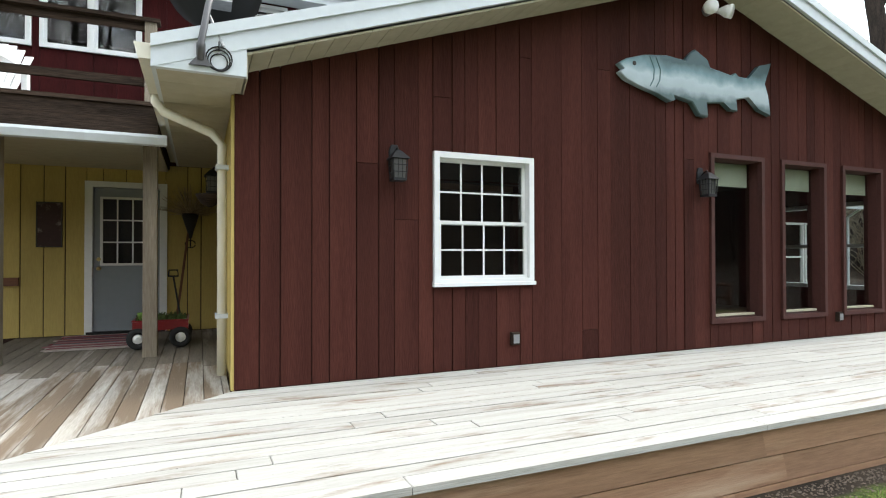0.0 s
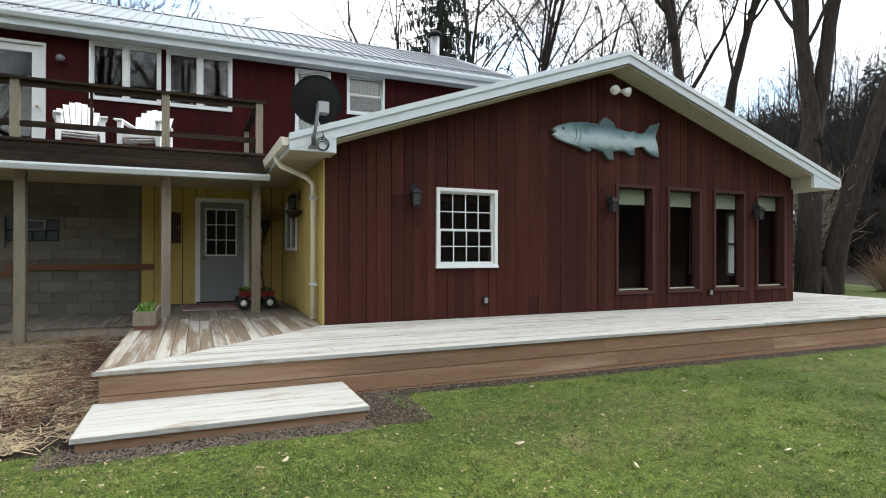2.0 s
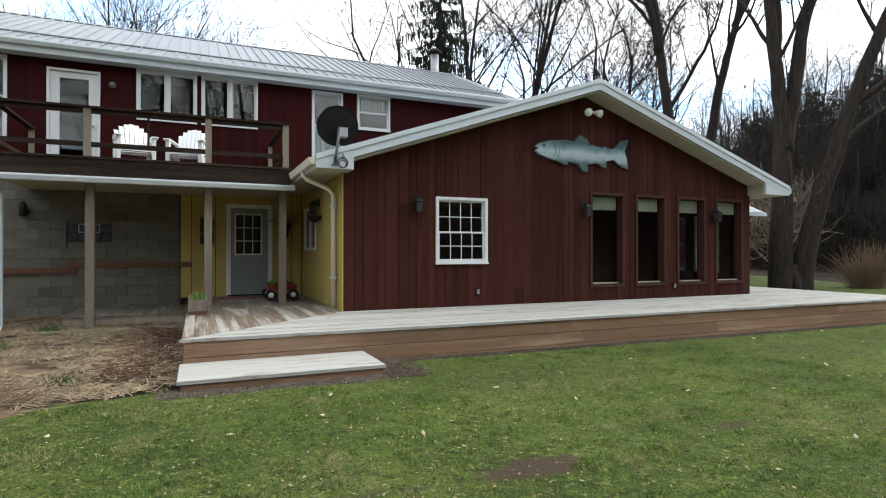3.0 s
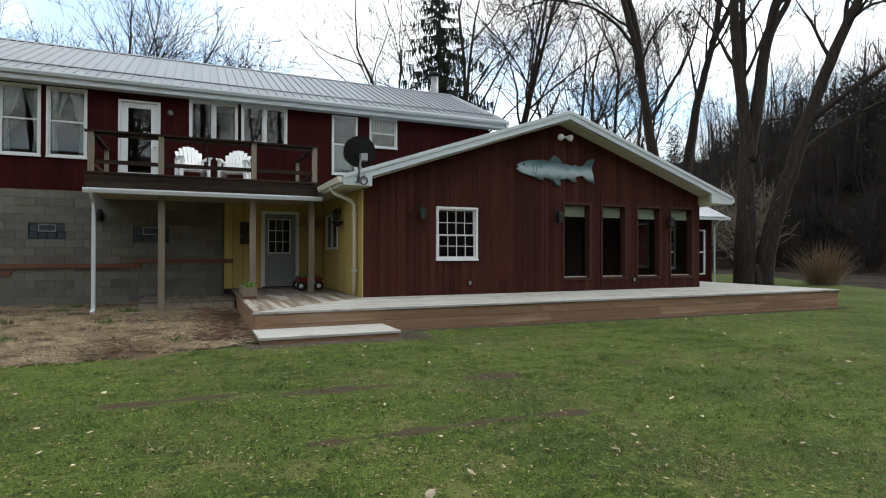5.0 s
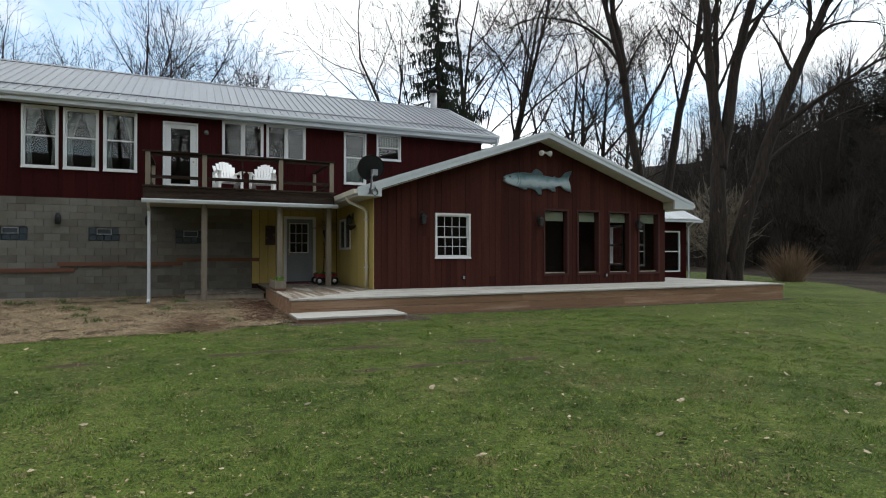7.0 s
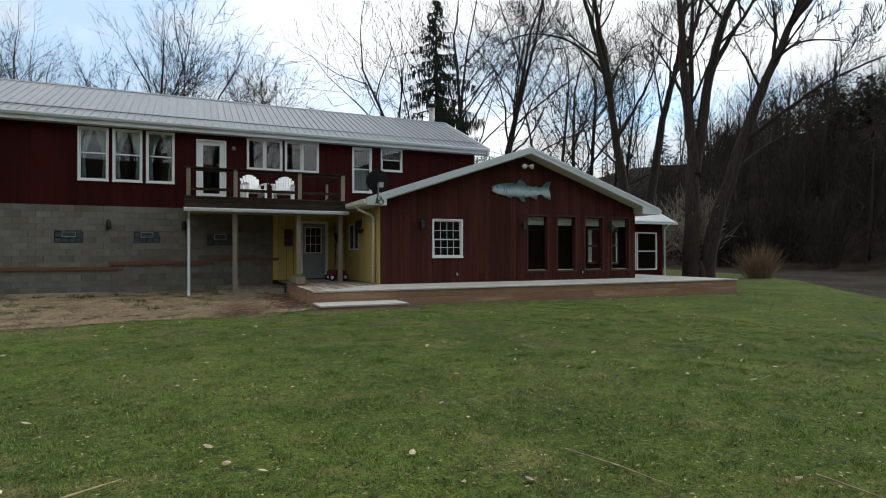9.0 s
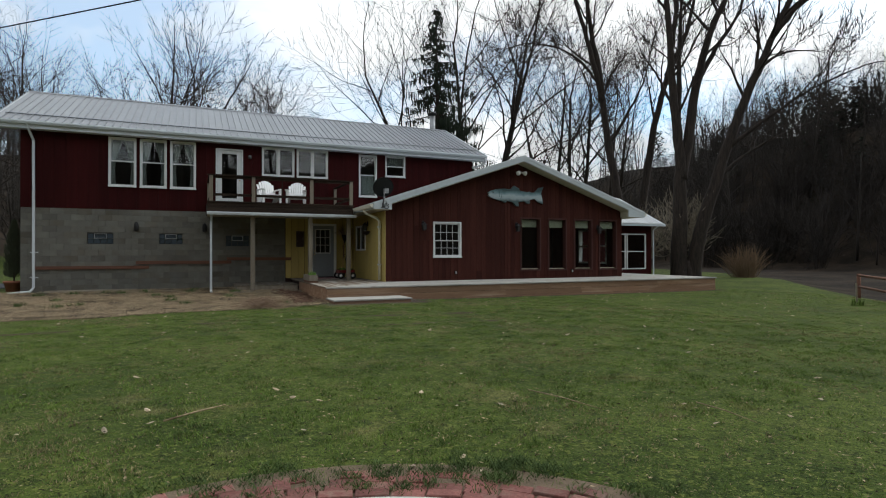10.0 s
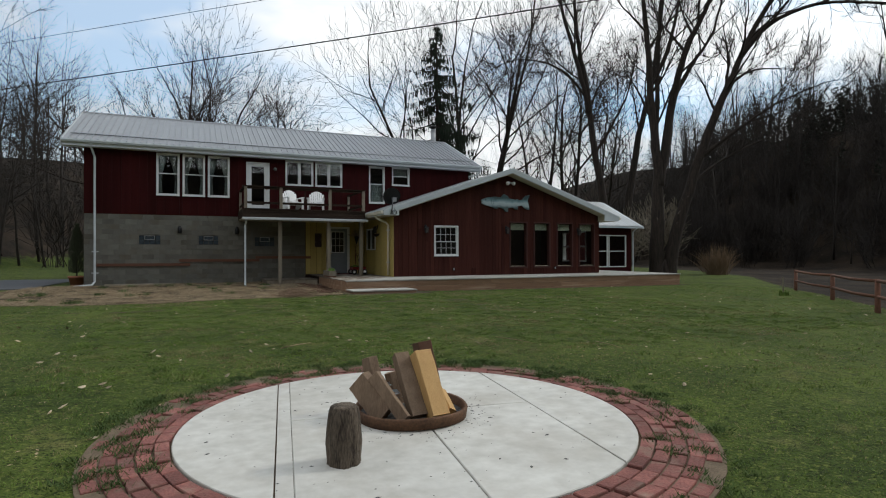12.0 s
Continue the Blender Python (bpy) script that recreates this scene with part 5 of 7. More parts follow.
def sprigs(m, x0, x1, y0, y1, z, n, h, rnd, lean=0.5, w=0.012):
    """Upright narrow leaves, a folded blade each."""
    for _ in range(n):
        x, y, a = rnd.uniform(x0, x1), rnd.uniform(y0, y1), rnd.uniform(0, 6.28)
        hh = h * rnd.uniform(0.5, 1.1)
        dx, dy = math.cos(a), math.sin(a)
        ln = rnd.uniform(0.1, lean) * hh
        m.add([(x - dy * w, y + dx * w, z), (x + dy * w, y - dx * w, z), (x + dx * ln * 0.4 + dy * w * 0.9, y + dy * ln * 0.4 - dx * w * 0.9, z + hh * 0.6),
               (x + dx * ln * 0.4 - dy * w * 0.9, y + dy * ln * 0.4 + dx * w * 0.9, z + hh * 0.6), (x + dx * ln, y + dy * ln, z + hh)], [(0, 1, 2, 3), (3, 2, 4)])
    return m


prnd = random.Random(3)
part("shoots", sprigs(Mesh(), px0 + 0.04, px1 - 0.04, py0 + 0.05, py0 + 0.55, DECK_Z + 0.21, 90, 0.16, prnd), leaf_green, pl, "green bulb shoots")

# red wagon
wg = thing("wagon", (-0.88, 7.1, DECK_Z), "small red toy wagon planted with flowers", "wagon")
wx0, wx1, wy0, wy1, wz = -1.17, -0.58, 6.78, 7.35, DECK_Z + 0.03
tray = Mesh().box(wx0, wx1, wy0, wy1, wz + 0.19, wz + 0.205)
for a in ((wx0, wx0 + 0.014, wy0, wy1), (wx1 - 0.014, wx1, wy0, wy1), (wx0 + 0.0145, wx1 - 0.0145, wy0, wy0 + 0.014), (wx0 + 0.0145, wx1 - 0.0145, wy1 - 0.014, wy1)):
    tray.box(*a, wz + 0.205, wz + 0.30)
part("tray", tray, wagon_red, wg)
part("rim", Mesh().tube([(wx0, wy0, wz + 0.30), (wx1, wy0, wz + 0.30), (wx1, wy1, wz + 0.30), (wx0, wy1, wz + 0.30), (wx0, wy0, wz + 0.30)], 0.011, 6), wagon_red, wg)
for sx in (wx0 + 0.06, wx1 - 0.08):
    for sy, q in ((wy0 - 0.01, -1), (wy1 + 0.01, 1)):
        wh = part("wheel", Mesh().tube([(sx, sy + q * 0.005, wz + 0.10), (sx, sy + q * 0.02, wz + 0.10), (sx, sy + q * 0.045, wz + 0.10)], [0.052, 0.058, 0.022], 18), white_plastic, wg, "white wheel disc")
        part("tyre", Mesh().tube([(sx + 0.090 * math.cos(a * math.pi / 10), sy + q * 0.02, wz + 0.10 + 0.090 * math.sin(a * math.pi / 10)) for a in range(21)], 0.034, 8), rubber, wh, "black rubber tyre", True)
for sx in (wx0 + 0.06, wx1 - 0.08):
    part("axle", Mesh().tube([(sx, wy0, wz + 0.10), (sx, wy1, wz + 0.10)], 0.010, 6).tube([(sx - 0.05, wy0 + 0.1, wz + 0.19), (sx, wy0 + 0.06, wz + 0.10), (sx + 0.05, wy0 + 0.1, wz + 0.19)], 0.009, 5), black_metal, wg)
part("handle", Mesh().tube([(-0.66, wy1 + 0.04, wz + 0.15), (-0.71, wy1 + 0.10, wz + 0.45), (-0.77, wy1 + 0.16, wz + 0.80)], 0.012, 6).tube([(-0.83, wy1 + 0.16, wz + 0.80), (-0.71, wy1 + 0.16, wz + 0.80), (-0.72, wy1 + 0.17, wz + 0.88), (-0.82, wy1 + 0.17, wz + 0.88), (-0.83, wy1 + 0.16, wz + 0.80)], 0.011, 6), black_metal, wg, "black pull handle")
part("soil", Mesh().box(wx0 + 0.016, wx1 - 0.016, wy0 + 0.016, wy1 - 0.016, wz + 0.206, wz + 0.285), soil, wg)
part("flowers", sprigs(Mesh(), wx0 + 0.03, wx1 - 0.03, wy0 + 0.03, wy1 - 0.03, wz + 0.28, 420, 0.085, prnd, 1.2, 0.008), weed_mat, wg, "low yellow green plants")
part("flower_pot", Mesh().lathe([(0.06, wz + 0.286), (0.08, wz + 0.37), (0.085, wz + 0.39)], wx0 + 0.12, wy0 + 0.12, 12), leaf_green, wg, "bright green pot", True)

rug = thing("rug", (-1.6, 7.6, DECK_Z), "faded striped rag rug before the door", "rug")
rag = [material("rag_" + k, c, 0.95, scale=9, fine=40, amount=0.9, bump=0.4) for k, c in (("maroon", (0.17, 0.035, 0.045)), ("slate", (0.10, 0.11, 0.15)), ("cream", (0.38, 0.33, 0.30)), ("rose", (0.28, 0.12, 0.13)))]
for i in range(24):
    ya = 7.02 + i * 0.055
    e1, e2 = prnd.uniform(-0.05, 0.05), prnd.uniform(-0.05, 0.05)
    part("stripe", Mesh().prism([(-2.12 + e1, ya), (-1.08 + e2, ya), (-1.08 + e2, ya + 0.053), (-2.12 + e1, ya + 0.053)], "z", DECK_Z + 0.003, DECK_Z + 0.014, 0.004), rag[prnd.randrange(4)], rug)

sh = thing("shovel", (-0.72, 8.05, DECK_Z), "old shovel with reddish handle leaning on the wall", "shovel")
part("shaft", Mesh().tube([(-0.74, 8.02, DECK_Z + 0.28), (-0.60, 8.36, 1.95)], 0.017, 7), rust_board, sh, "reddish wooden shaft", True)
part("blade", Mesh().prism([(-0.82, DECK_Z + 0.02), (-0.74, DECK_Z), (-0.66, DECK_Z + 0.02), (-0.64, DECK_Z + 0.26), (-0.84, DECK_Z + 0.26)], "y", 8.00, 8.02), black_metal, sh)

wb_ = thing("wall_planter", (-0.58, WM, 1.8), "black iron wall basket of dried twigs", "wall planter")
part("basket", Mesh().lathe([(0.02, 1.80), (0.05, 1.92), (0.10, 2.08), (0.125, 2.16)], -0.58, WM - 0.13, 12), black_metal, wb_, "", True)
part("scroll", Mesh().tube([(-0.58 + 0.07 * math.cos(a * 0.6), WM - 0.03, 1.72 + 0.055 * math.sin(a * 0.6)) for a in range(11)], 0.008, 5).tube([(-0.58, WM - 0.01, 1.66), (-0.58, WM - 0.02, 2.2)], 0.01, 5), black_metal, wb_)
tw = Mesh()
for _ in range(150):
    a, e = prnd.uniform(0, 6.28), prnd.uniform(0.15, 1.3)
    L = prnd.uniform(0.2, 0.45)
    p0 = Vector((-0.58, WM - 0.13, 2.1))
    d = Vector((math.cos(a) * e, min(0.12, math.sin(a) * e * 0.6), 1 - 0.5 * e)).normalized()
    tw.tube([p0, p0 + d * L * 0.5, p0 + d * L * 1.15 + Vector((0, -0.01, -0.05 * e))], [0.006, 0.005, 0.003], 3)
part("twig_bunch", tw, straw_mat, wb_, "dry brown twigs")
hb = thing("wall_basket", (WX0, 6.03, 2.15), "small dark half basket on the yellow wall", "wall planter")
part("bowl", Mesh().lathe([(0.02, 2.08), (0.09, 2.12), (0.14, 2.19), (0.15, 2.22)], WX0 - 0.151, 6.03, 14), dark_wood, hb, "", True)

# potted shrub at the house corner
pot = thing("potted_shrub", (-11.68, 9.3, 0.05), "tall dark evergreen shrub in a terracotta pot", "potted plant")
part("pot", Mesh().lathe([(0.20, 0.06), (0.28, 0.42), (0.31, 0.43), (0.31, 0.50), (0.26, 0.50), (0.25, 0.44)], -11.68, 9.3, 18), terracotta, pot, "terracotta pot", True)
part("stem", Mesh().tube([(-11.68, 9.3, 0.44), (-11.67, 9.3, 2.2)], [0.03, 0.01], 6), bark, pot)
sm = Mesh()
for _ in range(2600):
    z = prnd.uniform(0.62, 2.5)
    r = 0.27 * math.sin(min(1, (2.6 - z) / 1.3) * 1.57) * prnd.uniform(0.2, 1.0)
    a = prnd.uniform(0, 6.28)
    x, y = -11.68 + r * math.cos(a), 9.3 + r * math.sin(a)
    h = prnd.uniform(0.06, 0.14)
    sm.add([(x - 0.012, y, z), (x + 0.012, y, z), (x + 0.05 * math.cos(a), y + 0.05 * math.sin(a), z + h)], [(0, 1, 2)])
part("foliage", sm, shrub_mat, pot, "dark green foliage")


# ---- fire circle ----
PC, PR = (-5.77, -12.535), 1.79
pit_c = (-5.76, -12.53)


def clip_half(ring, p, nrm):
    """The part of a ring on the side of the line through p to which nrm points."""
    out = []
    for a, b in zip(ring, ring[1:] + ring[:1]):
        da = (a[0] - p[0]) * nrm[0] + (a[1] - p[1]) * nrm[1]
        db = (b[0] - p[0]) * nrm[0] + (b[1] - p[1]) * nrm[1]
        if da >= 0:
            out.append(a)
        if da * db < 0:
            t = da / (da - db)
            out.append((a[0] + (b[0] - a[0]) * t, a[1] + (b[1] - a[1]) * t))
    return out


pad = thing("patio", (*PC, 0), "round pale concrete patio edged with red brick", "patio", kind="structure")
circle = [(PC[0] + PR * math.cos(2 * math.pi * k / 96), PC[1] + PR * math.sin(2 * math.pi * k / 96)) for k in range(96)]
sa = radians(8)
across, along = (math.cos(sa), -math.sin(sa)), (math.sin(sa), math.cos(sa))
s1, s3, s4, sh_ = (-6.80, -12.2), (-4.66, -12.6), (-5.80, -13.3), (-5.7, -12.43)


def moved(p, n, d):
    return (p[0] + n[0] * d, p[1] + n[1] * d)


neg = lambda n: (-n[0], -n[1])
J = 0.005
left_part = clip_half(circle, moved(s1, across, -J), neg(across))
mid_part = clip_half(clip_half(circle, moved(s1, across, J), across), moved(s3, across, -J), neg(across))
right_part = clip_half(circle, moved(s3, across, J), across)
edge_strip = clip_half(mid_part, moved(s1, across, 0.107), neg(across))
mid_part = clip_half(mid_part, moved(s1, across, 0.1095), across)
top_part = clip_half(mid_part, moved(sh_, along, J * 0.6), along)
low_part = clip_half(mid_part, moved(sh_, along, -J * 0.6), neg(along))
for ring in (left_part, edge_strip, right_part, top_part, clip_half(low_part, moved(s4, across, -J), neg(across)), clip_half(low_part, moved(s4, across, J), across)):
    part("slab", Mesh().prism(ring, "z", -0.08, 0.045, 0.006), concrete, pad)
part("sand_bed", Mesh().prism([(PC[0] + (PR + 0.56) * math.cos(2 * math.pi * k / 48), PC[1] + (PR + 0.56) * math.sin(2 * math.pi * k / 48)) for k in range(48)], "z", -0.1, 0.018), soil, pad, "dark soil in the joints")
brnd = random.Random(11)
brick_mesh = Mesh().prism([(-0.098, -0.047), (0.098, -0.047), (0.098, 0.047), (-0.098, 0.047)], "z", -0.05, 0.0, 0.006).mesh("brick", brick_mat)
for row in range(5):
    r = PR + 0.060 + row * 0.106
    n = int(2 * math.pi * r / 0.206)
    for k in range(n):
        a = 2 * math.pi * (k + 0.5 * (row % 2)) / n
        back = math.sin(a) > 0.2
        if row >= 1 and back and brnd.random() < 0.12 + 0.18 * (row - 1):
            continue
        if row == 4 and brnd.random() < 0.35:
            continue
        b = piece("brick", brick_mesh, pad, (PC[0] + r * math.cos(a), PC[1] + r * math.sin(a), 0.046 + brnd.uniform(-0.012, 0.004) - 0.004 * row))
        b.rotation_euler = (brnd.uniform(-0.03, 0.03), brnd.uniform(-0.03, 0.03), a + math.pi / 2 + brnd.uniform(-0.05, 0.05))

ringm = Mesh()
cx, cy = pit_c
n = 40
for rr, zz in ((0.43, 0.05), (0.455, 0.05), (0.468, 0.125), (0.460, 0.138), (0.437, 0.134), (0.43, 0.05)):
    for k in range(n):
        a = 2 * math.pi * k / n
        ringm.v.append((cx + rr * math.cos(a), cy + rr * math.sin(a), zz + 0.006 * math.sin(a * 3)))
ringm.f = [(r * n + k, r * n + (k + 1) % n, (r + 1) * n + (k + 1) % n, (r + 1) * n + k) for r in range(5) for k in range(n)]
solo("fire_ring", ringm, rust, "rusted steel fire ring on the patio", "fire ring", "", True, (cx, cy, 0.05))
ash = Mesh()
m_, k_ = 18, 30
for i in range(m_):
    for k in range(k_):
        r = 0.44 * i / (m_ - 1)
        a = 2 * math.pi * k / k_
        ash.v.append((cx + r * math.cos(a), cy + r * math.sin(a), 0.065 + 0.03 * (1 - i / m_) + 0.012 * fbm(r * math.cos(a) * 30, r * math.sin(a) * 30)))
ash.f = [(i * k_ + k, i * k_ + (k + 1) % k_, (i + 1) * k_ + (k + 1) % k_, (i + 1) * k_ + k) for i in range(m_ - 1) for k in range(k_)]
solo("ash", ash, ash_mat, "grey ash and charcoal in the fire ring", "ash", "stuff", False, (cx, cy, 0.06))


def split_log(foot, top, w, d, turn, mat, label, taper=0.92, wedge=0.0):
    """A split billet standing on its foot, leaning to top; wedge pinches one edge."""
    foot, top = Vector(foot), Vector(top)
    ax = (top - foot).normalized()
    side = ax.cross(Vector((math.sin(turn), -math.cos(turn), 0))).normalized()
    face = side.cross(ax).normalized()
    m = Mesh()
    rnd = random.Random(int(w * 1000 + top.x * 77))
    cor = [(-w / 2, -d / 2), (w / 2, -d / 2), (w / 2 * (1 - wedge), d / 2), (-w / 2 * (1 - wedge), d / 2)]
    rows = 6
    for i in range(rows):
        t = i / (rows - 1)
        s = 1 + (taper - 1) * t
        for a, b in cor:
            p = foot.lerp(top, t) + side * (a * s + rnd.uniform(-0.004, 0.004)) + face * (b * s + rnd.uniform(-0.004, 0.004))
            m.v.append(tuple(p))
    m.f = [(0, 1, 2, 3)] + [(r * 4 + k, r * 4 + (k + 1) % 4, (r + 1) * 4 + (k + 1) % 4, (r + 1) * 4 + k) for r in range(rows - 1) for k in range(4)] + [tuple(20 + k for k in range(4))]
    m.f = [tuple(reversed(f)) for f in m.f]
    ob = solo("firewood", m, mat, label, "firewood", "", False, tuple(foot), "firewood in the ring")
    bv = ob.modifiers.new("worn", "BEVEL")
    bv.width, bv.segments = 0.006, 2


def at_cam(u, v, z=0.09):
    """A place by its shift to the right and away, from the middle of the ring."""
    return (cx + 0.914 * u + 0.406 * v, cy - 0.406 * u + 0.914 * v, z)


RT = radians(-24)
split_log(at_cam(0.23, -0.22), at_cam(0.07, 0.03, 0.56), 0.15, 0.12, RT + 0.55, fresh_wood, "fresh yellow split log leaning in the ring", 0.97)
split_log(at_cam(0.07, -0.22), at_cam(-0.10, 0.05, 0.54), 0.14, 0.10, RT + 0.5, old_wood, "brown split log leaning in the ring", 0.9)
split_log(at_cam(0.20, 0.12), at_cam(0.09, 0.22, 0.62), 0.19, 0.12, RT + 0.3, red_wood, "dark reddish split log leaning at the back", 0.92, 0.3)
split_log(at_cam(-0.03, -0.30), at_cam(-0.30, -0.12, 0.40), 0.10, 0.06, RT - 0.2, old_wood, "grey weathered board end leaning in the ring", 1.0)
split_log(at_cam(-0.20, -0.20), at_cam(-0.44, -0.04, 0.34), 0.24, 0.08, RT - 0.3, old_wood, "wide dark split log leaning low", 0.95, 0.2)
split_log(at_cam(-0.26, 0.05), at_cam(-0.36, 0.14, 0.50), 0.15, 0.12, RT + 0.6, old_wood, "pale topped split log at the back", 0.85, 0.4)
split_log(at_cam(0.30, -0.14), at_cam(0.22, 0.08, 0.22), 0.14, 0.07, RT, fresh_wood, "short pale split log in the ring", 0.9, 0.3)
split_log(at_cam(-0.12, 0.16), at_cam(-0.20, 0.18, 0.36), 0.10, 0.08, RT - 0.6, old_wood, "small grey split log in the ring", 0.9, 0.3)
paper = Mesh()
for _ in range(16):
    p = Vector(at_cam(brnd.uniform(-0.24, -0.05), brnd.uniform(-0.12, 0.08), brnd.uniform(0.12, 0.33)))
    q = [p + Vector((brnd.uniform(-0.04, 0.04), brnd.uniform(-0.04, 0.04), brnd.uniform(-0.03, 0.03))) for _ in range(4)]
    paper.add(q, [(0, 1, 2), (0, 2, 3), (0, 3, 1)])
solo("paper", paper, white_trim, "crumpled white paper kindling among the logs", "paper", "stuff", False, at_cam(-0.14, 0, 0.1))

lx, ly = -6.53, -13.35
log = Mesh()
n = 48
for i, (z, r) in enumerate(((0.045, 0.108), (0.07, 0.105), (0.18, 0.112), (0.28, 0.105), (0.37, 0.096), (0.405, 0.086), (0.413, 0.078), (0.415, 0.02))):
    for k in range(n):
        a = 2 * math.pi * k / n
        rr = r * (1 + 0.14 * noise.noise(Vector((math.cos(a) * 2.2, math.sin(a) * 2.2, z * 3))) + 0.10 * noise.noise(Vector((math.cos(a) * 7, math.sin(a) * 7, z * 2)))) if i < 7 else r
        log.v.append((lx + rr * math.cos(a), ly + rr * math.sin(a), z))
log.f = [(i * n + k, i * n + (k + 1) % n, (i + 1) * n + (k + 1) % n, (i + 1) * n + k) for i in range(7) for k in range(n)] + [tuple(7 * n + k for k in range(n))]
stump = material("grey_bark_log", (0.17, 0.135, 0.10), 0.95, dark=(0.030, 0.022, 0.017), scale=3.5, fine=22, stretch=(5, 5, 1.0), amount=1.0, bump=0.9)
solo("log_stump", log, stump, "short upright weathered log on the patio", "log", "", True, (lx, ly, 0.045))


# ---- trees ----
def twist(d, ang, rnd):
    ax = d.cross(Vector((rnd.uniform(-1, 1), rnd.uniform(-1, 1), rnd.uniform(-1, 1)))).normalized()
    return (Matrix.Rotation(ang, 3, ax) @ d).normalized()


NEAR_SHAPE = ((9, 6, 4, 3, 3, 3), (6, 5, 3, 2, 2))
FAR_SHAPE = ((5, 3, 3, 3), (5, 3, 2, 1))
SHAPE = [NEAR_SHAPE]


def grow(wood, fine, rnd, p, d, length, r, level, top, kids, up=0.075, split=2):
    segs = SHAPE[0][1][level]
    pts, radii, dirs = [p], [r], [d]
    for i in range(segs):
        d = twist(d, rnd.uniform(0.04, 0.24 if level else 0.09), rnd)
        d = (d + Vector((0, 0, up * (0.5 + 0.5 * level)))).normalized()
        p = p + d * (length / segs)
        pts.append(p)
        dirs.append(d)
        radii.append(r * (1 - (0.70 if level == 0 else 0.74) * (i + 1) / segs))
    (wood if level < split else fine).tube(pts, radii, SHAPE[0][0][level], level == 0)
    if level >= top:
        return
    branch_off(wood, fine, rnd, pts, radii, dirs, length, level, top, kids, up, split)


def branch_off(wood, fine, rnd, pts, radii, dirs, length, level, top, kids, up, split, lo=None):
    n = kids[level]
    start = (0.38 if level == 0 else 0.22) if lo is None else lo
    for k in range(n):
        t = start + (1 - start) * (k + rnd.random() * 0.9) / n if k < n - 1 else 0.985
        f = min(t, 0.999) * (len(pts) - 1)
        i = int(f)
        q = pts[i].lerp(pts[i + 1], f - i)
        rr = radii[i] + (radii[i + 1] - radii[i]) * (f - i)
        last = k == n - 1
        d = twist(dirs[i + 1], rnd.uniform(0.05, 0.2) if last else rnd.uniform(0.45, 1.0), rnd)
        grow(wood, fine, rnd, q, d, length * rnd.uniform(0.42, 0.68) * (1.1 - 0.35 * t), max(0.017, rr * (0.9 if last else rnd.uniform(0.38, 0.60))), level + 1, top, kids, up, split)


def bare_tree(x, y, height, r, seed, label, kids=(9, 7, 6, 5), top=4, lean=(0, 0), stems=1, up=0.05):
    rnd = random.Random(seed)
    z = ground_z(x, y) - 0.15
    t = thing("tree", (x, y, z), label, "tree", "bare trees")
    wood, fine = Mesh(), Mesh()
    for s in range(stems):
        d = Vector((lean[0] + (rnd.uniform(-0.3, 0.3) if stems > 1 else 0), lean[1] + (rnd.uniform(-0.3, 0.3) if stems > 1 else 0), 1)).normalized()
        grow(wood, fine, rnd, Vector((x + (rnd.uniform(-0.4, 0.4) if stems > 1 else 0), y, z)), d, height * 0.80, r, 0, top, kids, up)
    part("trunk", wood, bark, t, "", True)
    part("crown", fine, twig_mat, t, "leafless twigs", False)


def planned_tree(place, label, limbs, seed, flare=0.0, kids=(6, 5, 3)):
    """A tree of planned limbs: paths of (right, away, up) from its foot as seen from the lawn, two radii, side branches, where they begin."""
    tx, ty = place
    rnd = random.Random(seed)
    t = thing("tree", (tx, ty, ground_z(tx, ty) - 0.2), label, "tree", "bare trees")
    wood, fine = Mesh(), Mesh()
    for path, r0, r1, kids_n, lo in limbs:
        pts = [Vector((tx + 0.914 * u + 0.406 * v, ty - 0.406 * u + 0.914 * v, z)) for u, v, z in path]
        many = []
        for i in range(len(pts) - 1):
            p0, p1, p2, p3 = pts[max(i - 1, 0)], pts[i], pts[i + 1], pts[min(i + 2, len(pts) - 1)]
            for k in range(4):
                q = k / 4
                c = p1 * 2 + (p2 - p0) * q + (p0 * 2 - p1 * 5 + p2 * 4 - p3) * q ** 2 + (p1 * 3 - p0 - p2 * 3 + p3) * q ** 3
                many.append(c * 0.5 + Vector((rnd.uniform(-0.04, 0.04), rnd.uniform(-0.04, 0.04), 0)))
        many.append(pts[-1])
        radii = [r0 + (r1 - r0) * (i / (len(many) - 1)) ** 0.8 for i in range(len(many))]
        dirs = [(many[min(i + 1, len(many) - 1)] - many[max(i - 1, 0)]).normalized() for i in range(len(many))]
        wood.tube(many, radii, 12)
        length = sum((b - a).length for a, b in zip(many, many[1:]))
        branch_off(wood, fine, rnd, many, radii, dirs, min(length, 11) * 0.72, 0, 4, (kids_n, *kids), 0.10, 2, lo)
    if flare:
        for k in range(9):
            a = 2 * math.pi * k / 9 + 0.3
            c, n = math.cos(a) * flare, math.sin(a) * flare
            wood.tube([(tx + 0.3 + 0.25 * c, ty + 0.25 * n, 0.9), (tx + 0.3 + 0.62 * c, ty + 0.52 * n, 0.05), (tx + 0.3 + 1.0 * c, ty + 0.85 * n, -0.45)], [0.22, 0.17, 0.05], 7)
    part("trunk", wood, bark, t, "rough grey brown bark", True)
    part("crown", fine, twig_mat, t, "leafless twigs")


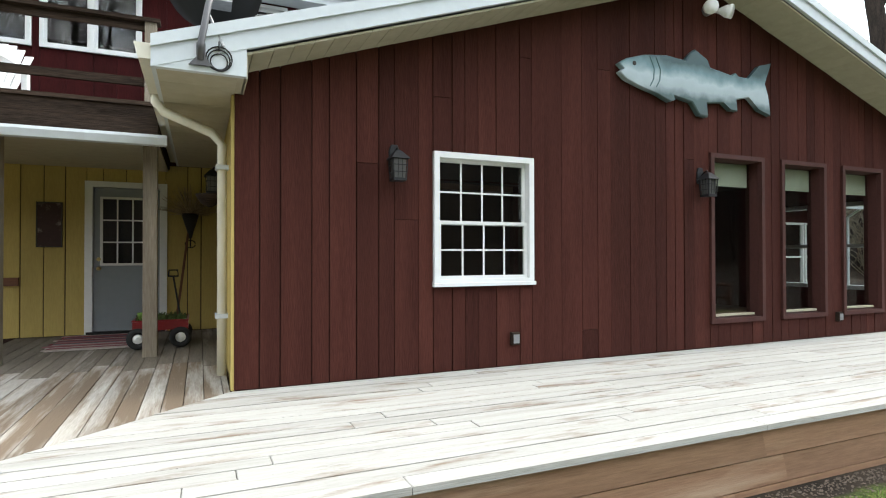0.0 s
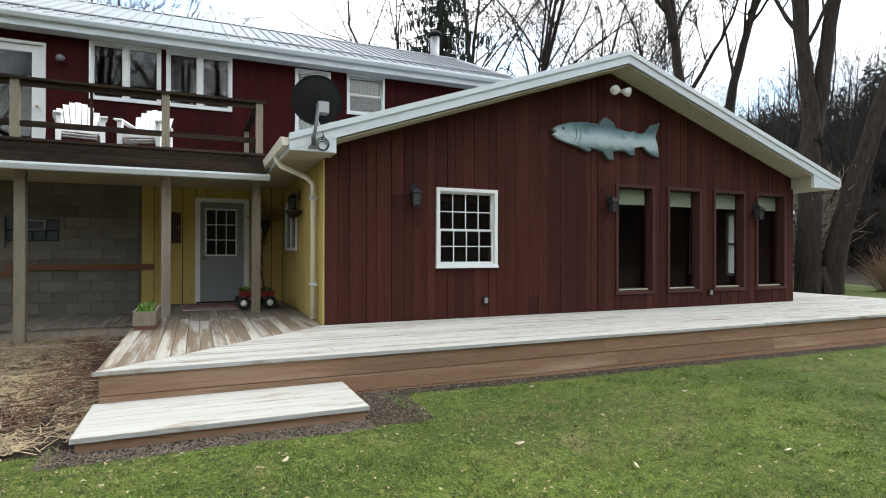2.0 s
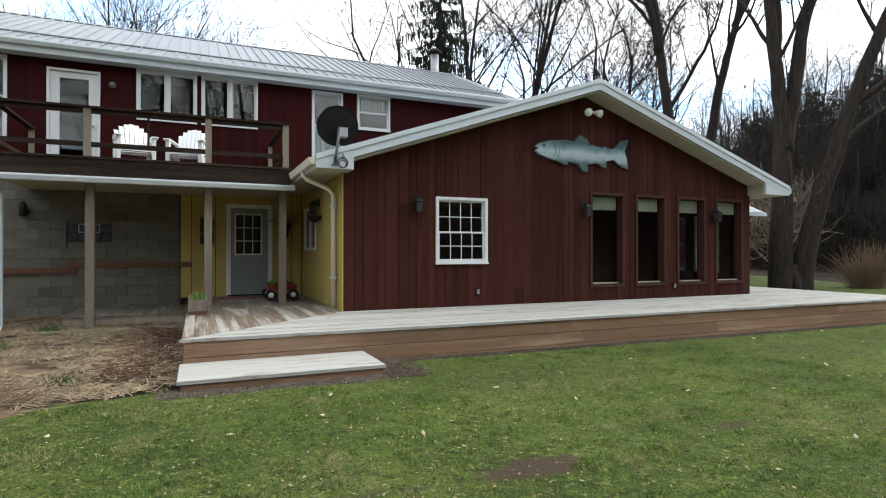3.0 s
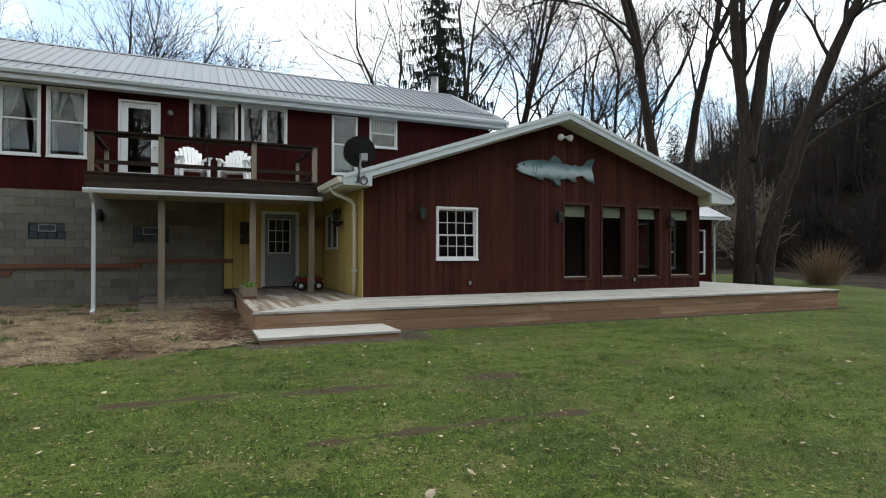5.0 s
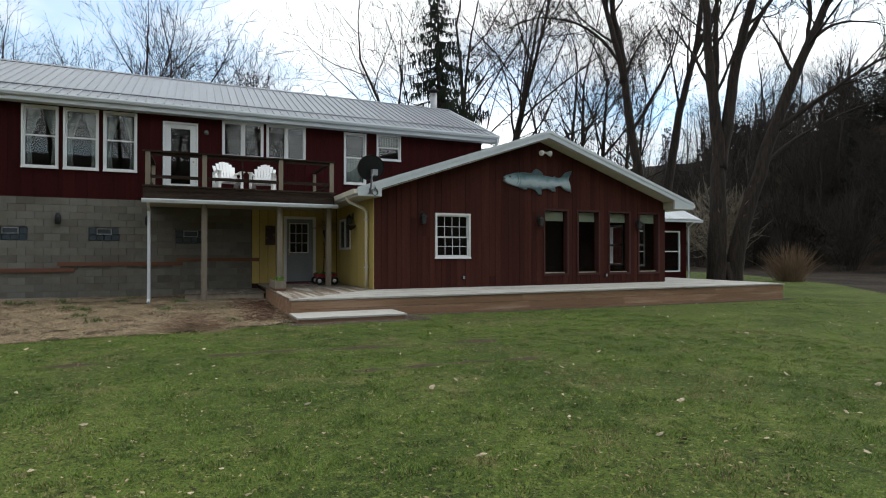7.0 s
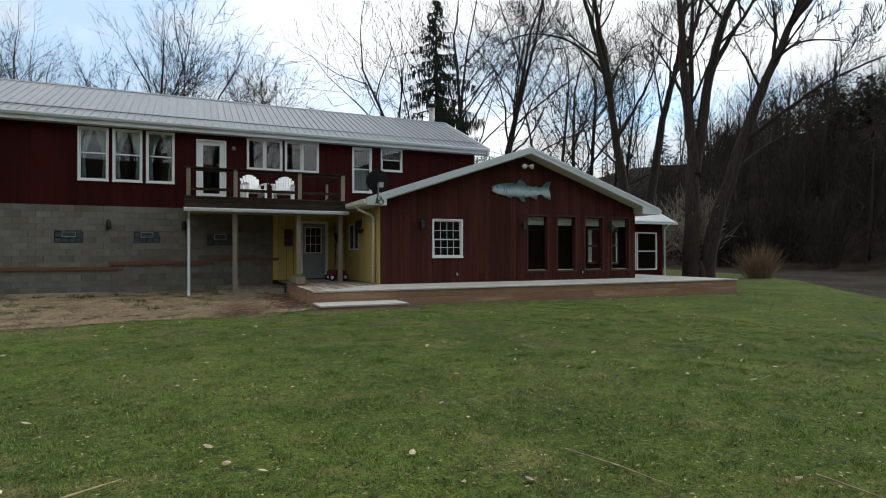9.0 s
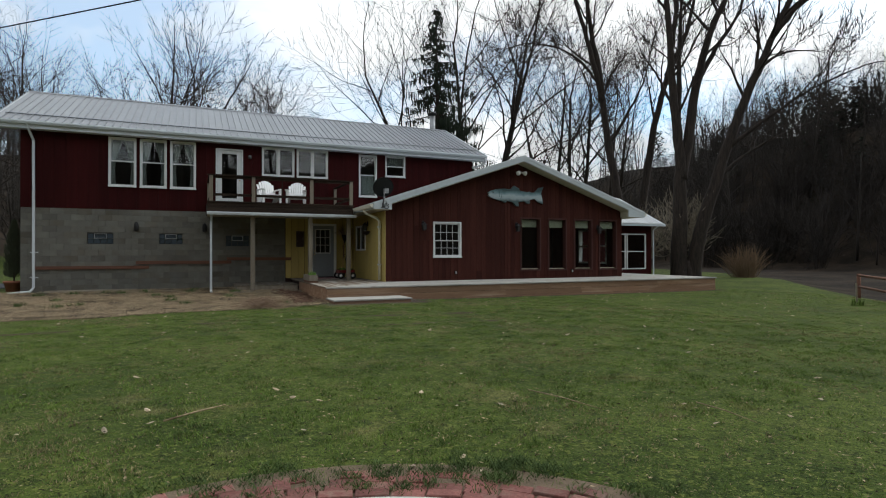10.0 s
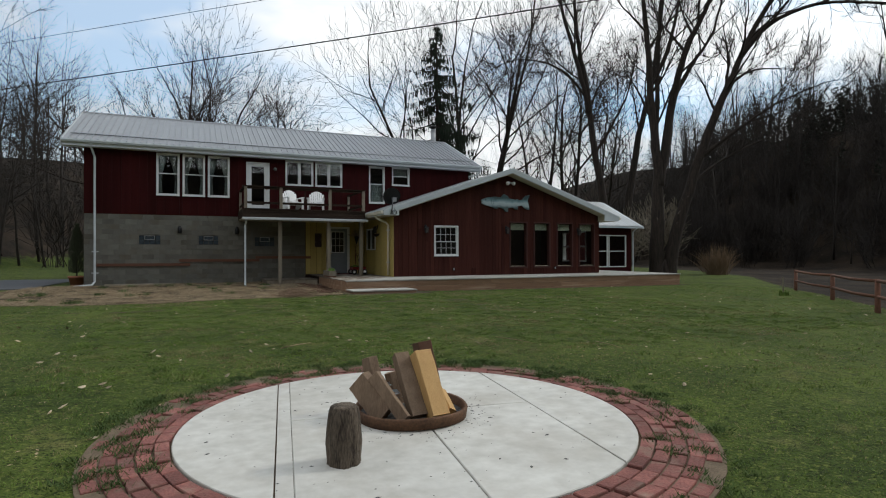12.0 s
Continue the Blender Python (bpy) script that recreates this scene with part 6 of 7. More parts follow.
planned_tree((19.3, 9.9), "large twin trunked bare tree beside the deck", [
    ([(-0.10, 0, -0.4), (-0.08, 0, 2.5), (0.0, 0.05, 5.0), (0.0, 0.1, 7.2), (-0.25, 0.2, 10), (-0.45, 0.3, 13.5), (-0.75, 0.4, 18), (-1.2, 0.6, 24)], 0.50, 0.08, 10, 0.5),
    ([(0.10, 0.1, 5.6), (0.45, 0.15, 7.6), (1.05, 0.2, 11), (1.7, 0.1, 13.8), (2.8, -0.2, 16.4), (3.9, -0.6, 19), (4.8, -0.9, 23)], 0.36, 0.06, 9, 0.4),
    ([(0.62, -0.1, -0.4), (0.80, -0.2, 1.5), (1.35, -0.35, 3.8), (2.15, -0.5, 6.6), (3.1, -0.7, 9.3), (4.0, -0.9, 11.7), (5.2, -1.1, 14.5), (6.8, -1.5, 17.5), (8.4, -2, 21.5)], 0.46, 0.08, 9, 0.5),
    ([(4.8, -1.0, 13.5), (6.2, -1.4, 15.2), (8.8, -2.0, 16.2), (11.8, -2.8, 15.9), (14.5, -3.6, 15.3)], 0.19, 0.03, 8, 0.25),
    ([(2.3, -0.6, 7.2), (4.4, -1.3, 8.9), (6.4, -1.9, 10.3), (9.0, -2.5, 11.4)], 0.15, 0.03, 7, 0.3),
    ([(3.3, -0.7, 9.8), (4.6, -0.4, 12.0), (6.4, 0.2, 13.0), (8.6, 0.8, 13.2)], 0.14, 0.025, 7, 0.3),
    ([(1.8, -0.4, 5.6), (3.8, 0.3, 7.0), (6.0, 0.9, 8.2), (8.4, 1.3, 9.2)], 0.12, 0.025, 7, 0.3),
    ([(1.1, 0.2, 11.3), (2.6, 0.9, 13.6), (4.3, 1.6, 16.0), (5.6, 2.2, 20)], 0.19, 0.04, 7, 0.3),
    ([(-0.1, 0.2, 8.2), (0.25, 0.8, 11), (0.6, 1.4, 15), (1.4, 1.9, 20)], 0.24, 0.04, 8, 0.4)], 5, 1.0)
planned_tree((18.95, 16.25), "tall leaning bare tree with forked stems behind the wing", [
    ([(1.6, 0, -0.5), (1.35, 0, 3.0), (0.95, 0, 5.8), (0.40, 0, 9.0), (0.0, 0, 12.0), (-0.7, 0.1, 15.0), (-1.7, 0.2, 18.6), (-2.6, 0.4, 23)], 0.40, 0.08, 7, 0.55),
    ([(0.05, 0, 11.6), (-0.15, 0.2, 14.0), (-0.7, 0.4, 17.2), (-0.9, 0.5, 20.5), (-1.2, 0.6, 24)], 0.26, 0.06, 7, 0.35),
    ([(-0.25, 0, 12.9), (-1.6, 0.2, 14.6), (-3.3, 0.4, 15.5), (-5.4, 0.6, 15.7), (-7.4, 0.8, 14.9)], 0.11, 0.02, 8, 0.2),
    ([(0.45, 0, 8.6), (1.6, -0.3, 10.6), (2.6, -0.5, 12.6), (3.2, -0.6, 15.2)], 0.13, 0.03, 6, 0.3)], 15)
planned_tree((24.35, 18.95), "bare tree leaning towards the creek behind the sunroom", [
    ([(0.0, 0, -0.5), (0.45, 0, 4.0), (0.95, 0, 8.0), (1.7, 0, 12.0), (2.7, 0, 16.0), (3.3, 0.2, 21), (3.6, 0.3, 26)], 0.42, 0.08, 9, 0.45),
    ([(2.4, 0, 14.8), (3.8, -0.3, 18.0), (4.6, -0.5, 22), (5.2, -0.6, 26)], 0.22, 0.05, 7, 0.3)], 25)


def bearing(az, dist):
    """A place seen under a compass bearing from the lawn's end."""
    return -7.5 + dist * math.sin(radians(az)), -17 + dist * math.cos(radians(az))


ROWS_OF_TREES = [(-3.2, 54, 15.5, 0.30, -0.28, 2), (-0.2, 53, 17.5, 0.30, -0.05, 2), (2.6, 56, 17, 0.28, 0.04, 2), (6.6, 60, 17, 0.30, -0.06, 2), (8.4, 60, 16.5, 0.28, 0.10, 2),
                 (24.6, 54, 24, 0.25, -0.20, 2), (26.6, 51, 25, 0.29, 0.04, 1), (27.8, 50, 24, 0.27, 0.26, 2), (33.5, 60, 21, 0.27, -0.05, 2),
                 (36.5, 58, 20, 0.27, 0.14, 2), (39.5, 62, 19, 0.25, 0.02, 2), (-19.5, 46, 16, 0.16, 0.06, 2), (-23.0, 52, 17, 0.18, 0.05, 2)]
for i, (az, dist, h, r, ln, st_) in enumerate(ROWS_OF_TREES):
    x, y = bearing(az, dist)
    bare_tree(x, y, h, r, 40 + i, "tall bare grey tree behind the house", (9, 7, 4, 3), 4, (ln * 0.914, -ln * 0.406), st_, 0.035)


# spruce with hanging sprays
def spruce(x, y, height, seed, spread, label):
    rnd = random.Random(seed)
    z0 = ground_z(x, y) - 0.2
    t = thing("spruce", (x, y, z0), label, "spruce tree")
    part("trunk", Mesh().tube([(x, y, z0), (x + 0.1, y, z0 + height * 0.5), (x, y, z0 + height)], [0.32, 0.2, 0.02], 8), bark, t, "", True)
    b, f = Mesh(), Mesh()
    z = height * 0.16
    while z < height * 0.985:
        for _ in range(5):
            a = rnd.uniform(0, 6.28)
            L = spread * (1 - z / height) ** 0.95 * rnd.uniform(0.35, 1.1) + 0.25
            droop = rnd.uniform(0.35, 0.60)
            p = Vector((x, y, z0 + z))
            pts = [p + Vector((math.cos(a) * L * s, math.sin(a) * L * s, -droop * L * s + 0.25 * L * s * s)) for s in (0, 0.35, 0.7, 1.0)]
            b.tube(pts, [0.05, 0.035, 0.02, 0.008], 4, False)
            for s in range(int(14 + 22 * L)):
                q = rnd.uniform(0.10, 1.0) * 2.999
                i = int(q)
                c = pts[i].lerp(pts[i + 1], q - i) + Vector((rnd.uniform(-0.2, 0.2), rnd.uniform(-0.2, 0.2), rnd.uniform(-0.05, 0.05))) * (0.35 + 0.2 * L)
                h = rnd.uniform(0.15, 0.75) * (0.55 + 0.22 * L)
                w = rnd.uniform(0.018, 0.045)
                g = rnd.uniform(0, 3.14)
                e = Vector((math.cos(g) * w, math.sin(g) * w, 0))
                m_ = c + Vector((rnd.uniform(-0.04, 0.04), rnd.uniform(-0.04, 0.04), -h * 0.5))
                f.add([c + e * 0.5, c - e * 0.5, m_ - e, m_ + e, c + Vector((rnd.uniform(-0.08, 0.08), rnd.uniform(-0.08, 0.08), -h))], [(0, 1, 2, 3), (3, 2, 4)])
        z += height * 0.021
    tagged(part("branch_growth", b, bark, t), kind="stuff")
    part("foliage", f, needle_mat, t, "dark hanging needle sprays")


x, y = bearing(23.3, 47)
spruce(x, y, 21.0, 9, 8.2, "dark spruce with drooping branches behind the roof")


# far woods on the slopes, as one growth
def forest(name, seeds, spots, mat, label, maker):
    kinds = []
    for s in seeds:
        m = Mesh()
        maker(m, random.Random(s))
        tri = []
        for f in m.f:
            tri += [(f[0], f[i], f[i + 1]) for i in range(1, len(f) - 1)]
        kinds.append((np.array(m.v), np.array(tri)))
    rnd = random.Random(77)
    vs, fs, k = [], [], 0
    for x, y, s in spots:
        v, f = kinds[rnd.randrange(len(kinds))]
        a = rnd.uniform(0, 6.28)
        c, n = math.cos(a), math.sin(a)
        hs_ = s * rnd.uniform(0.85, 1.2)
        w = np.stack([v[:, 0] * c - v[:, 1] * n, v[:, 0] * n + v[:, 1] * c, v[:, 2]], 1) * np.array((s, s, hs_)) + np.array((x, y, ground_z(x, y) - 0.2))
        vs.append(w)
        fs.append(f + k)
        k += len(v)
    vs, fs = np.concatenate(vs), np.concatenate(fs)
    me = bpy.data.meshes.new(name)
    me.vertices.add(len(vs))
    me.vertices.foreach_set("co", vs.astype(np.float32).ravel())
    me.loops.add(len(fs) * 3)
    me.loops.foreach_set("vertex_index", fs.astype(np.int32).ravel())
    me.polygons.add(len(fs))
    me.polygons.foreach_set("loop_start", np.arange(0, len(fs) * 3, 3, dtype=np.int32))
    me.update(calc_edges=True)
    me.materials.append(mat)
    return tagged(new(name, me), label, "woods", "", "stuff")


def far_tree(m, rnd):
    grow(m, m, rnd, Vector((0, 0, 0)), Vector((rnd.uniform(-0.08, 0.08), rnd.uniform(-0.08, 0.08), 1)).normalized(), 13, 0.19, 0, 3, (9, 5, 3), 0.04)


def brush(m, rnd):
    for _ in range(6):
        a = rnd.uniform(0, 6.28)
        grow(m, m, rnd, Vector((rnd.uniform(-0.4, 0.4), rnd.uniform(-0.4, 0.4), 0)), Vector((math.cos(a) * 0.45, math.sin(a) * 0.45, 1)).normalized(), 2.2, 0.022, 1, 3, (0, 5, 3), 0.08)


def far_conifer(m, rnd):
    m.tube([(0, 0, 0), (rnd.uniform(-0.5, 0.5), 0, 12)], [0.2, 0.02], 4)
    z = 0.8
    while z < 11.8:
        for _ in range(3):
            a = rnd.uniform(0, 6.28)
            L = (3.9 * (1 - z / 12.3) ** 0.75 + 0.2) * rnd.uniform(0.5, 1.15)
            for k in range(int(4 + 4.5 * L)):
                r = L * rnd.uniform(0.1, 1) ** 0.7
                c = Vector((r * math.cos(a) + rnd.uniform(-0.3, 0.3), r * math.sin(a) + rnd.uniform(-0.3, 0.3), z - 0.10 * r + rnd.uniform(-0.15, 0.1)))
                g = a + rnd.uniform(-0.9, 0.9)
                w, h = rnd.uniform(0.10, 0.24), rnd.uniform(0.3, 0.75)
                m.add([c + Vector((math.cos(g) * h, math.sin(g) * h, -0.22 * h)), c + Vector((-math.sin(g) * w, math.cos(g) * w, 0.05)), c - Vector((-math.sin(g) * w, math.cos(g) * w, -0.05))], [(0, 1, 2)])
        z += rnd.uniform(0.2, 0.42)


SHAPE[0] = FAR_SHAPE
frnd = random.Random(21)
spots, shrubs, conifers = [], [], []
while len(spots) < 200:
    x, y = bearing(frnd.uniform(-30, 75), frnd.uniform(72, 190))
    s = beyond_bank(x, y)
    az = math.degrees(math.atan2(x + 7.5, y + 17))
    if -10 < az < 17 and frnd.random() < 0.85:
        continue
    if past_shore(x, y) > 2 or (back_hill(x, y) > 0.8 and s < -2):
        spots.append((x, y, frnd.uniform(0.7, 1.05) if s > 0 else frnd.uniform(0.75, 1.25)))
while len(shrubs) < 200:
    x, y = bearing(frnd.uniform(-30, 75), frnd.uniform(55, 130))
    s = beyond_bank(x, y)
    if past_shore(x, y) > -1.5 or (y > 45 and s < -1):
        shrubs.append((x, y, frnd.uniform(0.8, 2.2)))
while len(conifers) < 210:
    x, y = bearing(frnd.uniform(55.0, 80), frnd.uniform(62, 150))
    s = past_shore(x, y)
    if s > 14 and (s > 22 or frnd.random() < 0.35):
        conifers.append((x, y, frnd.uniform(0.32, 0.62)))
while len(conifers) < 228:
    x, y = bearing(frnd.uniform(38.0, 55), frnd.uniform(85, 150))
    if past_shore(x, y) > 24:
        conifers.append((x, y, frnd.uniform(0.35, 0.6)))
while len(spots) < 350:
    x, y = bearing(frnd.uniform(36, 76), frnd.uniform(65, 130))
    if 1 < past_shore(x, y) < 45:
        spots.append((x, y, frnd.uniform(0.4, 0.72)))
        shrubs.append((x + frnd.uniform(-5, 5), y + frnd.uniform(-5, 5), frnd.uniform(1.0, 2.2)))
while len(spots) < 400:
    x, y = bearing(frnd.uniform(-36, -9), frnd.uniform(58, 130))
    spots.append((x, y, frnd.uniform(0.5, 0.85)))
    shrubs.append((x + frnd.uniform(-5, 5), y + frnd.uniform(-5, 5), frnd.uniform(1.4, 3.0)))
for _ in range(110):
    a = radians(frnd.uniform(95, 320))
    dist = frnd.uniform(45, 110)
    x, y = dist * math.sin(a), -5 + dist * math.cos(a)
    if beyond_bank(x, y) < -3 or past_shore(x, y) > 3:
        spots.append((x, y, frnd.uniform(0.8, 1.3)))
        shrubs.append((x + frnd.uniform(-6, 6), y + frnd.uniform(-6, 6), frnd.uniform(1.2, 2.4)))
for _ in range(34):
    spots.append((frnd.uniform(-45, 8), frnd.uniform(-44, -30), frnd.uniform(1.5, 2.0)))
for _ in range(170):
    x, y = frnd.uniform(-70, 60), frnd.uniform(-85, -42)
    if beyond_bank(x, y) < -3 or past_shore(x, y) > 3:
        spots.append((x, y, frnd.uniform(0.9, 1.4)))
forest("far_woods", (1, 2, 3, 4), spots, far_twig, "distant bare woods on the slopes", far_tree)
while len(shrubs) < 760:
    x, y = bearing(frnd.uniform(38, 78), frnd.uniform(55, 120))
    if -1 < past_shore(x, y) < 30:
        shrubs.append((x, y, frnd.uniform(0.9, 2.6)))
forest("brush", (5, 6), shrubs, far_twig, "bare grey brush along the creek and slope", brush)
forest("far_conifers", (8, 9, 10), conifers, needle_mat, "dark conifers on the far slope", far_conifer)

SHAPE[0] = ((6, 4, 3, 3, 3), (6, 4, 3, 2, 2))
# house on the hill, seen between the trunks
fx, fy = bearing(52.3, 130)
fz = ground_z(fx, fy)
hh = thing("hill_house", (fx, fy, fz), "small grey house on the far ridge", "house")
part("wall", Mesh().box(fx - 5, fx + 5, fy - 3, fy + 3, fz - 1, fz + 3.2), block_mat, hh)
part("roof", Mesh().prism([(fy - 3.6, fz + 3.2), (fy + 3.6, fz + 3.2), (fy, fz + 4.6)], "x", fx - 5.5, fx + 5.5), roof_metal, hh)

# bush and light shrub at the bank
bx, by = 23.6, 9.2
bm_, lm_ = Mesh(), Mesh()
for _ in range(420):
    a, e = brnd.uniform(0, 6.28), brnd.uniform(0.05, 1.1)
    p0 = Vector((bx + brnd.uniform(-0.5, 0.5), by + brnd.uniform(-0.5, 0.5), ground_z(bx, by) - 0.1))
    L = brnd.uniform(1.2, 2.3)
    d = Vector((math.cos(a) * e, math.sin(a) * e, 1)).normalized()
    bm_.tube([p0, p0 + d * L * 0.6, p0 + d * L + Vector((0, 0, -0.2 * e))], [0.012, 0.009, 0.004], 3, False)
bu = thing("bush", (bx, by, ground_z(bx, by)), "rounded leafless tan bush at the bank", "bush")
part("stem_clump", bm_, bush_mat, bu)
for sx, sy, sc in ((21.2, 11.5, 1.5), (20.6, 14.0, 1.3)):
    m = Mesh()
    rr_ = random.Random(int(sx * 10))
    for _ in range(6):
        a = rr_.uniform(0, 6.28)
        grow(m, m, rr_, Vector((sx, sy, ground_z(sx, sy) - 0.1)), Vector((math.cos(a) * 0.35, math.sin(a) * 0.35, 1)).normalized(), 2.4 * sc, 0.03, 1, 4, (0, 8, 5, 3), 0.05)
    sb = thing("shrub", (sx, sy, ground_z(sx, sy)), "pale leafless shrub near the bank", "shrub", "bank shrubs")
    part("stem_clump", m, grey_wood, sb)

# ---- fence, stake and wires ----
fn = thing("bank_fence", (10.2, -6.2, -0.4), "low weathered rail fence along the creek bank", "fence")
FP = [(13.9, -2.55), (10.25, -6.15), (7.15, -9.05), (4.2, -12.0)]
for x, y in FP:
    z = ground_z(x, y)
    part("post", Mesh().tube([(x, y, z - 0.4), (x + 0.02, y, z + 0.80)], [0.065, 0.06], 8), rust_board, fn, "", True)
for (xa, ya), (xb, yb) in zip(FP, FP[1:]):
    for o in (0.38, 0.75):
        part("rail", Mesh().tube([(xa, ya, ground_z(xa, ya) + o), ((xa + xb) / 2, (ya + yb) / 2, (ground_z(xa, ya) + ground_z(xb, yb)) / 2 + o - 0.03), (xb, yb, ground_z(xb, yb) + o)], 0.04, 6), rust_board, fn, "", True)
sx, sy = 10.4, -4.5
stk = thing("garden_stake", (sx, sy, ground_z(sx, sy)), "thin grey stake with clump of grass at its foot", "stake")
part("stake", Mesh().tube([(sx, sy, ground_z(sx, sy) - 0.2), (sx - 0.03, sy, ground_z(sx, sy) + 0.62)], 0.022, 6), grey_wood, stk)
part("tuft", sprigs(Mesh(), sx - 0.12, sx + 0.12, sy - 0.12, sy + 0.12, ground_z(sx, sy), 70, 0.2, prnd, 0.9), blade_mat, stk)


def wire(a, b, sag, r, label):
    pts = [Vector(a).lerp(Vector(b), k / 24) - Vector((0, 0, sag * 4 * (k / 24) * (1 - k / 24))) for k in range(25)]
    solo("overhead_wire", Mesh().tube(pts, r, 5), black_metal, label, "cable", "", True, tuple(pts[0]), "overhead wires")


da = Vector((0.734, -0.679, 0.010)).normalized()
mid = Vector((-4.6, -4.3, 6.42))
wire(mid - da * 24, mid + da * 24, 0.22, 0.014, "thick black overhead service wire")
da2 = Vector((3.95, -3.57, 0)).normalized()
mid = Vector((-8.7, -0.8, 7.6))
wire(mid - da2 * 26, mid + da2 * 26, 0.3, 0.007, "thin dark overhead wire above the lawn")

# ---- ground cover ----
grnd = np.random.RandomState(4)


def ring_edge(a):
    """Where the turf ends round the bricks: it has crept over them on the house side."""
    return PR + 0.54 - 0.20 * smooth((math.sin(a) + 0.1) / 0.6) + 0.035 * math.sin(7 * a) + 0.03 * math.sin(13 * a + 1) + 0.02 * math.sin(31 * a)


def lawn_ok(x, y):
    if math.hypot(x - PC[0], y - PC[1]) < ring_edge(math.atan2(y - PC[1], x - PC[0])) or in_bed(x, y) or beyond_bank(x, y) > 1.2:
        return False
    if -2.8 < x < 12.8 and y > (0.62 if x < -0.1 else 1.62):
        return False
    if x < -12.4 and y > 5.5:
        return False
    return not (y > 8.3 and -12 < x < 18)


def lift(xs, ys):
    return np.array([ground_z(x, y) for x, y in zip(xs, ys)])


def blades(name, px, py, pz, h, w, lean, mat, label):
    n = len(px)
    a, b = grnd.uniform(0, 6.283, n), grnd.uniform(0, 6.283, n)
    v = np.zeros((n, 3, 3), np.float32)
    v[:, 0] = np.stack([px - np.cos(a) * w, py - np.sin(a) * w, pz], 1)
    v[:, 1] = np.stack([px + np.cos(a) * w, py + np.sin(a) * w, pz], 1)
    v[:, 2] = np.stack([px + np.cos(b) * h * lean, py + np.sin(b) * h * lean, pz + h], 1)
    me = bpy.data.meshes.new(name)
    me.vertices.add(n * 3)
    me.vertices.foreach_set("co", v.ravel())
    me.loops.add(n * 3)
    me.loops.foreach_set("vertex_index", np.arange(n * 3, dtype=np.int32))
    me.polygons.add(n)
    me.polygons.foreach_set("loop_start", np.arange(0, n * 3, 3, dtype=np.int32))
    me.update(calc_edges=True)
    me.materials.append(mat)
    return tagged(new(name, me), label, "grass", "", "stuff")


def patches(p, seed, cells):
    """Smooth random patches over the lawn, about nought to one."""
    rs = np.random.RandomState(seed)
    total = np.zeros(len(p))
    for k in range(7):
        a, f, o = rs.uniform(0, 6.283), cells * rs.uniform(0.6, 1.7), rs.uniform(0, 6.283)
        w = f * (p[:, 0] * math.cos(a) + p[:, 1] * math.sin(a)) + o
        total += np.sin(w + 1.3 * np.sin(0.6 * f * (p[:, 1] * math.cos(a) - p[:, 0] * math.sin(a)) + o))
    return np.clip(0.5 + total / 6.0, 0, 1)


cand = np.concatenate([np.stack([grnd.uniform(-13, 14, 500000), grnd.uniform(-16.5, 2.0, 500000)], 1),
                       np.stack([grnd.uniform(-9, 5, 520000), grnd.uniform(-10.5, 1.7, 520000)], 1)])
tuft = patches(cand, 1, 7.0) * 0.45 + patches(cand, 2, 20.0) * 0.55
worn = patches(cand, 3, 2.3)
cand_ok = (grnd.uniform(0, 1, len(cand)) < 0.25 + 1.1 * tuft)
cand, tuft, worn = cand[cand_ok], tuft[cand_ok], worn[cand_ok]
keep = np.array([lawn_ok(x, y) and not (abs(y + 2.8) < 1.3 and rut(x, y) > 0.35) for x, y in cand])
cand, tuft, worn = cand[keep], tuft[keep], worn[keep]
gzs = lift(cand[:, 0], cand[:, 1])
n = len(cand)
tall = (0.010 + 0.050 * np.clip(tuft - 0.25, 0, 1) ** 1.2) * grnd.uniform(0.6, 1.35, n)
dry = grnd.uniform(0, 1, n) < 0.10 + 0.50 * np.clip((worn - 0.58) * 3, 0, 1)
for name, pick, mat, label in (("grass", ~dry, blade_mat, "short tufted green lawn grass"), ("dry_grass", dry, straw_mat, "dry pale blades among the lawn grass")):
    k = int(pick.sum())
    blades(name, cand[pick, 0], cand[pick, 1], gzs[pick] - 0.004, tall[pick] * (1.0 if name == "grass" else 0.75), grnd.uniform(0.0018, 0.0046, k), grnd.uniform(0.25, 1.2, k), mat, label)

# weeds between the bricks
wa = grnd.uniform(0, 6.283, 380)
wr_ = PR + 0.08 + grnd.uniform(0, 0.52, 380) ** 0.75
sel = []
for a, r in zip(wa, wr_):
    if math.sin(a) > -0.2 or grnd.rand() < 0.4:
        sel.append((PC[0] + r * math.cos(a), PC[1] + r * math.sin(a)))
wx = np.concatenate([c[0] + grnd.normal(0, 0.045, 70) for c in sel])
wy_ = np.concatenate([c[1] + grnd.normal(0, 0.045, 70) for c in sel])
inside = np.hypot(wx - PC[0], wy_ - PC[1]) > PR + 0.02
wx, wy_ = wx[inside], wy_[inside]
blades("weeds", wx, wy_, np.full(len(wx), 0.035), grnd.uniform(0.012, 0.045, len(wx)), grnd.uniform(0.002, 0.005, len(wx)), grnd.uniform(0.5, 1.3, len(wx)), weed_mat, "weeds and moss growing between the bricks")

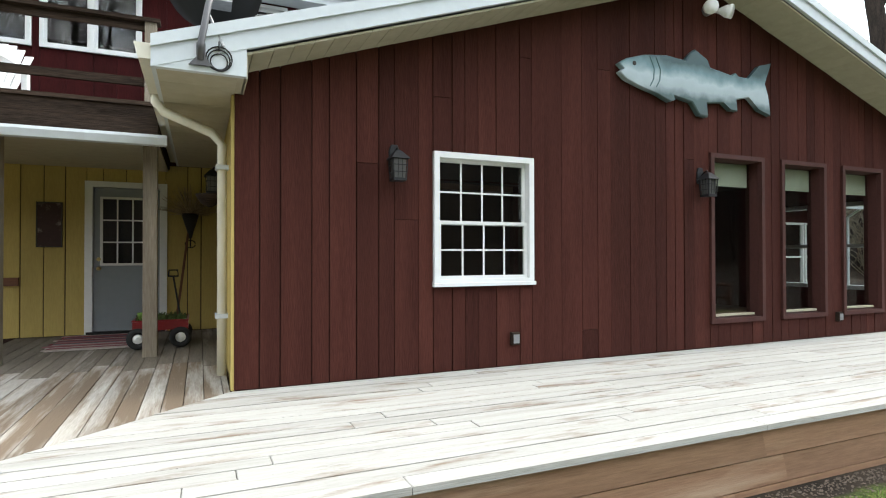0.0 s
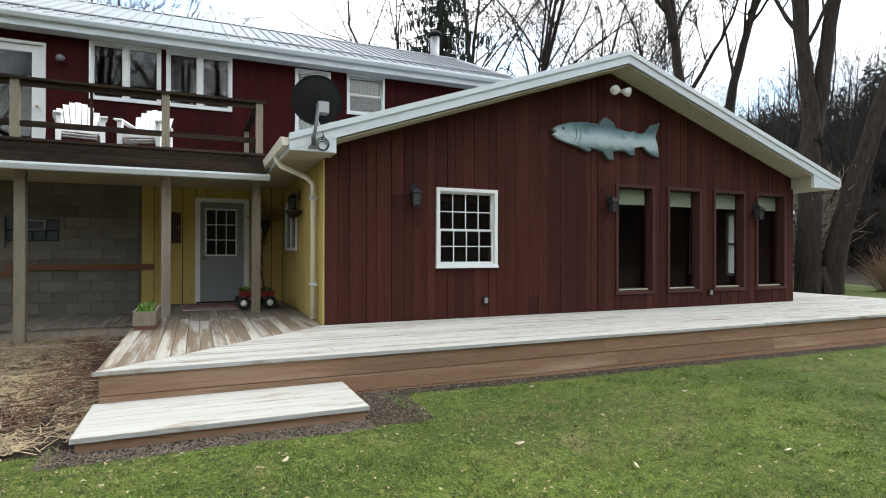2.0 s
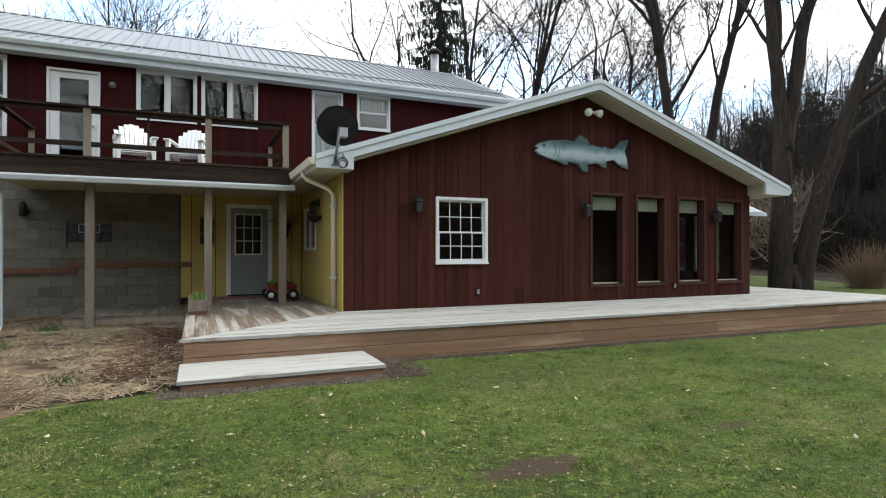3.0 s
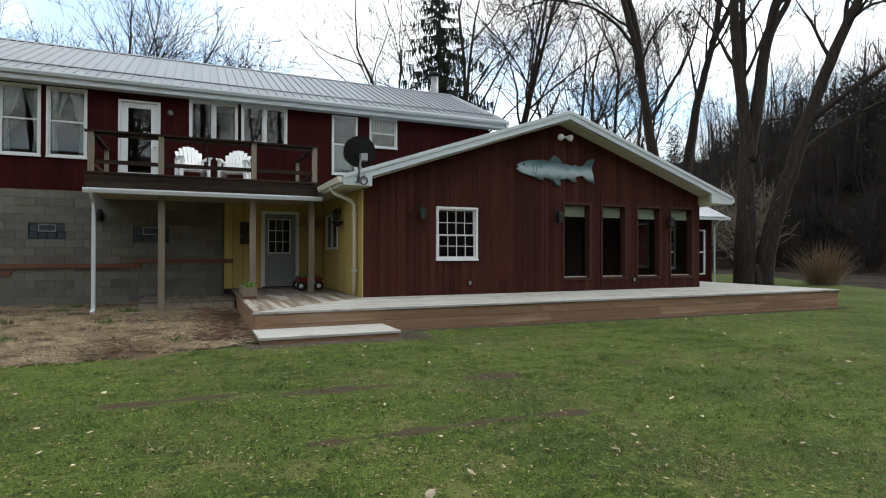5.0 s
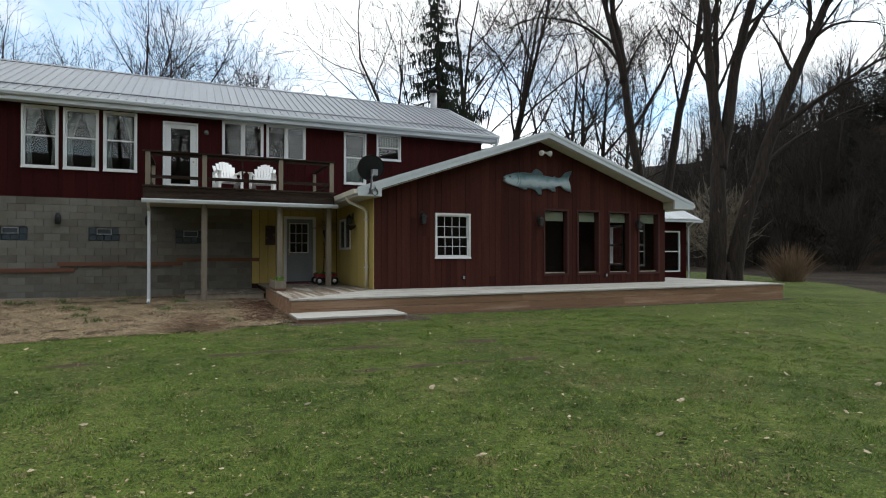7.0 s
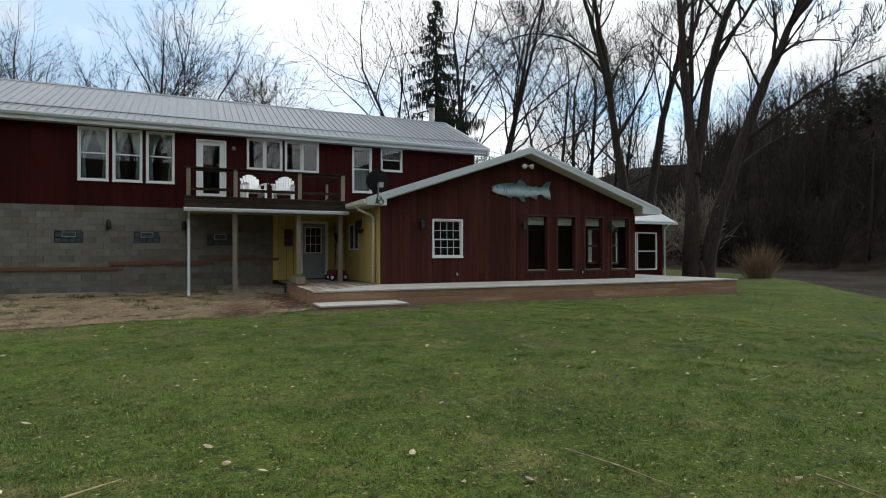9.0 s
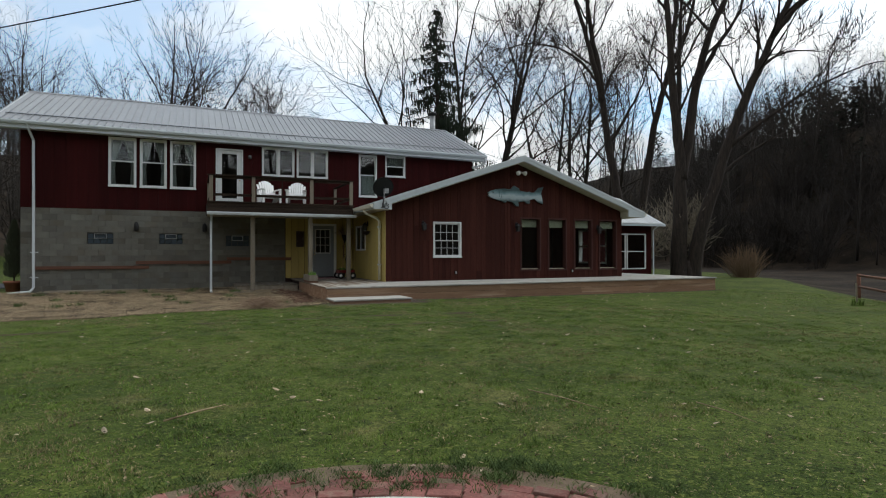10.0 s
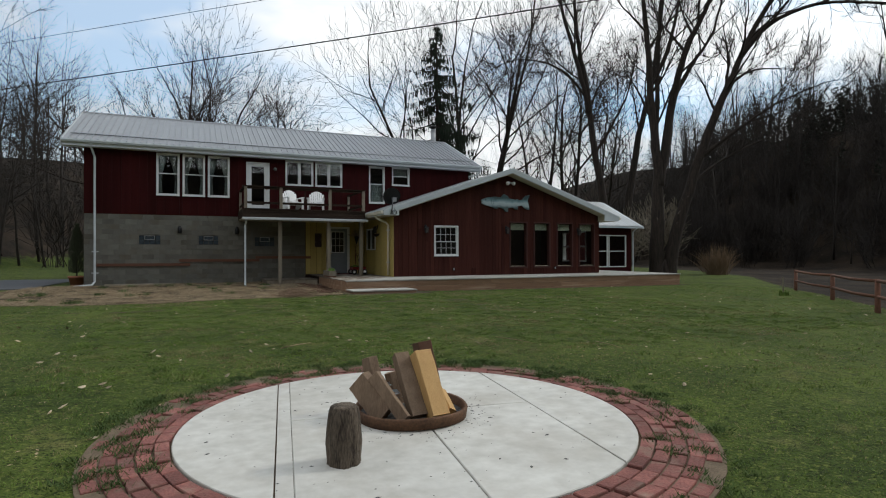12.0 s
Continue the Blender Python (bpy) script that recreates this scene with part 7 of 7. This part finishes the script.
# straw over the bed
bp_ = np.stack([grnd.uniform(-13, -2.4, 150000), grnd.uniform(0, 8.4, 150000)], 1)
bp_ = bp_[np.array([in_bed(x, y) > 0 and fbm(x, y, 1.1) + 0.6 * fbm(x + 9, y, 3.1) > grnd.uniform(-0.55, 0.35) for x, y in bp_])][:40000]
m = Mesh()
nb = len(bp_)
hz = lift(bp_[:, 0], bp_[:, 1])
for (x, y), z, a, L, t in zip(bp_, hz, grnd.uniform(0, 6.28, nb), grnd.uniform(0.10, 0.42, nb), grnd.uniform(0.0, 0.05, nb)):
    c, s = math.cos(a) * L / 2, math.sin(a) * L / 2
    w = 0.007
    m.v += [(x - c - s / L * w * 2, y - s + c / L * w * 2, z + 0.018), (x - c + s / L * w * 2, y - s - c / L * w * 2, z + 0.018), (x + c, y + s, z + 0.022 + t)]
    m.f.append((len(m.v) - 3, len(m.v) - 2, len(m.v) - 1))
solo("straw", m, straw_mat, "dry straw and dead stalks over the bed", "straw", "stuff")
# low green weeds in the straw
gw = []
while len(gw) < 26:
    x, y = grnd.uniform(-12.5, -2.8), grnd.uniform(0.4, 7.8)
    if in_bed(x, y) > 0:
        gw.append((x, y))
gx = np.concatenate([c[0] + grnd.normal(0, 0.09, 90) for c in gw])
gy = np.concatenate([c[1] + grnd.normal(0, 0.09, 90) for c in gw])
blades("bed_weeds", gx, gy, lift(gx, gy) + 0.01, grnd.uniform(0.04, 0.14, len(gx)), grnd.uniform(0.004, 0.010, len(gx)), grnd.uniform(0.3, 1.0, len(gx)), weed_mat, "green weeds coming up through the straw")
for k, (xa, xb, dy, w_) in enumerate(((-10.6, -7.95, 0.10, 0.17), (-10.3, -8.1, 0.31, 0.14), (-10.75, -8.4, 0.50, 0.16))):
    z_ = max(ground_z(x_, WM - dy) for x_ in (xa, xb, (xa + xb) / 2)) - 0.01
    solo("plank", Mesh().box(xa, xb, WM - dy - w_, WM - dy, z_, z_ + 0.07 - 0.015 * k), grey_wood, "weathered grey plank lying along the block wall", "plank", "", True, ((xa + xb) / 2, WM - dy, z_), "planks by the wall")
wheap = Mesh()
for _ in range(420):
    a, r = prnd.uniform(0, 6.28), prnd.uniform(0, 0.42)
    x, y = -4.55 + r * math.cos(a) * 1.4, 0.95 + r * math.sin(a)
    b, L = prnd.uniform(0, 6.28), prnd.uniform(0.1, 0.35)
    z = ground_z(x, y) + prnd.uniform(0, 0.26) * (1 - r)
    wheap.tube([(x, y, z), (x + L * math.cos(b), y + L * math.sin(b), z + prnd.uniform(-0.03, 0.12))], [0.006, 0.003], 3, False)
solo("brush_heap", wheap, old_wood, "heap of dead brown stalks on the bed", "stalks", "stuff")
wheap = Mesh()
for _ in range(900):
    x, y = prnd.uniform(-3.6, -2.75), prnd.uniform(1.6, 6.2)
    b, L = prnd.uniform(0, 6.28), prnd.uniform(0.06, 0.3)
    z = ground_z(x, y) + prnd.uniform(0, 0.05)
    wheap.tube([(x, y, z), (x + L * math.cos(b), y + L * math.sin(b), z + prnd.uniform(-0.02, 0.05))], [0.006, 0.003], 3, False)
solo("mulch", wheap, red_wood, "dark matted stalks and mulch beside the deck", "mulch", "stuff")

# gravel along the deck
grav = Mesh()
for _ in range(9000):
    if prnd.random() < 0.55:
        x, y = prnd.uniform(-2.9, 0.1), prnd.uniform(0.62, 1.0)
        if x > -0.5:
            y = prnd.uniform(0.7, 1.85)
    else:
        x = prnd.uniform(-0.2, 12.9)
        y = DY0 - abs(prnd.gauss(0, 0.13)) - 0.02
    if -2.7 < x < -0.5 and y > 0.9:
        continue
    r = prnd.uniform(0.004, 0.013)
    z = ground_z(x, y) + r * 0.3
    grav.add([(x - r, y, z), (x, y - r * 0.8, z), (x + r * 0.9, y, z), (x, y + r, z), (x, y, z + r * 0.8)], [(0, 1, 4), (1, 2, 4), (2, 3, 4), (3, 0, 4)])
solo("gravel", grav, gravel_mat, "brown gravel along the deck and step", "gravel", "stuff")

# fallen leaves and sticks
leaf_me = Mesh().add([(-0.035, 0, 0.004), (-0.01, -0.02, 0.0), (0.025, -0.016, 0.008), (0.04, 0, 0.016), (0.02, 0.02, 0.006), (-0.012, 0.022, 0.002), (0, 0, 0.016)],
                     [(0, 1, 6), (1, 2, 6), (2, 3, 6), (3, 4, 6), (4, 5, 6), (5, 0, 6)]).mesh("fallen_leaf", leaf_mat)
count = 0
while count < 290:
    x, y = prnd.uniform(-11, 12), prnd.uniform(-13, 1.5)
    if not lawn_ok(x, y):
        continue
    lf_ = new("fallen_leaf", leaf_me)
    s = prnd.uniform(0.5, 1.15)
    lf_.matrix_basis = pose(x, y, ground_z(x, y) + 0.022, prnd.uniform(-25, 25), prnd.uniform(-25, 25), prnd.uniform(0, 360)) @ Matrix.Diagonal((s, s, s, 1))
    tagged(lf_, "dry curled leaf lying on the lawn", "leaf", "fallen leaves")
    count += 1
for x, y, a in ((-2.37, -4.92, 20), (-2.02, -4.74, 130)):
    lf_ = new("fallen_leaf", leaf_me)
    lf_.matrix_basis = pose(x, y, ground_z(x, y) + 0.035, 22, -14, a) @ Matrix.Diagonal((0.95, 1.3, 1.3, 1))
    tagged(lf_, "large pale dry leaf lying on the lawn", "leaf", "fallen leaves")
for (xa, ya), (xb, yb), r in (((-6.32, -8.88), (-5.84, -8.56), 0.009), ((-3.10, -9.22), (-2.90, -10.04), 0.006), ((-1.96, -10.21), (-2.02, -10.85), 0.006)):
    za = max(ground_z(xa, ya), ground_z(xb, yb)) + 0.03
    solo("stick", Mesh().tube([(xa, ya, za), ((xa + xb) / 2 + 0.01, (ya + yb) / 2, za + 0.008), (xb, yb, za)], [r, r, r * 0.5], 5), straw_mat, "pale dry stick lying on the grass", "stick", "", True, (xa, ya, za), "sticks")

# broken leaf bits and dead stems all over the lawn
bits = {True: Mesh(), False: Mesh()}
for k in range(15000):
    x, y = prnd.gauss(-2.5, 4.5), prnd.uniform(-12.5, 1.4)
    if not lawn_ok(x, y):
        continue
    r, b = prnd.uniform(0.006, 0.020), prnd.uniform(0, 6.28)
    q = prnd.uniform(0.2, 0.7)
    c, n_, z = math.cos(b) * r, math.sin(b) * r, ground_z(x, y) + prnd.uniform(0.014, 0.034)
    bits[k % 5 < 3].add([(x - c, y - n_, z), (x + n_ * q, y - c * q, z + 0.3 * r), (x + c * 1.2, y + n_ * 1.2, z + prnd.uniform(-0.3, 0.5) * r), (x - n_ * q, y + c * q, z + 0.2 * r)], [(0, 1, 2), (0, 2, 3)])
solo("leaf_litter", bits[True], straw_mat, "pale broken leaf bits scattered through the lawn", "leaf litter", "stuff")
solo("leaf_litter", bits[False], dark_wood, "dark rotten leaf bits scattered through the lawn", "leaf litter", "stuff")

# bits of char and grit on the patio
chips = Mesh()
for _ in range(420):
    if prnd.random() < 0.6:
        a, r = prnd.uniform(0, 6.28), 0.48 + abs(prnd.gauss(0, 0.12))
        x, y = cx + r * math.cos(a), cy + r * math.sin(a)
    else:
        a, r = prnd.uniform(0, 6.28), PR * math.sqrt(prnd.random()) * 0.98
        x, y = PC[0] + r * math.cos(a), PC[1] + r * math.sin(a)
    if math.hypot(x - PC[0], y - PC[1]) > PR - 0.02:
        continue
    r = prnd.uniform(0.003, 0.011) if prnd.random() < 0.93 else prnd.uniform(0.012, 0.022)
    b = prnd.uniform(0, 6.28)
    c, s_ = math.cos(b) * r, math.sin(b) * r
    chips.add([(x - c, y - s_, 0.046), (x + s_ * 0.5, y - c * 0.5, 0.046), (x + c * 1.3, y + s_ * 1.3, 0.046), (x - s_ * 0.6, y + c * 0.6, 0.046), (x, y, 0.046 + r * 0.3)], [(0, 1, 4), (1, 2, 4), (2, 3, 4), (3, 0, 4)])
solo("char_bits", chips, ash_mat, "scattered char and leaf bits on the concrete", "debris", "stuff")


# ---- boards, blocks and panels ----
rng = random.Random(7)


def long_boards(name, parent, mat, x0, x1, zb, top, y, holes, widths, proud=0.022, gap=0.005, splits=0.0):
    """Upright boards along x with the openings left free, each a piece of its own."""
    marks = sorted({x0, x1, *[h[0] for h in holes], *[h[1] for h in holes]})
    edges = []
    for a, b in zip(marks, marks[1:]):
        if b - a < 0.001:
            continue
        n = max(1, round((b - a) / ((widths[0] + widths[1]) / 2)))
        cuts = [0.0]
        for _ in range(n):
            cuts.append(cuts[-1] + rng.uniform(*widths))
        edges += [(a + (b - a) * cuts[i] / cuts[-1], a + (b - a) * cuts[i + 1] / cuts[-1]) for i in range(n)]
    for a, b in edges:
        mid = (a + b) / 2
        spans, z = [], zb
        for lo, hi in sorted((h[2], h[3]) for h in holes if h[0] < mid < h[1]):
            spans.append((z, lo, False))
            z = hi
        spans.append((z, None, True))
        for lo, hi, last in spans:
            cut = []
            if last:
                ta, tb = top(a), top(b)
                if splits and rng.random() < splits:
                    cut = [rng.uniform(lo + 0.3, min(ta, tb) - 0.3)] if min(ta, tb) - lo > 0.8 else []
            else:
                ta = tb = hi
            rows = []
            z = lo
            for c in cut:
                rows.append((z, c - 0.002, c - 0.002))
                z = c + 0.002
            rows.append((z, ta, tb))
            d = proud + rng.uniform(-0.004, 0.004)
            for z0, za, zc in rows:
                g = gap * rng.uniform(0.4, 2.2)
                ring = [(a + g / 2, z0), (b - g / 2, z0), (b - g / 2, zc), (a + g / 2, za)]
                if RIDGE_X - 0.0001 > a and RIDGE_X + 0.0001 < b and last and top is rake_under:
                    ring = [(a + g / 2, z0), (b - g / 2, z0), (b - g / 2, zc), (RIDGE_X, top(RIDGE_X)), (a + g / 2, za)]
                part(name, Mesh().prism(ring, "y", y + 0.025, y + 0.025 - d, 0.002), mat, parent)


long_boards("board", wall_front, red_paint, WX0, WX1, 0.455, rake_under, WF, [small_window] + tall_windows, (0.11, 0.26), splits=0.14)
long_boards("board", wall_upper, red_siding, HX0, HX1, 2.87, lambda x: 5.50, WM, curtain_windows + balcony_windows + [tall_upper, small_upper, upper_door], (0.28, 0.32), gap=0.003)
long_boards("board", wall_porch, yellow_paint, -2.88, WX0, 0.455, lambda x: 2.86, WM, [lower_door], (0.19, 0.31), gap=0.008)
y = WF + 0.21
while y < WM - 0.05:
    w = rng.uniform(0.19, 0.31)
    y2 = min(y + w, WM)
    for z0, z1 in ((0.455, 2.85),) if not (6.7 < (y + y2) / 2 < 7.9) else ((0.455, 1.5), (2.52, 2.85)):
        part("board", Mesh().prism([(y + 0.003, z0), (y2 - 0.003, z0), (y2 - 0.003, z1), (y + 0.003, z1)], "x", WX0 + 0.021, WX0 - 0.001, 0.002), yellow_paint, wall_yellow_side)
    y = y2
part("corner_board", Mesh().box(WX0 - 0.022, WX0 + 0.0, WF - 0.002, WF + 0.17, 0.455, 2.85), yellow_paint, wall_yellow_side)

# concrete blocks
full = Mesh().prism([(0.002, 0.002), (0.398, 0.002), (0.398, 0.198), (0.002, 0.198)], "y", 0.05, 0.0, 0.003).mesh("block", block_mat)
half = Mesh().prism([(0.002, 0.002), (0.198, 0.002), (0.198, 0.198), (0.002, 0.198)], "y", 0.05, 0.0, 0.003).mesh("half_block", block_mat)
row, z = 0, -0.05
while z < 2.83:
    x = HX0 + 0.01
    end = -2.89
    if row % 2:
        piece("block", half, wall_block, (x, WM - 0.004, z))
        x += 0.2
    while x < end - 0.1:
        wide = 0.4 if x + 0.4 <= end + 0.01 else 0.2
        free = not any(x < v[1] - 0.03 and x + wide > v[0] + 0.03 and z < v[3] - 0.03 and z + 0.2 > v[2] + 0.03 for v in vents)
        if free:
            piece("block", full if wide == 0.4 else half, wall_block, (x, WM - 0.004 + rng.uniform(-0.002, 0.002), z))
        else:
            v = next(v for v in vents if x < v[1] and x + wide > v[0])
            for xa, xb in ((x, min(x + wide, v[0])), (max(x, v[1]), x + wide)):
                if xb - xa > 0.03:
                    part("block", Mesh().prism([(xa + 0.002, z + 0.002), (xb - 0.002, z + 0.002), (xb - 0.002, z + 0.198), (xa + 0.002, z + 0.198)], "y", WM + 0.046, WM - 0.004, 0.003), block_mat, wall_block)
        x += wide
    z += 0.2
    row += 1

# roof panels of the long house
pw = 0.238
pm = Mesh().add([(0, EAVE_Y - 0.03, EAVE_Z), (pw, EAVE_Y - 0.03, EAVE_Z), (pw, HRIDGE_Y, HRIDGE_Z + 0.013), (0, HRIDGE_Y, HRIDGE_Z + 0.013),
                 (0, EAVE_Y - 0.03, EAVE_Z + 0.035), (0.022, EAVE_Y - 0.03, EAVE_Z + 0.035), (0.022, HRIDGE_Y, HRIDGE_Z + 0.048), (0, HRIDGE_Y, HRIDGE_Z + 0.048),
                 (0.034, EAVE_Y - 0.03, EAVE_Z), (0.034, HRIDGE_Y, HRIDGE_Z + 0.013)],
                [(8, 1, 2, 9), (0, 4, 7, 3), (4, 5, 6, 7), (5, 8, 9, 6), (0, 8, 5, 4)]).mesh("roof_panel", roof_metal)
x = RX0
while x + pw <= RX1 + 0.01:
    piece("roof_panel", pm, house_roof, (x, 0, 0))
    x += pw

# deck boards, along x in front, mitred into the boards of the porch
BW = 0.1425


def deck_board(ring, mat, z=DECK_Z, t=0.038):
    part("deck_board", Mesh().prism(ring, "z", z - t, z + rng.uniform(-0.002, 0.002), 0.004), mat, deck)


y, k = DY0 - 0.025, 0
mitre = (WX0 - DX0) / (WF - DY0)
while y < WF - 0.02:
    y2 = min(y + BW, WF)
    left = DX0 - 0.02 + (y - DY0) * mitre
    left2 = DX0 - 0.02 + (y2 - DY0) * mitre
    cuts = [left + 0.6 + rng.uniform(1.2, 3.6)]
    while cuts[-1] < DX1 - 3.5:
        cuts.append(cuts[-1] + rng.choice((2.44, 3.05, 3.66)))
    cuts = [c for c in cuts if c < DX1 - 0.8] + [DX1 + 0.02]
    a = None
    for c in cuts:
        if a is None:
            ring = [(left, y + 0.004), (c - 0.002, y + 0.004), (c - 0.002, y2 - 0.004), (left2, y2 - 0.004)]
        else:
            ring = [(a + 0.002, y + 0.004), (c - 0.002, y + 0.004), (c - 0.002, y2 - 0.004), (a + 0.002, y2 - 0.004)]
        deck_board(ring, deck_white)
        a = c
    y = y2
y = WF
while y < SY - 0.05:
    y2 = min(y + BW, SY - 0.005)
    deck_board([(WX1 + 0.002, y + 0.003), (DX1 + 0.02, y + 0.003), (DX1 + 0.02, y2 - 0.003), (WX1 + 0.002, y2 - 0.003)], deck_white)
    y = y2
x = DX0 - 0.02
while x < WX0 - 0.03:
    x2 = min(x + BW, WX0 - 0.024)
    ya, yb = DY0 + (x - DX0 + 0.02) / mitre, DY0 + (x2 - DX0 + 0.02) / mitre
    # behind the split, boards take the greyer colour that includes the balcony's shade
    split = 5.6 + rng.uniform(-0.35, 0.35) + (x + 1.4) * 0.1
    deck_board([(x + 0.003, ya + 0.004), (x2 - 0.003, yb + 0.004), (x2 - 0.003, split - 0.002), (x + 0.003, split - 0.002)], porch_board)
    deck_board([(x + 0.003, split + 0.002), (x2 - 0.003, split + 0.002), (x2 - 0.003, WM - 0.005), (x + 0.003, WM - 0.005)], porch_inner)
    x = x2

# skirt boards
z = 0.405
for r in range(5):
    z0 = z - 0.186
    x = DX0
    joints = [rng.uniform(1.5, 3.5)]
    while joints[-1] < DX1 - 3:
        joints.append(joints[-1] + rng.choice((3.05, 3.66, 4.88)))
    joints = [j for j in joints if j < DX1 - 0.8] + [DX1]
    for j in joints:
        part("skirt_board", Mesh().prism([(x + 0.002, z0 + 0.005), (j - 0.003 + 0.05 * (j < DX1), z0 + 0.005), (j - 0.003, z - 0.003), (x + 0.003 - 0.05 * (x > DX0), z - 0.003)],
                                         "y", DY0 + 0.06, DY0 + 0.018 + rng.uniform(-0.003, 0.003), 0.003), fascia_wood, deck)
        x = j
    for px, y0, y1 in ((DX0 + 0.02, DY0 + 0.065, 6.5), (DX1 - 0.02, DY0 + 0.065, SY - 0.01)):
        part("skirt_board", Mesh().box(px - 0.02, px + 0.02, y0, y1, z0 + 0.003, z - 0.003), fascia_wood, deck)
    z = z0
